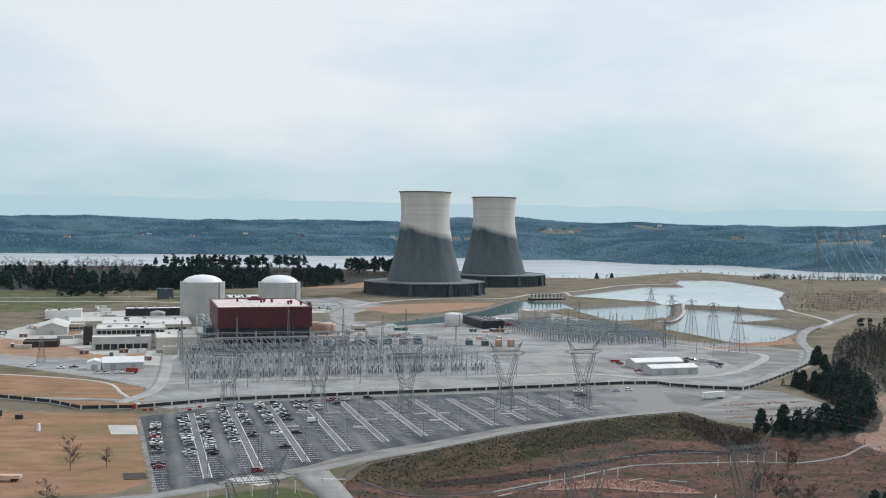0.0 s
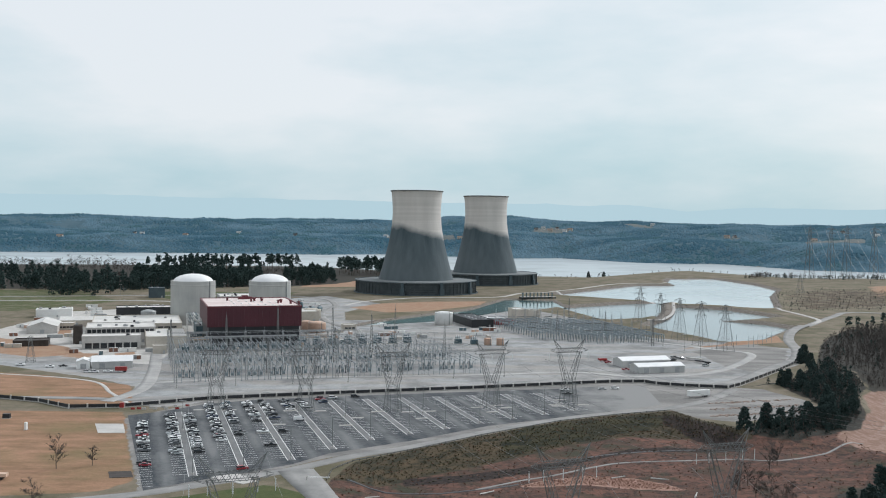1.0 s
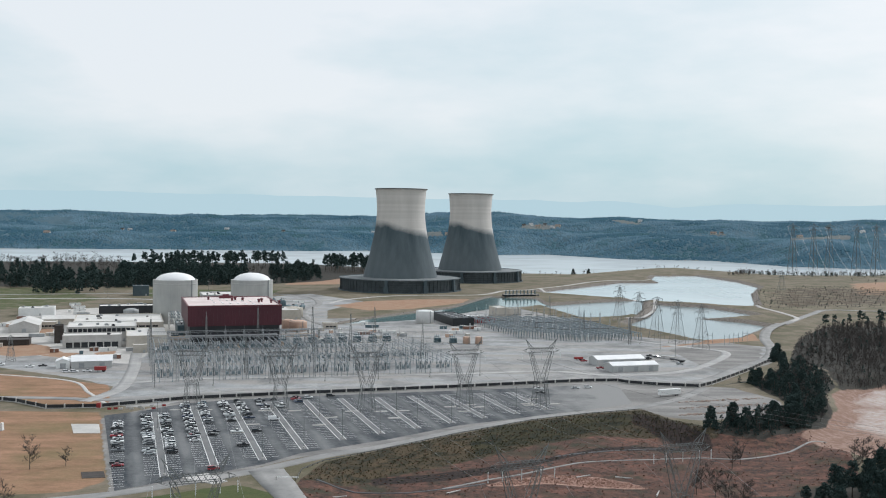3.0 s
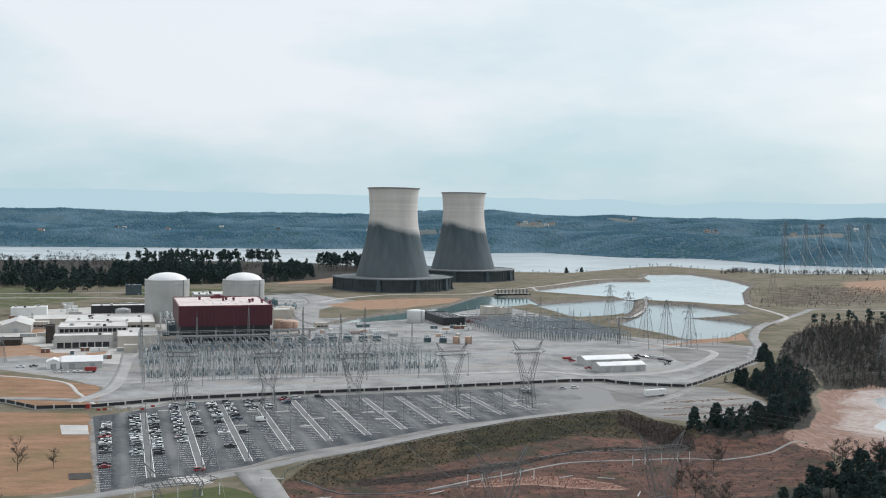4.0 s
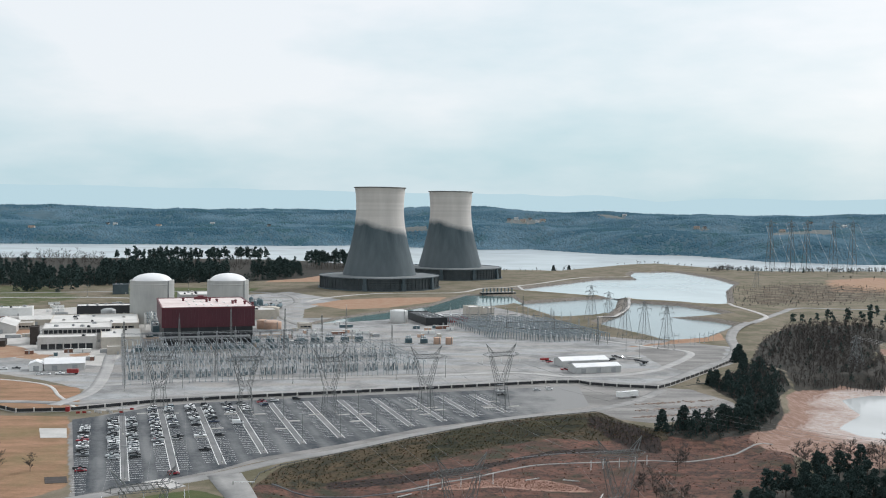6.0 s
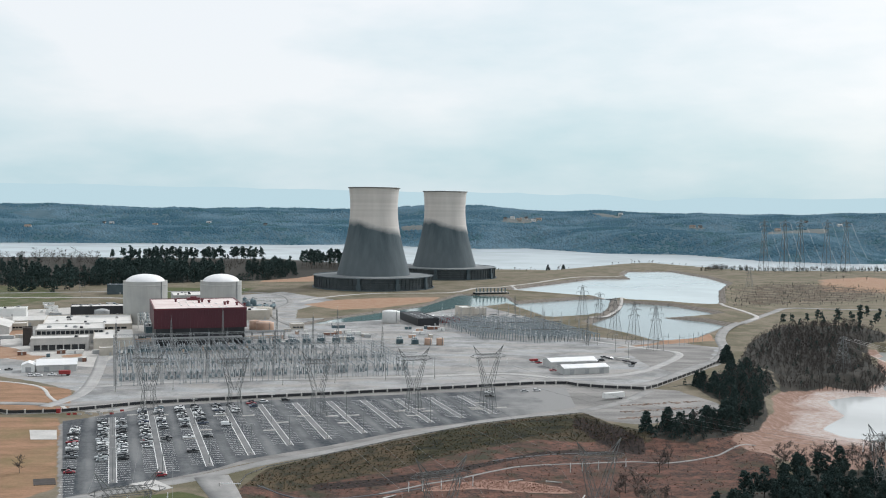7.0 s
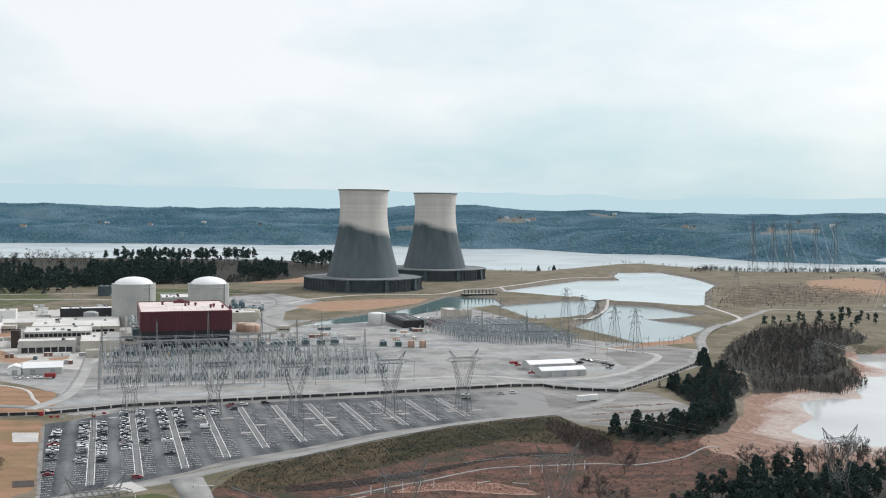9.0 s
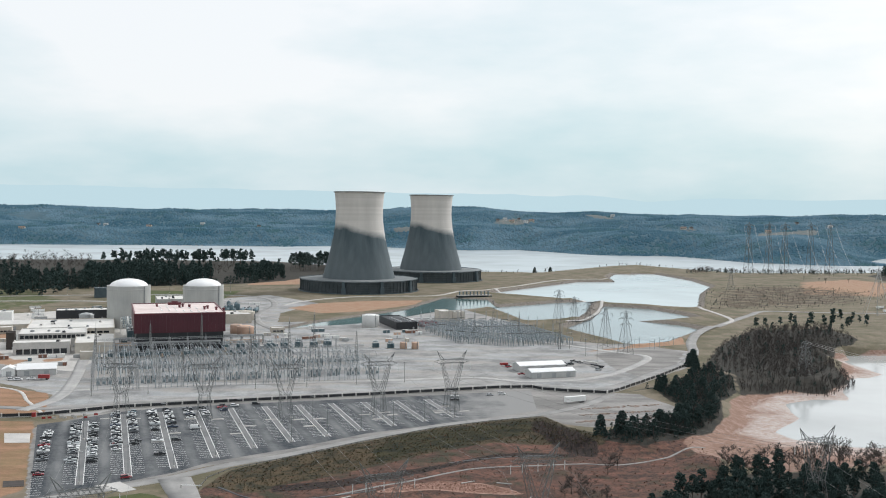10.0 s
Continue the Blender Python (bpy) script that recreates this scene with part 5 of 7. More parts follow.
# ---- perimeter fence ----
def fence():
    line = [(-493.1, 512.3), (-263.4, 481.4), (-219.6, 466.1), (-197.2, 450.3), (-171, 455.8), (-134.2, 481.3), (-76.3, 503.3), (5.1, 531.8), (51.7, 549.9), (87.3, 563.7), (108.7, 567), (114.6, 559.7), (130.3, 554), (154.9, 549.8), (164.6, 561.3), (206.8, 626.9), (230.6, 668.3)]
    t = thing("perimeter_fence", 5.1, 531.8, 0, "dark mesh security fence with pale posts", "fence")
    inv = Matrix.Translation((-5.1, -531.8, 0))
    panel, post = Mesh().box(-0.5, -0.08, 0.1, 0.5, 0.08, 2.1).data("panel", M_BLACK), Mesh().box(-0.45, -0.4, -0.3, 0.45, 0.4, 2.4, 0.08).data("post", M_PAD)
    base = Mesh().box(-0.5, -0.5, -0.3, 0.5, 0.5, 0.45).data("kerb", M_CONCRETE)
    for a, b in zip(line, line[1:]):
        a, b = Vector((*a, 0)), Vector((*b, 0))
        d = b - a
        n = max(1, round(d.length / 8.6))
        turn = Matrix.Rotation(math.atan2(d.y, d.x), 4, "Z")
        for k in range(n):
            c = a + d * (k + 0.5) / n
            part("panel", None, None, t, data=panel, at=inv @ Matrix.Translation(c) @ turn @ Matrix.Diagonal((d.length / n, 1, 1, 1)))
            part("kerb", None, None, t, data=base, at=inv @ Matrix.Translation(c) @ turn @ Matrix.Diagonal((d.length / n, 1, 1, 1)))
            part("post", None, None, t, data=post, at=inv @ Matrix.Translation(a + d * k / n) @ turn)


fence()


# ---- lattice pylons ----
def lattice(mesh, a, b, n, r=0.09, cross=True):
    """Bracing between two chords a and b, each a pair of ends."""
    p = [Vector(a[0]).lerp(Vector(a[1]), k / n) for k in range(n + 1)]
    q = [Vector(b[0]).lerp(Vector(b[1]), k / n) for k in range(n + 1)]
    for k in range(n):
        mesh.strut(p[k], q[k + 1], r, sides=3)
        if cross:
            mesh.strut(q[k], p[k + 1], r, sides=3)


def delta_pylon(x, y, z, turn=0.0, label="", first=[]):
    if first:
        return copy_thing(first[0], pose(x, y, z, 0, 0, turn))
    t = thing("delta_pylon", x, y, z, label, "pylon", "delta pylons")
    R, r = 0.15, 0.075
    body = Mesh()
    for sx in (-1, 1):
        for sy in (-1, 1):
            body.strut((4.7 * sx, 4.2 * sy, 0), (3.3 * sx, 2.2 * sy, 15), R)
            body.strut((2.2 * sx, 3.0 * sy, 0), (1.7 * sx, 2.2 * sy, 15), r * 1.3)
            body.strut((3.3 * sx, 2.2 * sy, 15), (7.9 * sx, 1.2 * sy, 32), R)
            body.strut((0.4 * sx, 2.2 * sy, 15.5), (6.1 * sx, 1.2 * sy, 32), R * 0.8)
        lattice(body, ((4.7 * sx, -4.2, 0), (3.3 * sx, -2.2, 15)), ((4.7 * sx, 4.2, 0), (3.3 * sx, 2.2, 15)), 3, r)
        for sy in (-1, 1):
            lattice(body, ((4.7 * sx, 4.2 * sy, 0), (3.3 * sx, 2.2 * sy, 15)), ((2.2 * sx, 3.0 * sy, 0), (1.7 * sx, 2.2 * sy, 15)), 4, r)
            lattice(body, ((3.3 * sx, 2.2 * sy, 15), (7.9 * sx, 1.2 * sy, 32)), ((0.4 * sx, 2.2 * sy, 15.5), (6.1 * sx, 1.2 * sy, 32)), 5, r)
    for sy in (-1, 1):
        body.strut((-3.3, 2.2 * sy, 15), (3.3, 2.2 * sy, 15), R * 0.8)
    part("tower_body", body, M_LATTICE, t)
    arm = Mesh()
    for sy in (-1, 1):
        for z0 in (31.6, 33.8):
            arm.strut((-8.0, 1.3 * sy, z0), (8.0, 1.3 * sy, z0), R * 0.8)
        lattice(arm, ((-8.0, 1.3 * sy, 31.2), (8.0, 1.3 * sy, 31.2)), ((-8.0, 1.3 * sy, 34.2), (8.0, 1.3 * sy, 34.2)), 8, r)
        for sx in (-1, 1):
            arm.strut((8.0 * sx, 1.3 * sy, 31.2), (12.4 * sx, 0, 32.6), R * 0.6), arm.strut((8.0 * sx, 1.3 * sy, 34.2), (12.4 * sx, 0, 32.8), R * 0.6)
            arm.strut((10.4 * sx, 0.8 * sy, 31.7), (10.2 * sx, 0.8 * sy, 33.8), r)
    lattice(arm, ((-8.0, -1.3, 34.2), (8.0, -1.3, 34.2)), ((-8.0, 1.3, 34.2), (8.0, 1.3, 34.2)), 8, r)
    part("crossarm", arm, M_LATTICE, t)
    for sx in (-1, 1):
        peak = Mesh()
        for sy in (-1, 1):
            peak.strut((7.9 * sx, 1.2 * sy, 34.2), (10.4 * sx, 0, 39.6), R * 0.95), peak.strut((5.6 * sx, 1.2 * sy, 34.2), (10.2 * sx, 0, 39.2), R * 0.95)
        part("peak", peak, M_LATTICE, t)
    string = Mesh().lathe([(r_, -4.0 + 0.25 * k) for k, r_ in enumerate((0.06, 0.22) * 8)], 6)
    sd = string.data("insulator_string", M_PORCELAIN)
    for sx in (-13, -7.5, 0, 7.5, 13):
        part("insulator_string", None, None, t, "pale insulator string", data=sd, at=Matrix.Translation((sx, 0, 31.4)))
    for sx in (-1, 1):
        for sy in (-1, 1):
            part("footing", None, None, t, data=bpy.data.meshes.get("footing") or Mesh().box(-0.7, -0.7, -0.6, 0.7, 0.7, 0.3, 0.1).data("footing", M_PAD), at=Matrix.Translation((4.7 * sx, 4.2 * sy, 0)))
    t.scale = (0.86, 0.86, 0.88)
    first.append(t)
    return t


DELTA_ROW = [(-124, 455), (-79, 457), (-35, 459), (15, 476), (56, 489)]
DELTA_NEAR = [(-55.5, 210.6), (33.6, 251.5), (88.8, 281.8), (205, 318)]
for x, y in DELTA_ROW:
    delta_pylon(x, y, 0.0, GRID, "grey lattice delta pylon standing in the parking area")
for x, y in DELTA_NEAR:
    tagged(delta_pylon(x, y, height(x, y), GRID + 3), "grey lattice delta pylon standing in the brush")


def mast_pylon(x, y, z, h=36.0, turn=0.0, label="", scale=1.0, arms=((0.66, 5.2), (0.80, 6.6), (0.93, 5.0)), foot=5.0, group="double-circuit pylons"):
    t = thing("lattice_pylon", x, y, z, label, "pylon", group, turn=turn)
    R, r, n = 0.15 * scale, 0.07 * scale, 9
    body = Mesh()
    top = 0.7 * scale
    for sx in (-1, 1):
        for sy in (-1, 1):
            body.strut((foot * sx, foot * sy, 0), (top * sx, top * sy, h * 0.94), R)
            body.strut((top * sx, top * sy, h * 0.94), (0, 0, h), R * 0.7)
    for a, b in (((-1, -1), (1, -1)), ((-1, 1), (1, 1)), ((-1, -1), (-1, 1)), ((1, -1), (1, 1))):
        lattice(body, ((foot * a[0], foot * a[1], 0), (top * a[0], top * a[1], h * 0.94)), ((foot * b[0], foot * b[1], 0), (top * b[0], top * b[1], h * 0.94)), n, r)
    part("tower_body", body, M_LATTICE, t)
    for f, w in arms:
        zz = f * h
        q = foot + (top - foot) * f / 0.94
        m = Mesh()
        for sx in (-1, 1):
            for sy in (-1, 1):
                m.strut((q * sx, q * sy, zz), (w * scale * sx, 0, zz + 0.3), R * 0.7), m.strut((q * sx * 0.8, q * sy * 0.8, zz + 1.6 * scale), (w * scale * sx, 0, zz + 0.4), R * 0.7)
            m.strut((w * scale * sx, 0, zz + 0.2), (w * scale * sx, 0, zz - 2.0), 0.12, sides=5)
        part("crossarm", m, M_LATTICE, t)
    return t


for k, (x, y) in enumerate(((162, 925), (169.7, 860.2), (175.3, 801.6), (185.6, 767.5), (197, 733.5))):
    mast_pylon(x, y, height(x, y), 36, 20, "grey lattice pylon beside the ponds")
mast_pylon(-288.6, 609.9, 0, 18, 10, "small lattice mast beside the dusty yard", 0.8, ((0.9, 2.5),), 2.6, "yard masts")
mast_pylon(319, 662.4, height(319, 662.4), 27, 30, "dark lattice pylon at the edge of the bare woods")
mast_pylon(474.1, 1441, height(474.1, 1441), 30, 0, "grey lattice pylon on the grassy rise")
for k, (x, y) in enumerate(((617.3, 1848), (654.8, 1845), (693.3, 1871), (738.1, 1856), (783.3, 1880))):
    mast_pylon(x, y, -4.0, 104, 25, "very tall slender river-crossing pylon on the shore", 2.0, ((0.86, 5.5), (0.93, 5.5)), 7.0, "river-crossing pylons")


def guyed_mast(x, y):
    z = height(x, y)
    t = thing("guyed_mast", x, y, z, "pale guyed lattice mast in a clearing", "mast")
    m = Mesh()
    for k in range(3):
        q = 2.1 * k
        m.strut((1.4 * math.cos(q), 1.4 * math.sin(q), 0), (0.9 * math.cos(q), 0.9 * math.sin(q), 56), 0.16)
    for k in range(18):
        q, p = 2.1 * (k % 3), 2.1 * ((k + 1) % 3)
        m.strut((1.3 * math.cos(q), 1.3 * math.sin(q), 3.1 * k), (1.3 * math.cos(p), 1.3 * math.sin(p), 3.1 * k + 3.1), 0.09, sides=3)
    m.box(-2, -0.6, 47, 2, 0.6, 50)
    part("mast_body", m, M_GREYMETAL, t)
    for k in range(4):
        q = 0.5 + math.pi / 2 * k
        part("guy", Mesh().strut((21 * math.cos(q), 21 * math.sin(q), 0.0), (0.6 * math.cos(q), 0.6 * math.sin(q), 50), 0.22, sides=5), M_PAD, t, "pale guy leg")


guyed_mast(544.3, 1077)


def wire(name, a, b, sag, r, material, label, group):
    pts = [Vector(a).lerp(Vector(b), k / 20) - Vector((0, 0, 4 * sag * (k / 20) * (1 - k / 20))) for k in range(21)]
    m = Mesh()
    side = (pts[-1] - pts[0]).cross(Vector((0, 0, 1))).normalized()
    ring = [side * r * math.cos(q) + Vector((0, 0, r * math.sin(q))) for q in (0.5, 2.6, 4.7)]
    m.add([p + o for p in pts for o in ring], [(3 * k + j, 3 * k + (j + 1) % 3, 3 * k + 3 + (j + 1) % 3, 3 * k + 3 + j) for k in range(20) for j in range(3)])
    return single(name, m, material, label, "cable", group)


for (ax, ay), (bx, by) in zip(DELTA_ROW, ((-55.5, 210.6), (-18.1, 229.9), (33.6, 251.5), (88.8, 281.8), (205, 318))):
    if (bx, by) in DELTA_NEAR:
        for off in (-13, 0, 13):
            wire("power_line", (ax + off, ay, 23.8), (bx + off, by, height(bx, by) + 23.8), 5, 0.045, M_LATTICE, "thin overhead conductor between delta pylons", "power lines")
for (bx, by) in DELTA_NEAR:
    for off in (-13, 0, 13):
        wire("power_line", (bx + off, by, height(bx, by) + 23.8), (bx + off + 30, by - 250, 26), 7, 0.035, M_LATTICE, "thin overhead conductor leaving the delta pylons", "power lines")
for k, (x, y) in enumerate(((617.3, 1848), (654.8, 1845), (693.3, 1871), (738.1, 1856), (783.3, 1880))):
    for off in (-10, 10):
        # The pale matt material paints in the conductors' shine.
        wire("power_line", (x + off, y, 93), (x * 0.79 + 30 + off * 0.8, 1427, 26), 8, 0.13, M_PAD, "river-crossing conductor coloured pale for its shine", "river-crossing lines")
for off in (0, 7, 14):
    wire("power_line", (319 + off * 0.5, 662, 20), (430 + off * 2, 464, 10), 5, 0.10, M_PAD, "pale conductor over the inlet", "power lines")
    wire("power_line", (544, 1077, 48 - off), (628 + off * 3, 872, 10), 5, 0.10, M_PAD, "pale conductor from the guyed mast", "power lines")


# ---- guard rail, gate arm and drains ----
def guard_rail():
    line = [(-47.2, 319.3), (-47.6, 335.5), (-41.5, 349.4), (-18.7, 372.7), (9.8, 404.1), (48, 440.7), (77.3, 459.7), (107, 474.6)]
    t = thing("guard_rail", 15.4, 405.2, 0, "low steel guard rail along the service road", "guard rail")
    inv = Matrix.Translation((-15.4, -405.2, 0))
    post, rail = Mesh().box(-0.1, -0.1, -0.6, 0.1, 0.1, 0.85).data("post", M_BRICKDARK), Mesh().box(-0.5, -0.05, 0.45, 0.5, 0.05, 0.8).data("rail", M_LATTICE)
    for a, b in zip(line, line[1:]):
        a, b = Vector((*a, 0)), Vector((*b, 0))
        d = b - a
        n = max(1, round(d.length / 3.8))
        turn = Matrix.Rotation(math.atan2(d.y, d.x), 4, "Z")
        for k in range(n):
            c = a + d * (k + 0.5) / n
            c.z = height(c.x, c.y)
            part("rail", None, None, t, data=rail, at=inv @ Matrix.Translation(c) @ turn @ Matrix.Diagonal((d.length / n, 1, 1, 1)))
            part("post", None, None, t, data=post, at=inv @ Matrix.Translation((*(a + d * k / n).xy, c.z)) @ turn)


guard_rail()
t = thing("road_barrier", -54.7, 320.2, 0.1, "white road barrier across the access road", "barrier")
part("stand", Mesh().box(-0.3, -0.3, 0, 0.3, 0.3, 1.3), M_PAD, t)
part("arm", Mesh().box(0.2, -0.08, 0.95, 8.4, 0.08, 1.25), M_DOME, t, "white arm")
ribbon("drain", [(-40.8, 323.8), (-31.5, 321.7), (-18.5, 322.5), (-5.4, 324), (4.8, 329.4), (14.1, 334.1), (24.3, 340.2)], 1.6, M_BLACK, "narrow dark drainage ditch in the brush", 0.06, "ditch")
ribbon("drain", [(55.6, 387.5), (65, 393.7), (74.5, 398.5), (89.8, 403.8), (106.1, 407.7)], 1.8, M_BLACK, "narrow dark drainage ditch in the brush", 0.06, "ditch")
for k, (x, y, q) in enumerate(((64, 352, 30), (80, 351, -20), (12, 326, 40), (28, 300, 10), (90, 330, 70), (-30, 308, 20))):
    t = thing("fallen_log", x, y, height(x, y) + 0.3, "bleached fallen log lying in the brush", "log", turn=q)
    part("stem", Mesh().strut((-3.5, 0, 0), (3.5, 0.3, 0.1), 0.35, 0.22, 7), M_PAD, t)


# ---- stores and clutter round the plant ----
def container(x, y, turn, L, material, label, first={}):
    key = (L, material.name)
    if key in first:
        return copy_thing(first[key], pose(x, y, 0, 0, 0, turn))
    t = thing("site_container", x, y, 0, label, "container", "site containers", turn=turn)
    body = Mesh().box(-L / 2, -1.25, 0.1, L / 2, 1.25, 2.7)
    part("body", body, material, t)
    part("roof", Mesh().box(-L / 2 - 0.05, -1.3, 2.7, L / 2 + 0.05, 1.3, 2.82), M_ROOF, t)
    part("door", Mesh().box(-0.5, -1.32, 0.2, 0.5, -1.25, 2.3), M_GREYMETAL, t)
    rib = Mesh().box(-0.06, -1.31, 0.2, 0.06, -1.25, 2.6).data("rib", material)
    for k in range(int(L / 2)):
        part("rib", None, None, t, data=rib, at=Matrix.Translation((-L / 2 + 1 + 2 * k, 0, 0)))
    first[key] = t
    return t


KRNG = random.Random(5)
TAKEN = [(-312, 676, -233, 859), (-293, 836, -167, 996), (-240, 680, -203, 761), (-238, 758, -117, 893), (-250, 575, -211, 606), (-375, 763, -330, 862), (-424, 890, -372, 946), (-350, 900, -272, 993)]


def free(x, y, m=3.0):
    return not any(a - m < x < c + m and b - m < y < d + m for a, b, c, d in TAKEN)


WORDS = {M_WHITE.name: "white", M_TAN.name: "tan", M_GREYMETAL.name: "grey", M_TEAL.name: "teal", M_RUST.name: "rust-brown", M_BEIGE.name: "beige"}
for poly, n in (([(-398.2, 697.5), (-311.1, 651.7), (-214.4, 620), (-208.9, 774.8), (-315.7, 1078), (-413.5, 1005)], 46), ([(-125, 723.8), (-30.5, 752.2), (-38.4, 881.9), (-121.3, 922.4)], 20), ([(-1.6, 755.4), (56.6, 769.2), (25.2, 875.1), (-13.8, 870.3)], 8), ([(-237.8, 1002), (-171.4, 996.3), (-165.2, 1101), (-252.7, 1147)], 8)):
    p = np.array(poly)
    done = 0
    while done < n:
        x, y = KRNG.uniform(*p[:, 0][[p[:, 0].argmin(), p[:, 0].argmax()]]), KRNG.uniform(*p[:, 1][[p[:, 1].argmin(), p[:, 1].argmax()]])
        if inside_distance(np.array([x]), np.array([y]), poly)[0] < 2 or not free(x, y):
            continue
        done += 1
        m = KRNG.choice((M_WHITE, M_WHITE, M_TAN, M_GREYMETAL, M_TEAL, M_RUST, M_BEIGE))
        container(x, y, KRNG.choice((GRID, GRID, GRID + 90)), KRNG.choice((6, 6, 12)), m, WORDS[m.name] + " site container standing on the pale plant ground")
for k in range(26):
    x, y, _ = site(KRNG.uniform(-12, 92), KRNG.uniform(-34, -8))
    x, y = x - 196, y + 703
    t = thing("pump_skid", x, y, 0, KRNG.choice(("teal pump skid with pipes before the turbine hall", "grey pump skid with pipes before the turbine hall")), "equipment", "pump skids", turn=GRID)
    s = KRNG.uniform(0.8, 1.6)
    part("frame", Mesh().box(-2 * s, -1 * s, 0, 2 * s, s, 0.4), M_LATTICE, t)
    part("vessel", Mesh().lathe([(0.3 * s, 0.4), (0.8 * s, 0.6), (0.8 * s, 2.6 * s), (0.3 * s, 3.0 * s)], 10, -0.9 * s, 0), KRNG.choice((M_TEAL, M_GREYMETAL, M_PIPE)), t)
    part("pipe", Mesh().strut((-0.9 * s, 0, 2.6 * s), (1.6 * s, 0, 2.6 * s), 0.2 * s, sides=6).strut((1.6 * s, 0, 2.6 * s), (1.6 * s, 0, 0.3), 0.2 * s, sides=6), M_BLUEBUS, t)
    part("motor", Mesh().box(0.2 * s, -0.6 * s, 0.4, 1.3 * s, 0.6 * s, 1.5 * s), M_TEAL, t)


# ---- plant beside the turbine hall ----
for k, (x, y) in enumerate(((-190.4, 996.6), (-184.9, 1003), (-179.4, 1010), (-191.1, 1017), (-184.7, 1025), (-195.6, 1037), (-189.3, 1047))):
    t = thing("process_vessel", x, y, 0, "green upright process vessel behind the turbine hall", "tank", "process vessels")
    part("shell", Mesh().lathe([(2.2, 0.6), (2.4, 0.9), (2.4, 7.5 + k % 3), (1.6, 8.6 + k % 3), (0.3, 9.0 + k % 3)], 12), M_TEAL, t, smooth=True)
    part("skirt", Mesh().lathe([(2.0, 0), (2.0, 0.7)], 12), M_GREYMETAL, t)
    part("outlet_pipe", Mesh().strut((0, 0, 8.6 + k % 3), (0, 0, 10.4 + k % 3), 0.35, sides=6).strut((0, 0, 10.2 + k % 3), (3.4, 0, 10.2 + k % 3), 0.3, sides=6), M_GREYMETAL, t)
t = thing("pipe_rack", -241.8, 810.7, 0, "white steel pipe rack over teal pipes beside the hall", "pipe rack")
for a in (0, 5, 10):
    for b in (0, 12, 24):
        part("post", Mesh().strut(site(a, b, 0), site(a, b, 13), 0.22), M_WHITE, t, "white steel post")
for z in (6.5, 10, 13):
    for b in (0, 12, 24):
        part("beam", Mesh().strut(site(0, b, z), site(10, b, z), 0.25), M_WHITE, t, "white steel beam")
    for a in (2, 4, 6, 8):
        part("pipe", Mesh().strut(site(a, -2, z + 0.6), site(a, 26, z + 0.6), 0.45, sides=8), (M_TEAL, M_WHITE, M_BLUEBUS)[(a + int(z)) % 3], t)
for x, y, L, q in ((-411.1, 1032, 14, GRID), (-393, 996.9, 12, 20), (-378.6, 961.5, 12, GRID), (-368.2, 934.3, 12, GRID), (-396.1, 927.7, 12, GRID), (-386.8, 980.5, 6, 30), (-354, 901.9, 12, GRID), (-323, 778.4, 6, GRID), (-316.5, 753.9, 12, 110)):
    container(x, y, q, 12 if L > 6 else 6, M_WHITE, "white site container standing on the pale plant ground")

# ---- switchyards ----
YARD = (-165, 523.9)


def yard(a, b, z=0.0, o=YARD):
    return (o[0] + a * E1[0] + b * E2[0], o[1] + a * E1[1] + b * E2[1], z)


def post_insulator_mesh(h, material, r=0.28):
    m = Mesh().box(-0.35, -0.35, 0, 0.35, 0.35, 0.3)
    m.strut((0, 0, 0.3), (0, 0, h * 0.55), r * 0.62, sides=5)
    for k in range(4):
        z = h * 0.55 + k * h * 0.11
        m.lathe([(r * 0.5, z), (r * 1.15, z + h * 0.04), (r * 1.15, z + h * 0.07), (r * 0.5, z + h * 0.11)], 6)
    return m.data("post_insulator", material)


def gantry_column(h):
    m = Mesh()
    for sx in (-1, 1):
        for sy in (-1, 1):
            m.strut((0.75 * sx, 0.75 * sy, 0), (0.4 * sx, 0.4 * sy, h), 0.13)
    for s in ((-1, -1, 1, -1), (-1, 1, 1, 1), (-1, -1, -1, 1), (1, -1, 1, 1)):
        lattice(m, ((0.75 * s[0], 0.75 * s[1], 0), (0.4 * s[0], 0.4 * s[1], h)), ((0.75 * s[2], 0.75 * s[3], 0), (0.4 * s[2], 0.4 * s[3], h)), 7, 0.06, False)
    m.strut((0, 0, h), (0, 0, h + 3.5), 0.1, 0.03)
    return m.data("gantry_column", M_GREYMETAL)


def gantry_beam(L):
    m = Mesh()
    a, b = Vector((0, 0, 0)), Vector((L * E1[0], L * E1[1], 0))
    for dz in (0, 1.1):
        for dy in (-0.4, 0.4):
            m.strut(a + Vector((0, dy, dz)), b + Vector((0, dy, dz)), 0.10)
    for dy in (-0.4, 0.4):
        lattice(m, (a + Vector((0, dy, 0)), b + Vector((0, dy, 0))), (a + Vector((0, dy, 1.1)), b + Vector((0, dy, 1.1))), 9, 0.05, False)
    return m.data("gantry_beam", M_GREYMETAL)


POST_A, POST_B = post_insulator_mesh(8.6, M_BLUEBUS, 0.2), post_insulator_mesh(5.0, M_SLATE, 0.34)
COLUMN, BEAM = gantry_column(15.0), gantry_beam(13.7)


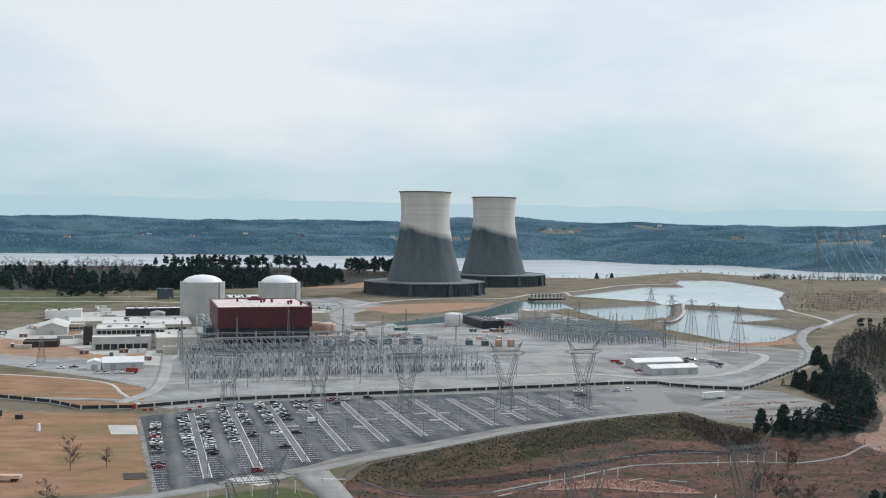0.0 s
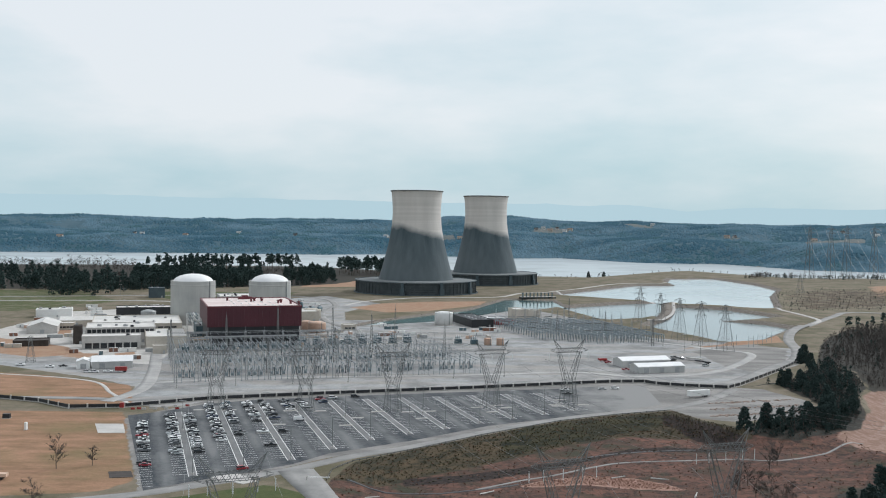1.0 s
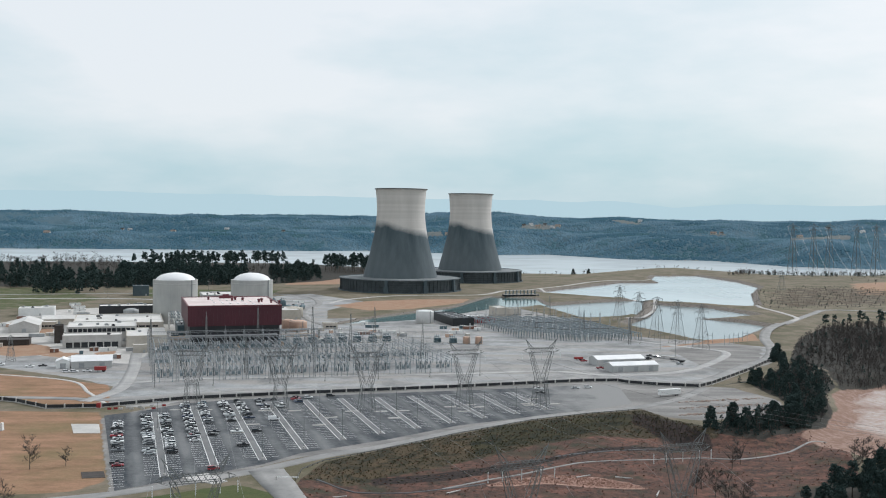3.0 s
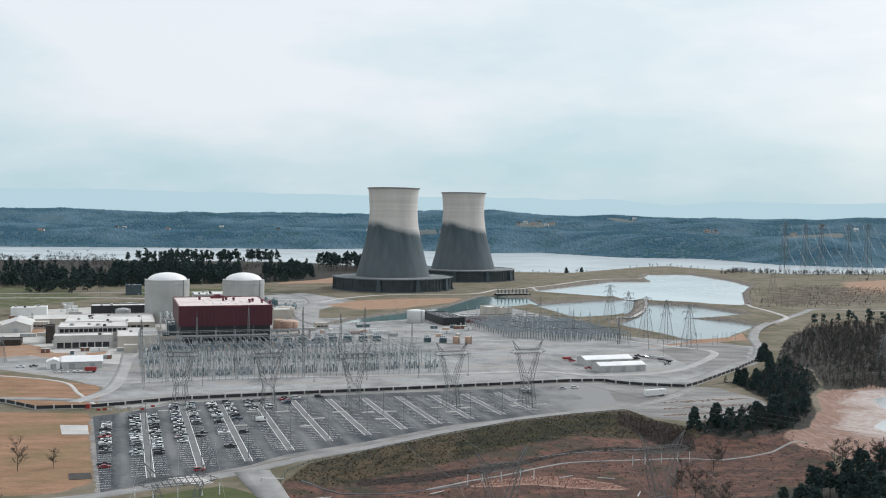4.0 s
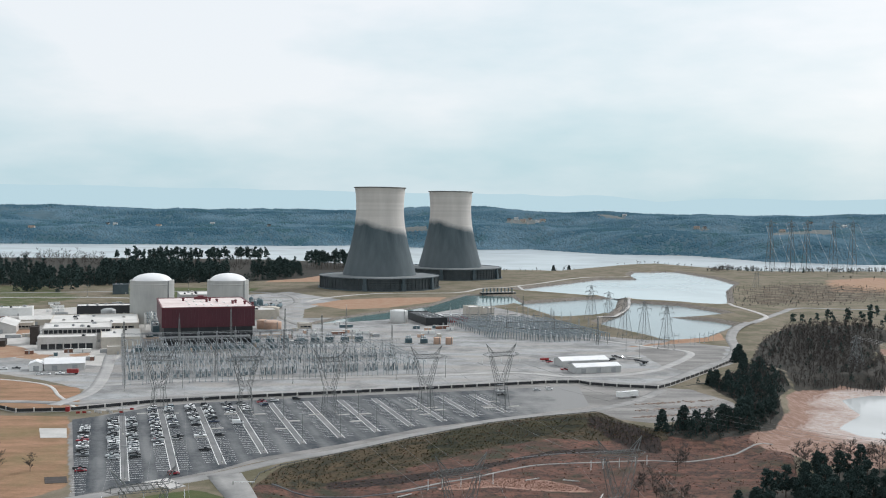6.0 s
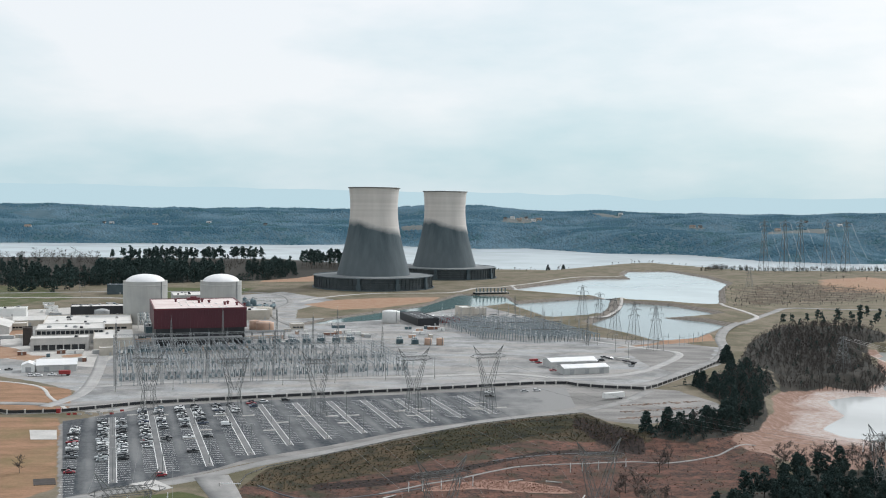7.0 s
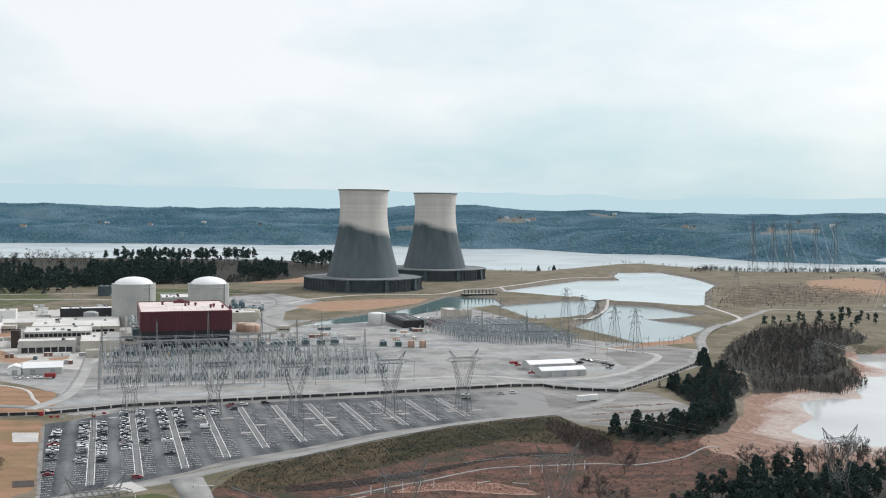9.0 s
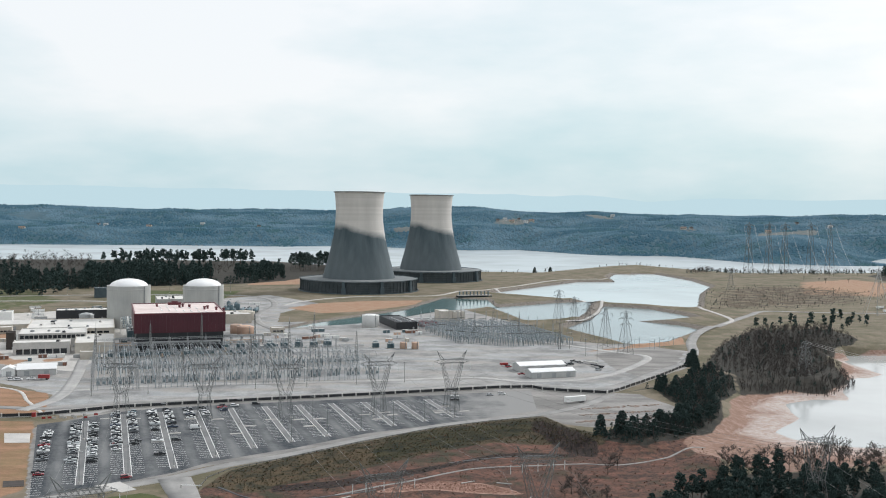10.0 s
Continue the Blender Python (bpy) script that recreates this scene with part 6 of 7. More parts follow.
def breaker_mesh():
    m = Mesh().box(-0.9, -0.6, 0.6, 0.9, 0.6, 2.4).box(-0.8, -0.5, 0, -0.6, -0.3, 0.6).box(0.6, 0.3, 0, 0.8, 0.5, 0.6)
    m.strut((-0.5, 0, 2.4), (-1.3, 0, 5.2), 0.28, 0.2, 6), m.strut((0.5, 0, 2.4), (1.3, 0, 5.2), 0.28, 0.2, 6)
    return m.data("circuit_breaker", M_BLUEBUS)


BREAKER = breaker_mesh()


def bay(k, depth, columns):
    x, y, _ = yard(13.7 * k, 0)
    t = thing("switchgear_bay", x, y, 0, "outdoor switchyard bay of grey gantries, busbars and insulators", "switchgear", "switchyard bays")
    rows = [13, 47, 81, 117, 153]
    for j, b in enumerate(rows):
        if b > depth:
            continue
        part("gantry_column", None, None, t, data=COLUMN, at=Matrix.Translation(site(0, b)))
        part("gantry_beam", None, None, t, data=BEAM, at=Matrix.Translation(site(0, b, 13.6)))
    rng = random.Random(k)
    for a in (3.4, 7.1, 10.8):
        part("busbar", Mesh().strut(site(a, 8, 8.8), site(a, depth - 6, 8.8), 0.2, sides=6), M_BLUEBUS, t, "pale tubular busbar")
        for b in range(13, int(depth) - 8, 21):
            if rng.random() < 0.9:
                part("post_insulator", None, None, t, data=POST_A, at=Matrix.Translation(site(a, b + rng.uniform(-0.6, 0.6))))
        for b in range(31, int(depth) - 13, 60):
            part("circuit_breaker", None, None, t, data=BREAKER, at=Matrix.Translation(site(a, b + rng.uniform(-1, 1))))
    for a, z, in ((2.0, 10.6), (7.1, 10.9), (12.2, 10.6)):
        part("strung_bus", Mesh().strut(site(a, 13, 13.8), site(a, min(depth, 153), 13.8), 0.07, sides=3), M_GREYMETAL, t, "thin strung conductor")
        for b in (39, 86, 133):
            if b < depth - 8 and rng.random() < 0.8:
                part("dropper", Mesh().strut(site(a, b, 13.8), site(a + 1.2, b + 4, 8.8), 0.06, sides=3), M_GREYMETAL, t)
    for b in (31, 78, 125):
        if b < depth - 6:
            part("disconnector", None, None, t, data=POST_B, at=Matrix.Translation(site(5.2, b)))
            part("disconnector", None, None, t, data=POST_B, at=Matrix.Translation(site(9.0, b)))


for k in range(14):
    bay(k, 166 if k < 11 else 130, 4)


def lightning_mast(a, b, h):
    x, y, _ = yard(a, b)
    t = thing("lightning_mast", x, y, 0, "slender grey lattice mast in the switchyard", "mast", "switchyard masts")
    m = Mesh()
    for sx in (-1, 1):
        for sy in (-1, 1):
            m.strut((1.0 * sx, 1.0 * sy, 0), (0.3 * sx, 0.3 * sy, h), 0.13)
    for s in ((-1, -1, 1, -1), (-1, 1, 1, 1), (-1, -1, -1, 1), (1, -1, 1, 1)):
        lattice(m, ((s[0], s[1], 0), (0.3 * s[0], 0.3 * s[1], h)), ((s[2], s[3], 0), (0.3 * s[2], 0.3 * s[3], h)), 11, 0.06)
    part("mast_body", m, M_LATTICE, t)
    part("spike", Mesh().strut((0, 0, h), (0, 0, h + 4), 0.1, 0.03), M_GREYMETAL, t)


for a, b, h in ((1, 120, 27), (40, 140, 26), (80, 164, 30), (107, 78, 24), (122, 166, 30), (143, 125, 28), (168, 153, 30), (187, 86, 24), (57, 39, 22)):
    lightning_mast(a, b, h)


def transformer(x, y, size, first={}):
    if size in first:
        return copy_thing(first[size], pose(x, y, 0, 0, 0, GRID))
    t = thing("transformer", x, y, 0, "teal power transformer with cooling radiators and bushings", "transformer", "transformers", turn=GRID)
    s = size
    part("tank", Mesh().box(-3 * s, -1.8 * s, 0.5, 3 * s, 1.8 * s, 4.6 * s, 0.1), M_TEAL, t)
    part("plinth", Mesh().box(-4.4 * s, -3.4 * s, -0.2, 4.4 * s, 3.4 * s, 0.5), M_CONCRETE, t)
    fd = Mesh().box(-0.32 * s, -2.9 * s, 0.9, 0.32 * s, -1.8 * s, 3.9 * s, 0.05).data("radiator", M_TEAL)
    for k in (-1.8, -0.6, 0.6, 1.8):
        for q in (0, math.pi):
            part("radiator", None, None, t, data=fd, at=Matrix.Rotation(q, 4, "Z") @ Matrix.Translation((k * s, 0, 0)))
    part("conservator", Mesh().lathe([(0.2, -2.4 * s), (0.7 * s, -2.2 * s), (0.7 * s, 2.2 * s), (0.2, 2.4 * s)], 10).mapped(lambda a, b, z: (z, a + 1.2 * s, b + 5.8 * s)), M_BLUEBUS, t, smooth=True)
    bd = post_insulator_mesh(3.2 * s, M_PORCELAIN, 0.3)
    for k in (-1.8, 0, 1.8):
        part("bushing", None, None, t, "pale bushing", data=bd, at=Matrix.Translation((k * s, -0.6 * s, 4.6 * s)))
    first[size] = t
    return t


for k in range(9):
    x, y, _ = yard(12 + 9.2 * k, 152 + 2 * (k % 2))
    transformer(x, y, 0.9)
for k in range(8):
    x, y, _ = yard(100 + 12 * k, 176 + 1.5 * (k % 3))
    transformer(x, y, 1.05)
for x, y in ((-8.2, 748.9), (4.4, 747.5), (-227.8, 733.1), (-217, 742.8)):
    transformer(x, y, 0.9)

# second yard, dense blue-grey busbars
POST_C = post_insulator_mesh(5.4, M_BLUEBUS, 0.45)
POST_W = post_insulator_mesh(6.6, M_PORCELAIN, 0.6)
for k in range(11):
    o = np.array((69, 757)) + E1 * 9.2 * k + E2 * (0 if k > 4 else 8 * (4 - k))
    L = 168 - 6.6 * abs(k - 5)
    t = thing("busbar_row", o[0], o[1], 0, "dense row of blue-grey busbars on insulator posts", "switchgear", "busbar rows")
    for a in (0.0, 2.4, 4.8):
        part("busbar", Mesh().strut(site(a, 0, 5.8), site(a, L, 5.8), 0.30, sides=6), M_BLUEBUS, t)
        for b in range(0, int(L), 12):
            part("post_insulator", None, None, t, data=POST_W if (k == 5 and a == 2.4) else POST_C, at=Matrix.Translation(site(a, b + 0.8)))
    for b in (27, 83, L - 8):
        part("cross_beam", Mesh().box(-0.6, b, 7.2, 7.0, b + 0.7, 7.8).mapped(oblique(0, 0)), M_LATTICE, t)
    for b in (27, 83, L - 8):
        part("column", None, None, t, data=COLUMN, at=Matrix.Translation(site(7.4, b + 0.3)))
for x, y in ((75.3, 822.4), (115.1, 812.4), (63.8, 924.4), (145.7, 757.2), (98, 966.2)):
    o = YARD
    d = np.linalg.solve(np.stack([E1, E2], 1), np.array((x - YARD[0], y - YARD[1])))
    lightning_mast(d[0], d[1], 22)
# small yard below the pond pylons
for k in range(6):
    x, y = 190 + 11 * k, 747 + 8 * (k % 3) + 6 * k
    t = thing("disconnect_switch", x, y, 0, "small grey disconnect switch stand below the pylons", "switchgear", "disconnect switches")
    part("post", None, None, t, data=POST_A)
    part("post", None, None, t, data=POST_A, at=Matrix.Translation((4, 0.5, 0)))
    part("beam", Mesh().strut((0, 0, 6.4), (4, 0.5, 6.4), 0.15), M_LATTICE, t)

# ---- vehicles ----
def car_meshes(kind):
    """Body, glass and wheel meshes of a vehicle that points along x."""
    L, W = {"sedan": (4.7, 1.8), "suv": (4.7, 1.9), "pickup": (5.6, 1.95), "van": (5.6, 2.05)}[kind]
    prof = {"sedan": [(-0.5, 0.35), (-0.5, 0.78), (-0.46, 0.92), (-0.28, 0.97), (0.18, 0.95), (0.46, 0.80), (0.5, 0.66), (0.5, 0.35)],
            "suv": [(-0.5, 0.42), (-0.5, 0.95), (-0.48, 1.08), (-0.3, 1.1), (0.2, 1.08), (0.46, 0.98), (0.5, 0.8), (0.5, 0.42)],
            "pickup": [(-0.5, 0.5), (-0.5, 1.1), (-0.49, 1.14), (-0.12, 1.14), (0.2, 1.16), (0.46, 1.05), (0.5, 0.85), (0.5, 0.5)],
            "van": [(-0.5, 0.45), (-0.5, 1.2), (-0.49, 1.25), (-0.3, 1.25), (0.34, 1.2), (0.47, 1.0), (0.5, 0.8), (0.5, 0.45)]}[kind]
    cab = {"sedan": [(-0.38, 0.93), (-0.24, 1.38), (0.04, 1.42), (0.24, 0.93)], "suv": [(-0.49, 1.05), (-0.44, 1.66), (0.06, 1.70), (0.24, 1.05)],
           "pickup": [(-0.10, 1.1), (-0.06, 1.74), (0.08, 1.76), (0.22, 1.1)], "van": [(-0.495, 1.2), (-0.48, 2.05), (0.26, 2.05), (0.40, 1.2)]}[kind]

    def prism(points, half, inset):
        n = len(points)
        top = max(z for _, z in points)
        low = min(z for _, z in points)
        h = lambda z: half - inset * (z - low) / max(top - low, 0.01)
        m = Mesh()
        m.add([(x * L, -h(z), z) for x, z in points] + [(x * L, h(z), z) for x, z in points], [tuple(range(n)), tuple(range(2 * n - 1, n - 1, -1))] + [(k, n + k, n + (k + 1) % n, (k + 1) % n) for k in range(n)])
        return m

    body = prism(prof, W / 2, 0.06)
    if kind == "pickup":
        body.box(-0.46 * L, -W / 2 + 0.12, 1.14, -0.14 * L, -W / 2 + 0.2, 1.2)
    glass = prism([(x, z) for x, z in cab], W / 2 - 0.08, 0.16)
    roof = prism([(cab[1][0] - 0.01, cab[1][1] - 0.02), (cab[1][0] + 0.01, cab[1][1] + 0.06), (cab[2][0] - 0.01, cab[2][1] + 0.06), (cab[2][0] + 0.01, cab[2][1] - 0.02)], W / 2 - 0.22, 0.05)
    if kind == "van":
        roof = prism([(-0.5, 1.2), (-0.49, 2.1), (0.2, 2.1), (0.22, 1.2)], W / 2 - 0.04, 0.1)
    wheel = Mesh().lathe([(0.2, -0.12), (0.34, -0.11), (0.34, 0.11), (0.2, 0.12)], 12).mapped(lambda a, b, z: (a, z, b))
    return L, W, body, glass, roof, wheel


CAR_KIT = {k: car_meshes(k) for k in ("sedan", "suv", "pickup", "van")}
CAR_DATA, CAR_FIRST = {}, {}
COLOUR_WORDS = ("white", "silver", "dark grey", "black", "navy blue", "dark red", "pale blue")


def car(x, y, z, turn, kind, colour, place="parked in a painted stall"):
    key = (kind, colour, place)
    m = pose(x, y, z, 0, 0, turn)
    if key in CAR_FIRST:
        return copy_thing(CAR_FIRST[key], m)
    L, W, body, glass, roof, wheel = CAR_KIT[kind]
    t = thing({"pickup": "pickup_truck", "van": "van"}.get(kind, "car"), x, y, z, f"{COLOUR_WORDS[colour]} {'pickup truck' if kind == 'pickup' else kind} {place}", "van" if kind == "van" else "car", "parked vehicles", turn=turn)
    part("body", body, CAR_PAINT[colour], t)
    part("cabin_glass", glass, M_GLASS, t, "dark glass")
    part("roof", roof, CAR_PAINT[colour], t)
    for sx in (-0.31, 0.31):
        for sy in (-1, 1):
            w = CAR_DATA.setdefault(kind, wheel.data("wheel", M_TYRE))
            wh = part("wheel", None, None, t, data=w, at=Matrix.Translation((sx * L, sy * (W / 2 - 0.12), 0.34)))
            part("rim", None, None, wh, "grey rim", data=CAR_DATA.setdefault("rim", Mesh().lathe([(0.02, -0.135), (0.2, -0.13), (0.2, 0.13), (0.02, 0.135)], 8).mapped(lambda a, b, z: (a, z, b)).data("rim", M_GREYMETAL)))
    for sy in (-1, 1):
        part("headlight", Mesh().box(L * 0.485, sy * W * 0.36 - 0.15, 0.62, L * 0.503, sy * W * 0.36 + 0.15, 0.76), M_PORCELAIN, t)
    CAR_FIRST[key] = t
    return t


CRNG = random.Random(12)
# rows: distance across the lot, first and last place along it, share of stalls taken
CAR_ROWS = ((-4.8, -441.5, -373.2, 0.95), (-4.4, -360.6, -354.3, 1.00), (8.2, -456.0, -390.1, 0.97), (8.2, -382.5, -372.4, 1.00), (16.8, -453.9, -372.7, 0.93), (27.8, -483.0, -391.4, 0.97), (36.4, -483.5, -429.9, 0.90), (36.4, -409.6, -401.9, 1.00), (47.4, -484.7, -431.0, 0.97), (56.0, -485.2, -436.6, 0.93), (67.0, -486.1, -450.3, 0.85), (75.6, -486.7, -463.6, 0.90), (86.6, -489.0, -472.3, 1.00))
for s, w0, w1, share in CAR_ROWS:
    w = w0
    while w < w1:
        if CRNG.random() < share:
            p = sw(s, w) + E1 * CRNG.uniform(-0.5, 0.5) + E2 * CRNG.uniform(-0.2, 0.2)
            kind = CRNG.choices(("sedan", "suv", "pickup", "van"), (0.42, 0.34, 0.22, 0.02))[0]
            colour = CRNG.choices(range(7), (0.33, 0.09, 0.13, 0.34, 0.05, 0.04, 0.02))[0]
            car(p[0], p[1], 0.07, CRNG.choice((GRID, GRID + 180)) + CRNG.uniform(-3, 3), kind, colour)
        w += 4.2
for s, w, kind, colour in ((47.0, -408.2, "pickup", 0), (46.8, -380.1, "pickup", 3), (55.9, -407.4, "suv", 3), (67.4, -433.0, "van", 0), (27.0, -404.1, "sedan", 5), (94.0, -488.3, "suv", 0), (106.5, -490.0, "suv", 3)):
    p = sw(s, w)
    car(p[0], p[1], 0.07, GRID, kind, colour)
for x, y, kind, colour, turn in ((57.8, 532.2, "pickup", 0, 6), (58, 519.6, "pickup", 3, 4), (79.9, 538.3, "sedan", 1, 6), (87.6, 541.8, "suv", 0, 6), (-81.8, 333.2, "suv", 5, 30), (140.7, 672.4, "pickup", 3, 20), (145.7, 671.4, "suv", 3, 24), (105, 620, "pickup", 5, 10),
                                   (-234.3, 568.4, "suv", 0, 8), (-229.8, 569.5, "suv", 0, 8), (-222.6, 572.2, "pickup", 0, 8), (-258.8, 590.8, "pickup", 3, 20), (-265.9, 587.4, "pickup", 0, 15), (-287.9, 593.5, "pickup", 0, 12), (162.8, 645.7, "suv", 1, 15), (97.6, 653.7, "pickup", 5, 40),
                                   (-301.1, 736.1, "suv", 1, 60), (-192.6, 1061, "suv", 0, 20), (-183.2, 1065, "sedan", 1, 20), (-179.6, 1072, "sedan", 3, 20)):
    car(x, y, height(x, y) + 0.06, turn, kind, colour, "standing on the plant's gravel")


def box_trailer(x, y, turn, L, H, material, label):
    t = thing("box_trailer", x, y, height(x, y) + 0.1, label, "trailer", turn=turn)
    part("box", Mesh().box(0, -1.25, 1.1, L, 1.25, H).box(0.1, -1.3, 1.0, L - 0.1, 1.3, 1.15), material, t)
    for k in (0.75, 0.85):
        for sy in (-1, 1):
            part("wheel", None, None, t, data=bpy.data.meshes.get("trailer_wheel") or Mesh().lathe([(0.25, -0.2), (0.5, -0.18), (0.5, 0.18), (0.25, 0.2)], 12).mapped(lambda a, b, z: (a, z, b)).data("trailer_wheel", M_TYRE), at=Matrix.Translation((L * k, sy * 1.05, 0.5)))
    part("landing_leg", Mesh().box(1.6, -0.9, 0, 1.8, -0.7, 1.1).box(1.6, 0.7, 0, 1.8, 0.9, 1.1), M_LATTICE, t)
    return t


box_trailer(124.5, 515.4, 27, 14.2, 4.0, M_WHITE, "long white box trailer on the gravel yard")
box_trailer(-218.1, 572.7, 8, 7, 3.4, M_BRIGHTRED, "short red box trailer by the tents")
box_trailer(156.5, 678.3, -40, 12, 2.0, M_PAD, "pale flatbed trailer on the gravel")
box_trailer(160.6, 665.7, -58, 13, 1.8, M_BLACK, "black flatbed trailer beside the gravel road")
for x, y, q in ((153.5, 680.9, -50), (149.5, 686.3, -40), (139.8, 665.1, 10), (143.7, 669.8, 10)):
    car(x, y, 0.02, q, "pickup", 3, "standing on the gravel")
box_trailer(91.7, 658.8, 20, 6, 2.4, M_BRIGHTRED, "red equipment trailer on the gravel")
box_trailer(-175.1, 311.1, 4, 12, 2.2, M_TAN, "low tan trailer in the dry field")
for k, (x, y) in enumerate(((567, 1116), (589.5, 1128), (617.2, 1119), (641.3, 1145), (576.7, 1158), (623.9, 1175), (662.5, 1139))):
    box_trailer(x, y, 8 * k, 12, 3.4, M_WHITE, "white site trailer in the clearing beyond the woods")


# ---- small furniture of the lot and field ----
def lamp_post(x, y, h=13.5, first=[]):
    if first:
        return copy_thing(first[0], pose(x, y, height(x, y)))
    t = thing("lamp_post", x, y, height(x, y), "grey steel lamp post with two heads", "street lamp", "lamp posts")
    part("pole", Mesh().lathe([(0.3, 0), (0.3, 0.8), (0.14, 0.9), (0.09, h)], 8), M_LATTICE, t)
    part("base", Mesh().lathe([(0.5, -0.3), (0.5, 0.9)], 10), M_PAD, t, "pale concrete base")
    for s in (-1, 1):
        part("lamp_head", Mesh().box(min(0, 1.6 * s), -0.22, h - 0.05, max(0, 1.6 * s), 0.22, h + 0.18), M_GREYMETAL, t)
    first.append(t)
    return t


for k, s in enumerate(STRIPS):
    lamp_post(*sw(s, float(np.interp(s, S_FOOT, W_FOOT)) - 8))
    if k % 2 == 0:
        lamp_post(*sw(s, float(np.interp(s, S_HEAD, W_HEAD)) + 50))
for a in range(0, 200, 33):
    x, y, _ = yard(a, -6)
    lamp_post(x, y)
for x, y in ((-441.7, 1205), (-323.3, 1255), (-248.4, 1283), (-410.4, 1129)):
    lamp_post(x, y)


def kerb_island(s, w, first=[]):
    p = sw(s, w)
    if first:
        return copy_thing(first[0], pose(p[0], p[1], 0.06, 0, 0, GRID))
    t = thing("kerb_island", p[0], p[1], 0.06, "low pale concrete kerb island in the parking area", "kerb island", "kerb islands", turn=GRID)
    part("kerb", Mesh().box(-3.2, -1.1, -0.02, 3.2, 1.1, 0.18, 0.06), M_PAD, t)
    part("fill", Mesh().box(-2.8, -0.8, 0.16, 2.8, 0.8, 0.22), M_CONCRETE, t)
    first.append(t)
    return t


for x, y in DELTA_ROW:
    for dx, dy in ((-7.5, -2), (7.5, -1)):
        q = np.array((x + dx, y + dy))
        kerb_island(q @ E1, -(q @ E2))
for k in range(2, 11, 2):
    kerb_island(STRIPS[k] + 4.6, -416.8 + -4.03 * k)
    kerb_island(STRIPS[k] - 4.4, -399.8 + -4.03 * k)
sheet("concrete_pad", [(-170, 414), (-157, 415), (-149, 395), (-161, 394)], 0.14, M_PAD, "bare white concrete pad beside the parking area", "pad", thick=0.3)
sheet("gravel_pad", [(-131.1, 325.9), (-123, 327.8), (-119, 318.7), (-127.2, 316.8)], 0.14, M_BRICKDARK, "dark gravel pad in the dry field", "pad", thick=0.3)
sheet("concrete_pad", [(-90.7, 320.5), (-82.6, 327.8), (-72.1, 316.4), (-76.6, 312)], 0.2, M_PAD, "broken white concrete slab at the lot's edge", "pad", thick=0.3)
for k in range(10):
    p = np.array((-165, 451)) + np.array((2.7, 0.4 + 0.9 * (k % 2))) * k
    t = thing("barrier_block", p[0], p[1], 0, ("red" if k in (0, 1, 8, 9) else "white") + " plastic road barrier by the gate", "barrier", "road barriers", turn=10)
    part("shell", Mesh().box(-1.0, -0.25, 0, 1.0, 0.25, 0.25).box(-1.0, -0.15, 0.25, 1.0, 0.15, 1.0, 0.02), M_BRIGHTRED if k in (0, 1, 8, 9) else M_PAD, t)
for x, y, w, h, mat_, lab in ((-229, 428.9, 3.2, 3.0, M_BLACK, "dark kiosk in the dry field"), (-216.1, 423.1, 3.4, 2.2, M_BLACK, "low dark equipment box in the field"), (-205.4, 375.7, 1.4, 3.0, M_WHITE, "white pole-mounted box in the field"),
                           (-195.3, 397.8, 1.0, 3.4, M_WHITE, "white marker box in the field"), (-171.9, 455, 2.0, 2.6, M_BRIGHTRED, "red gate box by the fence")):
    t = thing("equipment_box", x, y, 0, lab, "equipment box")
    part("cabinet", Mesh().box(-w / 2, -0.9, 0.2, w / 2, 0.9, h, 0.05), mat_, t)
    part("plinth", Mesh().box(-w / 2 - 0.2, -1.1, -0.2, w / 2 + 0.2, 1.1, 0.2), M_CONCRETE, t)
for x, y in ((145.4, 786.5), (154.6, 761.1), (163, 719.7), (166.4, 679.3)):
    lamp_post(x, y)

# ---- trees ----
TRNG = np.random.RandomState(21)


def leaf_clumps(mesh, centres, size, per, rng, flat=0.6):
    """Small crossed leaf blades round each centre."""
    for c in centres:
        for _ in range(per):
            d = rng.normal(size=3) * (size * 0.45, size * 0.45, size * 0.32)
            u = rng.normal(size=3)
            u /= np.linalg.norm(u)
            v = np.cross(u, rng.normal(size=3))
            v /= np.linalg.norm(v) + 1e-6
            s = size * rng.uniform(0.35, 0.65)
            p = np.asarray(c) + d
            mesh.add([p - u * s - v * s * flat, p + u * s - v * s * flat * 0.6, p + u * s * 0.7 + v * s * flat, p - u * s * 0.8 + v * s * flat], [(0, 1, 2, 3)])


def pine_parts(h, rng, clumps=46, per=8, low=None, wide=0.20, leaf=0.085, flat=0.42):
    trunk = Mesh()
    lean = rng.uniform(-0.4, 0.4, 2)
    trunk.strut((0, 0, -0.5), (lean[0] * 0.5, lean[1] * 0.5, h * 0.5), 0.34, 0.24, 7).strut((lean[0] * 0.5, lean[1] * 0.5, h * 0.5), (lean[0], lean[1], h * 0.96), 0.24, 0.06, 6)
    centres = []
    low = low or rng.uniform(0.38, 0.52)
    for _ in range(clumps):
        f = rng.uniform(low, 0.98)
        reach = h * wide * (1.05 - ((f - low) / (1 - low)) ** 1.6 * 0.85) * rng.uniform(0.35, 1.0)
        q = rng.uniform(0, 6.283)
        c = (lean[0] * f + reach * math.cos(q), lean[1] * f + reach * math.sin(q), h * f)
        blade(trunk, Vector((lean[0] * f, lean[1] * f, h * f - reach * 0.25)), Vector(c), 0.08, rng)
        centres.append(c)
    crown = Mesh()
    leaf_clumps(crown, centres, h * leaf, per, rng, flat)
    return trunk, crown


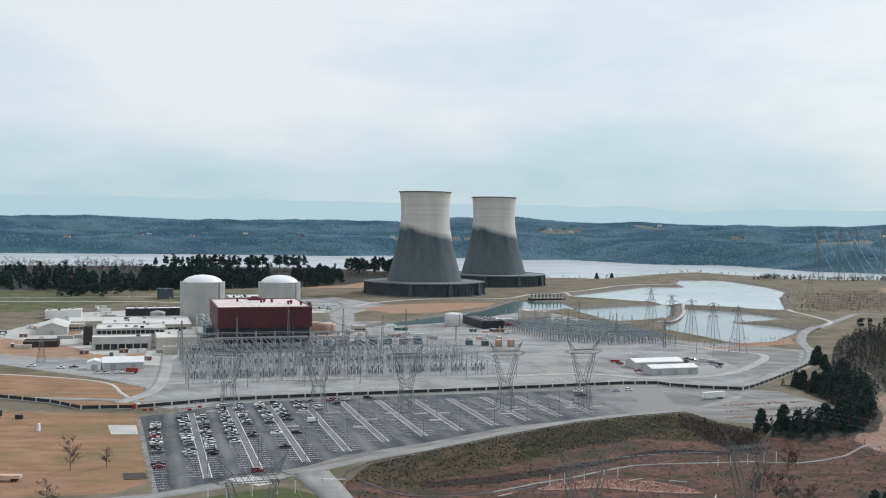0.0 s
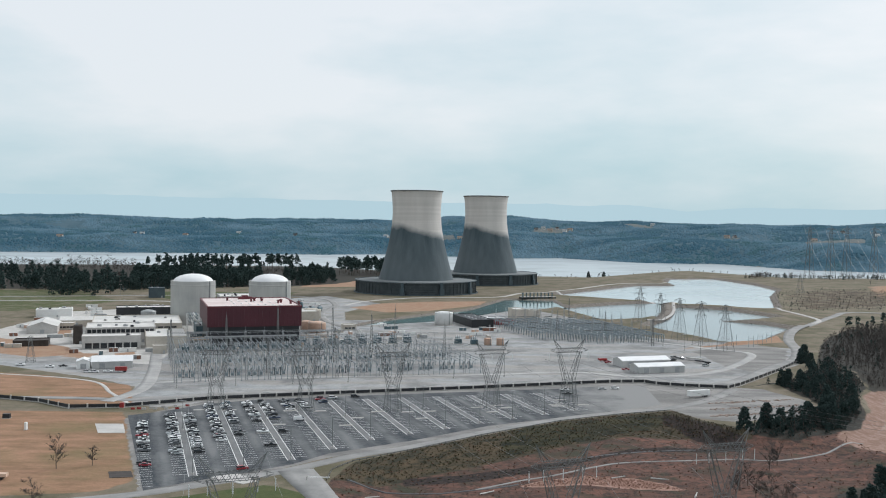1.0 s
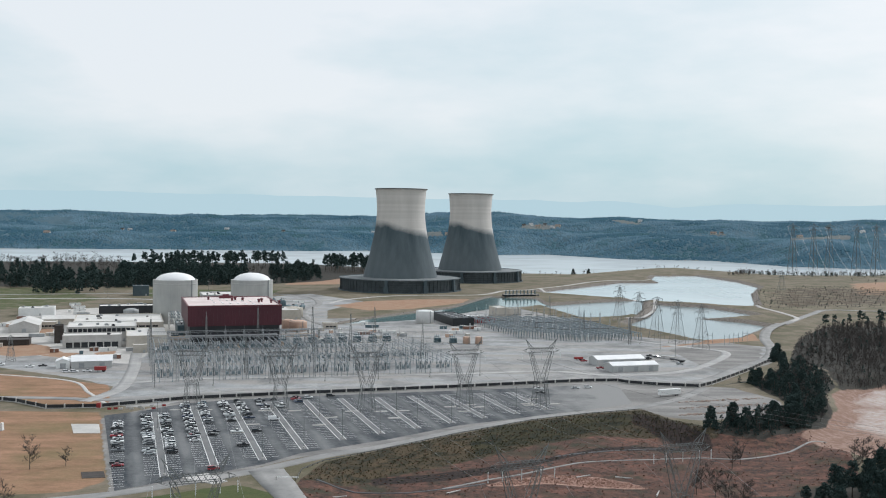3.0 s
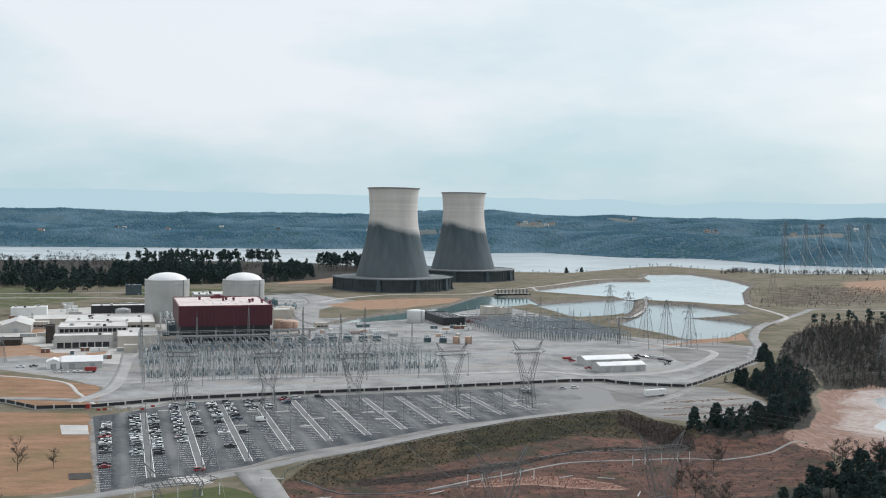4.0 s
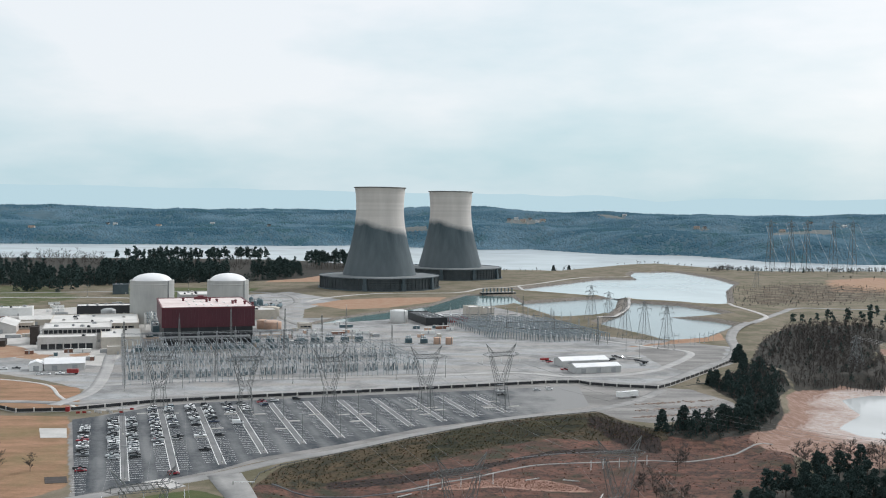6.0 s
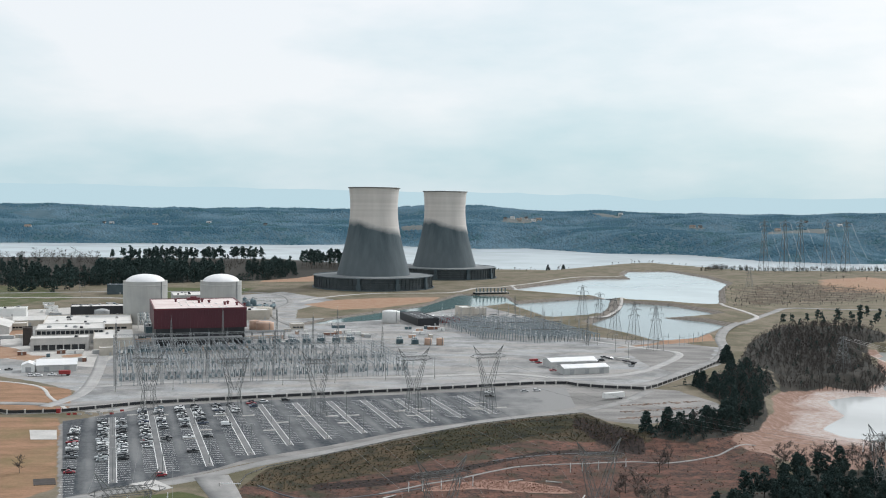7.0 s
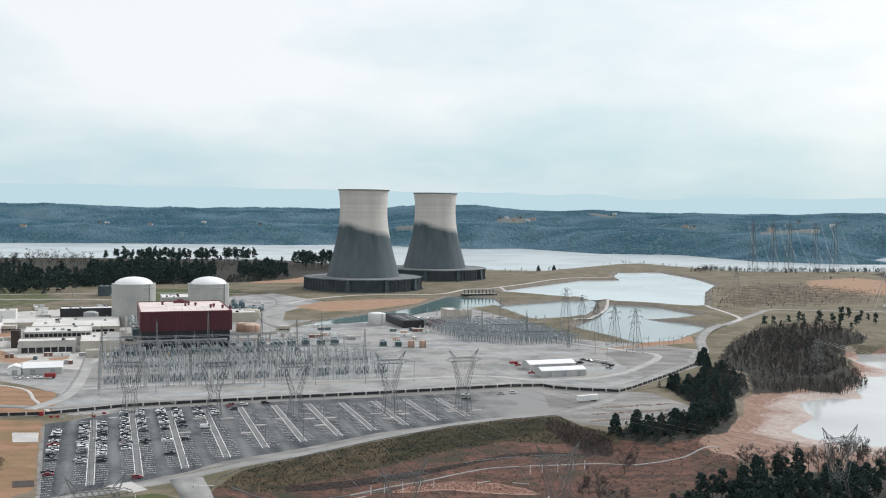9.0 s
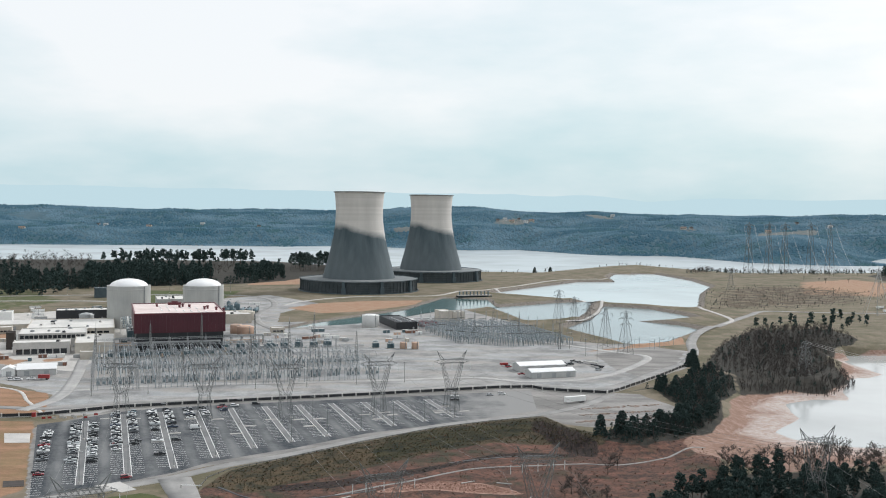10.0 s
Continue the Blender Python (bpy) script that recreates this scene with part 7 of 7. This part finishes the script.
def cedar_parts(h, rng, clumps=64, per=10):
    trunk = Mesh().strut((0, 0, -0.5), (0, 0, h * 0.9), 0.25, 0.05, 6)
    centres = []
    for _ in range(clumps):
        f = rng.uniform(0.03, 0.98) ** 1.3
        reach = h * 0.38 * (1 - f) ** 0.6 * rng.uniform(0.5, 1.0)
        q = rng.uniform(0, 6.283)
        centres.append((reach * math.cos(q), reach * math.sin(q), h * f))
    crown = Mesh()
    leaf_clumps(crown, centres, h * 0.075, per, rng, 0.6)
    return trunk, crown


def blade(mesh, a, b, w, rng):
    """A thin flat twig that narrows to its end."""
    s = (b - a).cross(Vector(rng.normal(size=3))).normalized() * w
    mesh.add([a - s, a + s, b + s * 0.4, b - s * 0.4], [(0, 1, 2, 3)])


def bare_parts(h, rng, limbs=11, twigs=6, fine=4, thick=1.0):
    top = rng.uniform(-0.6, 0.6, 2)
    trunk = Mesh().strut((0, 0, -0.5), (top[0] * 0.3, top[1] * 0.3, h * 0.45), 0.19, 0.12, 5).strut((top[0] * 0.3, top[1] * 0.3, h * 0.45), (top[0], top[1], h * 0.82), 0.12, 0.04, 4)
    crown = Mesh()
    for _ in range(limbs):
        f = rng.uniform(0.16, 0.78)
        q, up = rng.uniform(0, 6.283), rng.uniform(0.5, 1.1)
        reach = h * rng.uniform(0.16, 0.30)
        a = Vector((0, 0, h * f))
        b = a + Vector((math.cos(q) * reach, math.sin(q) * reach, reach * up))
        trunk.strut(a, b, 0.08, 0.03, 3)
        for _ in range(twigs):
            p = a.lerp(b, rng.uniform(0.35, 1.0))
            w = Vector(rng.normal(size=3) * (1, 1, 0.6) + (math.cos(q) * 0.6, math.sin(q) * 0.6, 1.0)).normalized() * h * rng.uniform(0.08, 0.17)
            blade(crown, p, p + w, 0.06 * thick, rng)
            for _ in range(fine):
                e = p + w * rng.uniform(0.3, 1.0)
                g = Vector(rng.normal(size=3) + (0, 0, 0.7)).normalized() * h * rng.uniform(0.04, 0.09)
                blade(crown, e, e + g, 0.04 * thick, rng)
    return trunk, crown


def make_tree(name, parts, bark, leaf, x, y, label, group):
    t = thing(name, x, y, height(x, y), label, "tree", group)
    part("trunk", parts[0], bark, t)
    part("crown", parts[1], leaf, t)
    return t


def plant(name, variants, spots, label, group, bark, leaf, lo=0.8, hi=1.2):
    first = []
    for k, (x, y) in enumerate(spots):
        if k < len(variants):
            first.append(make_tree(name, variants[k], bark, leaf, x, y, label, group))
            continue
        m = pose(x, y, height(x, y) - 0.1, 0, 0, TRNG.uniform(0, 360))
        o = copy_thing(first[k % len(variants)], m)
        s = TRNG.uniform(lo, hi)
        o.scale = (s, s, s * TRNG.uniform(0.92, 1.08))


def scatter(poly, n, seed, gap=4.0):
    """Up to n places in a polygon, no two nearer than gap."""
    rng = np.random.RandomState(seed)
    p = np.asarray(poly, float)
    c = rng.uniform(p.min(0), p.max(0), (n * 14, 2))
    c = c[inside_distance(c[:, 0], c[:, 1], poly) > 1.0]
    out, cells = [], {}
    for x, y in c.tolist():
        i, j = int(x // gap), int(y // gap)
        if all((x - a) ** 2 + (y - b) ** 2 > gap * gap for di in (-1, 0, 1) for dj in (-1, 0, 1) for a, b in cells.get((i + di, j + dj), ())):
            cells.setdefault((i, j), []).append((x, y))
            out.append((x, y))
            if len(out) == n:
                break
    return out


def forest(name, poly, n, seed, makers, label, gap=5.0, lift=0.0, leaf=None, edge=1.0):
    """A wood nobody could count: two meshes, its trunks and its crowns."""
    rng = np.random.RandomState(seed)
    kit = [mk(rng) for mk in makers]
    spots = scatter(poly, n, seed, gap)
    inner = inside_distance(np.array([a for a, _ in spots]), np.array([b for _, b in spots]), poly)
    grow = 0.5 + 0.5 * np.clip(inner / edge, 0, 1)
    zs = relief(np.array([a for a, _ in spots]), np.array([b for _, b in spots]))[0]
    t = thing(name, *np.mean(spots, 0), 0, label, "woods", kind="stuff")
    cx, cy = np.mean(spots, 0)
    for which, (pname, material) in enumerate((("trunks", M_TWIG if leaf is M_TWIG else M_BARK), ("crowns", leaf))):
        vs, fs, n0 = [], [], 0
        r2 = np.random.RandomState(seed + 5)
        for (x, y), z, g in zip(spots, zs, grow):
            tr = kit[r2.randint(len(kit))]
            v = np.array(tr[which].v)
            q, s = r2.uniform(0, 6.283), r2.uniform(0.6, 1.2) * g
            c, d = math.cos(q) * s, math.sin(q) * s
            v = np.stack([v[:, 0] * c - v[:, 1] * d + x - cx, v[:, 0] * d + v[:, 1] * c + y - cy, v[:, 2] * s + z + lift], 1)
            vs.append(v)
            fs += [tuple(i + n0 for i in f) for f in tr[which].f]
            n0 += len(v)
        me = bpy.data.meshes.new(pname)
        me.from_pydata(np.concatenate(vs).tolist(), [], fs)
        me.materials.append(material)
        ob = new(pname, me)
        ob.parent = t
        tagged(ob, kind="stuff")
    return t


pine_low = lambda r: pine_parts(r.uniform(17, 23), r, 36, 10, r.uniform(0.02, 0.14), 0.25, 0.09, 0.6)
pine_tall = lambda r: pine_parts(r.uniform(24, 28), r, 22, 9, 0.5, 0.18, 0.085, 0.6)
pine_kit = [pine_parts(TRNG.uniform(17, 22), TRNG, 90, 26, None, 0.21, 0.042) for _ in range(5)]
cedar_kit = [cedar_parts(TRNG.uniform(9, 12), TRNG, 110, 22) for _ in range(3)]
bare_kit = [bare_parts(TRNG.uniform(12, 16), TRNG, 15, 6, 4, 1.6) for _ in range(4)]
bare_low = lambda r: bare_parts(r.uniform(8, 12), r, 10, 4, 3, 1.7)
low_cedar = lambda r: cedar_parts(r.uniform(6, 10), r, 40, 11)
# pines and bare trees in the foreground
near = scatter([(124.2, 278.4), (145.8, 320.7), (179.4, 350.5), (223.4, 361.7), (258.1, 325.1), (238.9, 220.7), (161.5, 209.9)], 190, 4, 3.5)
plant("pine_tree", pine_kit, near, "tall dark green pine with a bare lower trunk", "foreground pines", M_BARK, M_PINE, 0.55, 0.86)
plant("bare_tree", bare_kit[:2], [(112.2, 313.2), (116.1, 307.9), (119.8, 317.7), (110.5, 302.1)], "young leafless tree at the edge of the wood", "bare trees", M_BARK, M_TWIG, 0.6, 0.8)
plant("cedar_tree", cedar_kit, [(133.8, 432), (145.4, 437.1), (150.3, 431.8), (162, 434.1), (166.8, 442.9), (171.6, 450.2), (174.7, 442.1), (180.4, 459.4), (186.2, 468.2), (192, 480), (195.9, 491.6), (198.7, 506), (201.6, 517.6), (180.5, 448.1), (192.1, 465.9), (203.8, 486.6), (208.6, 501.1), (212.5, 515.7),
                                (191.3, 569.4), (193.3, 562.5), (197.4, 548.5), (197.5, 531.5), (205.4, 540.7), (203.2, 571.9), (211.2, 564), (215.3, 550.1), (212.1, 581.3), (218.9, 599.2), (224.9, 614.2), (242.8, 639), (234.7, 649.8), (203.3, 557.6), (213.4, 532.8), (234.6, 670.2), (239.6, 679.4)], "dense dark green cedar beside the gravel yard", "cedars", M_BARK, M_PINE, 0.68, 1.1)
plant("bare_tree", bare_kit, scatter([(169.6, 363.7), (183, 386.8), (213.3, 400.1), (247.8, 422.2), (275.7, 410.2), (262.9, 370), (213.5, 366.7)], 46, 9, 4.5) + [(104.3, 329.1), (108, 337.5), (112.7, 344.7), (110.2, 324), (128.7, 372), (134.4, 380.6), (-152.1, 328.6), (-140.5, 334.7), (-161.9, 269.5), (-152.8, 267.4), (-136.7, 273.6), (-220.8, 308.1), (-257.9, 345.3)],
      "leafless grey-brown winter tree with fine twigs", "bare trees", M_BARK, M_TWIG, 0.6, 1.05)
plant("cedar_tree", cedar_kit[:1], [(207, 1810), (241.6, 1866)], "dark evergreen on the river bank", "bank evergreens", M_BARK, M_PINE, 1.0, 1.3)
# woods between the plant and the river
for n, poly in enumerate(([(-1158, 1223), (-584, 1272), (-538.1, 1272), (-520.4, 1296), (-613.8, 1541), (-700.1, 1646), (-1195, 1600)],
                          [(-457.5, 1298), (-416.9, 1337), (-317.7, 1416), (-341, 1560), (-358.3, 1627), (-497.6, 1747), (-571, 1639), (-508.8, 1433)],
                          [(-306.9, 1551), (-267.4, 1480), (-242.2, 1457), (-222.5, 1560), (-252.1, 1754), (-335.8, 1732)])):
    forest("pine_wood", poly, (330, 300, 70)[n], 31 + 60 * n, [pine_low] * 6, "dense dark pine wood between the plant and the river", (8.5, 8.0, 7.5)[n], leaf=M_PINE)
forest("pine_wood", [(-647, 1902), (-525.9, 1852), (-359.5, 1876), (-349.1, 1978), (-519.7, 1984), (-652.9, 1998)], 105, 30, [pine_tall] * 5, "tall thin pines along the river bank", 8.0, leaf=M_PINE)
forest("pine_wood", [(-252.1, 1754), (-171.9, 1743), (-158.7, 1841), (-182.5, 1952), (-258.9, 1967)], 70, 29, [pine_tall] * 4, "tall thin pines along the river bank", 7.0, leaf=M_PINE)
forest("bare_wood", [(-1350, 1564), (-700.6, 1653), (-573.6, 1651), (-645, 1871), (-729.3, 2066), (-1394, 1930)], 330, 32, [lambda r: bare_parts(r.uniform(15, 20), r, 10, 5, 3, 2.4)] * 4, "leafless grey trees between the pines and the river", 11.0, leaf=M_TWIG)
forest("bare_wood", [(-547.1, 1365), (-475.9, 1334), (-349.8, 1652), (-323.2, 1951), (-512, 1839), (-633.5, 1684)], 170, 39, [bare_low] * 4, "leafless grey trees among the pines", 10.0, leaf=M_TWIG)
forest("cedar_wood", [(-597.2, 1537), (-524.5, 1385), (-491.4, 1452), (-556.3, 1623), (-614.5, 1673)], 36, 51, [low_cedar] * 3, "dark evergreen bushes between the pines", 9.0, leaf=M_PINE)
forest("cedar_wood", [(-609.5, 1294), (-518.9, 1284), (-424.5, 1322), (-310.6, 1407), (-256.1, 1439), (-237.9, 1470), (-303.8, 1473), (-432.3, 1387), (-612.2, 1338)], 170, 48, [low_cedar] * 4, "dark evergreen bushes before the pine wood", 5.0, leaf=M_PINE)
forest("pine_wood", [(-535, 1180), (-470, 1190), (-450, 1319), (-540, 1480), (-620, 1480), (-560, 1320)], 60, 57, [pine_low] * 4, "dense dark pine wood between the plant and the river", 7.5, leaf=M_PINE)
# woods beside the inlet
forest("bare_wood", WOODS_R, 900, 33, [bare_low] * 6, "thick leafless brown-grey wood beside the inlet", 4.6, leaf=M_TWIG, edge=30.0)
forest("cedar_wood", WOODS_R, 80, 34, [low_cedar] * 4, "dark evergreens among the leafless wood", 7.0, leaf=M_PINE, edge=30.0)
forest("pine_wood", [(354.7, 916), (433.7, 879.8), (488, 947.9), (500.1, 1043), (413.4, 1000), (360.1, 962.5)], 26, 43, [lambda r: pine_parts(r.uniform(10, 14), r, 22, 5, 0.25, 0.2, 0.13, 0.8)] * 3, "scattered dark pines on the grassy rise", 12.0, leaf=M_PINE)
forest("bare_wood", WOODS_R2, 150, 35, [lambda r: bare_parts(r.uniform(6, 10), r, 10, 4, 3, 1.5)] * 4, "leafless thicket along the mud bank", 4.5, leaf=M_TWIG, edge=8.0)
forest("cedar_wood", WOODS_R2, 170, 42, [low_cedar] * 4, "dark evergreens massed along the mud bank", 4.5, leaf=M_PINE, edge=8.0)
shrub = lambda r: bare_parts(r.uniform(2.5, 4.5), r, 8, 3, 3, 1.2)
forest("thicket", [(245.1, 575.7), (288.4, 602.7), (313.8, 596.3), (357, 652.9), (361.3, 721.3), (346.8, 713.8), (343.6, 663.4), (307.7, 616.1), (287.4, 622.9), (247.1, 587.4)], 240, 44, [shrub] * 4, "low leafless thicket along the wood's edge", 1.8, leaf=M_TWIG)
forest("thicket", [(499.5, 1875), (559, 1987), (633.7, 1904), (845.2, 1951), (956.9, 1963), (943, 1929), (650.1, 1848), (557.4, 1887), (510.2, 1813)], 220, 46, [lambda r: bare_parts(r.uniform(5, 10), r, 8, 4, 3, 2.4)] * 4, "leafless trees and bushes along the river bank", 5.0, leaf=M_TWIG)
forest("cedar_wood", [(499.3, 1854), (558.5, 1955), (633.3, 1883), (844.4, 1929), (956.1, 1944), (942.6, 1918), (649.9, 1837), (557.2, 1875), (510, 1795)], 60, 47, [low_cedar] * 3, "dark evergreen bushes along the river bank", 6.0, leaf=M_PINE)
forest("thicket", SCRUB, 620, 49, [lambda r: bare_parts(r.uniform(1.2, 2.4), r, 8, 4, 3, 1.6)] * 3, "low leafless scrub on the grassy rise", 5.0, leaf=M_TWIG)
forest("cedar_wood", SCRUB, 110, 50, [lambda r: cedar_parts(r.uniform(2, 4), r, 30, 6)] * 3, "small dark evergreens on the grassy rise", 6.0, leaf=M_PINE)
forest("pine_wood", WOODS_RR, 520, 36, [pine_low] * 4, "dark pine wood beyond the clearing", 10.0, leaf=M_PINE)
forest("bare_wood", [(648.3, 1763), (674.1, 1865), (945.8, 1997), (1089, 1817), (1532, 1776), (1476, 1072), (979, 1075), (770.9, 1144)], 160, 37, [bare_low] * 4, "leafless trees mixed into the far pine wood", 11.0, leaf=M_TWIG)
forest("bare_wood", [(49.4, 1775), (200.5, 1819), (379, 2090), (471.7, 2167), (558.2, 2008), (627.8, 1903), (650.6, 1869), (546.8, 1952), (467.6, 2112), (375.5, 2054), (198.6, 1771), (50.2, 1731)], 46, 38, [lambda r: bare_parts(r.uniform(5, 8), r, 8, 4, 3, 2.0)] * 4, "thin line of leafless trees along the river bank", 5.0, leaf=M_TWIG)


def heath(name, poly, n, seed, gap, size, material, label):
    rng = np.random.RandomState(seed)
    m = Mesh()
    pts = scatter(poly, n, seed, gap)
    z = relief(np.array([p[0] for p in pts]), np.array([p[1] for p in pts]))[0]
    for (x, y), h in zip(pts, z):
        s = rng.uniform(*size)
        m.add((crown_blob(s, s * rng.uniform(0.25, 0.5), rng) + (x, y, h + 0.05)).tolist(), ICO)
    single(name, m, material, label, "brush", kind="stuff", smooth=True)


forest("thicket", GULLIES[0], 60, 62, [lambda r: cedar_parts(r.uniform(1.2, 2.4), r, 22, 5)] * 3, "dark brush crowding the gully", 2.4, leaf=M_DARKBRUSH)
heath("dark_brush", GULLIES[1], 150, 63, 2.0, (0.3, 0.8), M_DARKBRUSH, "dark wet brush along the ditch")



def tufts(name, poly, n, seed, gap, size, material, label):
    """Fine bladed clumps of brush."""
    rng = np.random.RandomState(seed)
    m = Mesh()
    pts = scatter(poly, n, seed, gap)
    z = relief(np.array([p[0] for p in pts]), np.array([p[1] for p in pts]))[0]
    for (x, y), h in zip(pts, z):
        q = rng.uniform(*size)
        leaf_clumps(m, [(x, y, h + q * 0.2)], q, 7, rng, 0.5)
    single(name, m, material, label, "brush", kind="stuff")


tufts("bank_shrubs", OLIVE, 1700, 64, 1.0, (0.3, 0.75), M_BANK, "dark green-brown shrubs on the bank below the road")
tufts("red_brush", BRUSH, 2600, 65, 1.1, (0.25, 0.6), M_HEATH, "low red-brown winter brush")


def brush_tufts():
    rng = np.random.RandomState(77)
    m = Mesh()
    pts = scatter(SANDBANK, 900, 78, 0.7)
    z = relief(np.array([p[0] for p in pts]), np.array([p[1] for p in pts]))[0]
    for (x, y), h in zip(pts, z):
        s = rng.uniform(0.25, 0.5)
        leaf_clumps(m, [(x, y, h + s * 0.35)], s, 5, rng, 0.8)
    single("dry_reeds", m, M_SCRUB, "dry reddish reeds along the sandy bank", "reeds", kind="stuff")


brush_tufts()


# ---- houses across the river ----
def house(x, y, w, wall, roof, label):
    z = height(x, y)
    t = thing("house", x, y, z, label, "house", "far houses", turn=random.Random(int(x)).uniform(-25, 25))
    part("wall", Mesh().add([(-w, -5, -2), (w, -5, -2), (w, 5, -2), (-w, 5, -2), (-w, -5, 6), (w, -5, 6), (w, 5, 6), (-w, 5, 6), (-w, 0, 9.6), (w, 0, 9.6)], [(0, 1, 5, 4), (2, 3, 7, 6), (1, 2, 6, 9, 5), (3, 0, 4, 8, 7)]), wall, t)
    for s in (-1, 1):
        part("roof_slope", Mesh().add([(-w - 0.6, 5.6 * s, 5.7), (w + 0.6, 5.6 * s, 5.7), (w + 0.6, 0, 9.9), (-w - 0.6, 0, 9.9), (-w - 0.6, 5.6 * s, 5.4), (w + 0.6, 5.6 * s, 5.4), (w + 0.6, 0, 9.6), (-w - 0.6, 0, 9.6)], [(0, 1, 2, 3), (7, 6, 5, 4), (0, 4, 5, 1), (1, 5, 6, 2), (3, 7, 4, 0)]), roof, t)
    wd = bpy.data.meshes.get("far_window") or Mesh().box(-0.9, -5.12, 2, 0.9, -4.98, 4.2).data("far_window", M_GLASS)
    for k in (-0.55, 0, 0.55):
        part("window", None, None, t, data=wd, at=Matrix.Translation((w * k, 0, 0)))
    part("chimney", Mesh().box(w * 0.4, -0.8, 6, w * 0.4 + 1.4, 0.8, 11.4), M_BRICKDARK, t)


for k, (x, y) in enumerate(((220, 3804), (250, 3852), (276, 3840), (306, 3894), (332, 3864), (355, 3876), (-1277, 3684), (-1253, 3696), (-1083, 3672), (-304, 3642), (-340, 3690), (860, 3486), (884, 3474), (678, 3918), (-1369, 3228), (-671, 3660), (-898, 3732), (1146, 3450), (1309, 3642), (1388, 3528), (-58, 3330))):
    house(x, y, 6 + 2 * (k % 3), (M_PAD, M_WHITE, M_BEIGE)[k % 3], (M_BRICKDARK, M_GREYMETAL, M_RUBBLE)[k % 3], ("pale", "white", "beige")[k % 3] + " house among the trees across the river")


# ---- rubble rows on the gravel yard, stones along the pond banks ----
def rubble():
    rng = np.random.RandomState(91)
    m = Mesh()
    for row in range(4):
        for k in range(95):
            x = 122 + 52 * rng.rand() + 3 * row
            y = 444 + 17 * row + (x - 122) * 0.36 + rng.normal() * 1.0
            if inside_distance(np.array([x]), np.array([y]), GRAVEL)[0] < 3:
                continue
            b = crown_blob(rng.uniform(0.3, 1.1), rng.uniform(0.15, 0.45), rng) + (x, y, 0.08)
            m.add(b.tolist(), ICO)
    single("rubble", m, M_RUBBLE, "scattered brown rubble on the gravel yard", "rubble", kind="stuff")
    s = Mesh()
    spots = []
    for pond in (POND_A, POND_B, POND_C, CHANNEL):
        p = np.asarray(pond, float)
        for a, b in zip(p, np.roll(p, -1, 0)):
            e = (b - a) / np.linalg.norm(b - a)
            spots += [a + (b - a) * rng.rand() + np.array((e[1], -e[0])) * rng.normal() * 3.0 for k in range(int(np.linalg.norm(b - a) / 3.5))]
    spots = np.array(spots)
    for (x, y), z in zip(spots, relief(spots[:, 0], spots[:, 1])[0]):
        s.add((crown_blob(rng.uniform(0.5, 1.1), rng.uniform(0.3, 0.6), rng) + (x, y, z + 0.1)).tolist(), ICO)
    single("bank_stones", s, M_STONE, "dark stones along the pond banks", "stones", kind="stuff")


rubble()
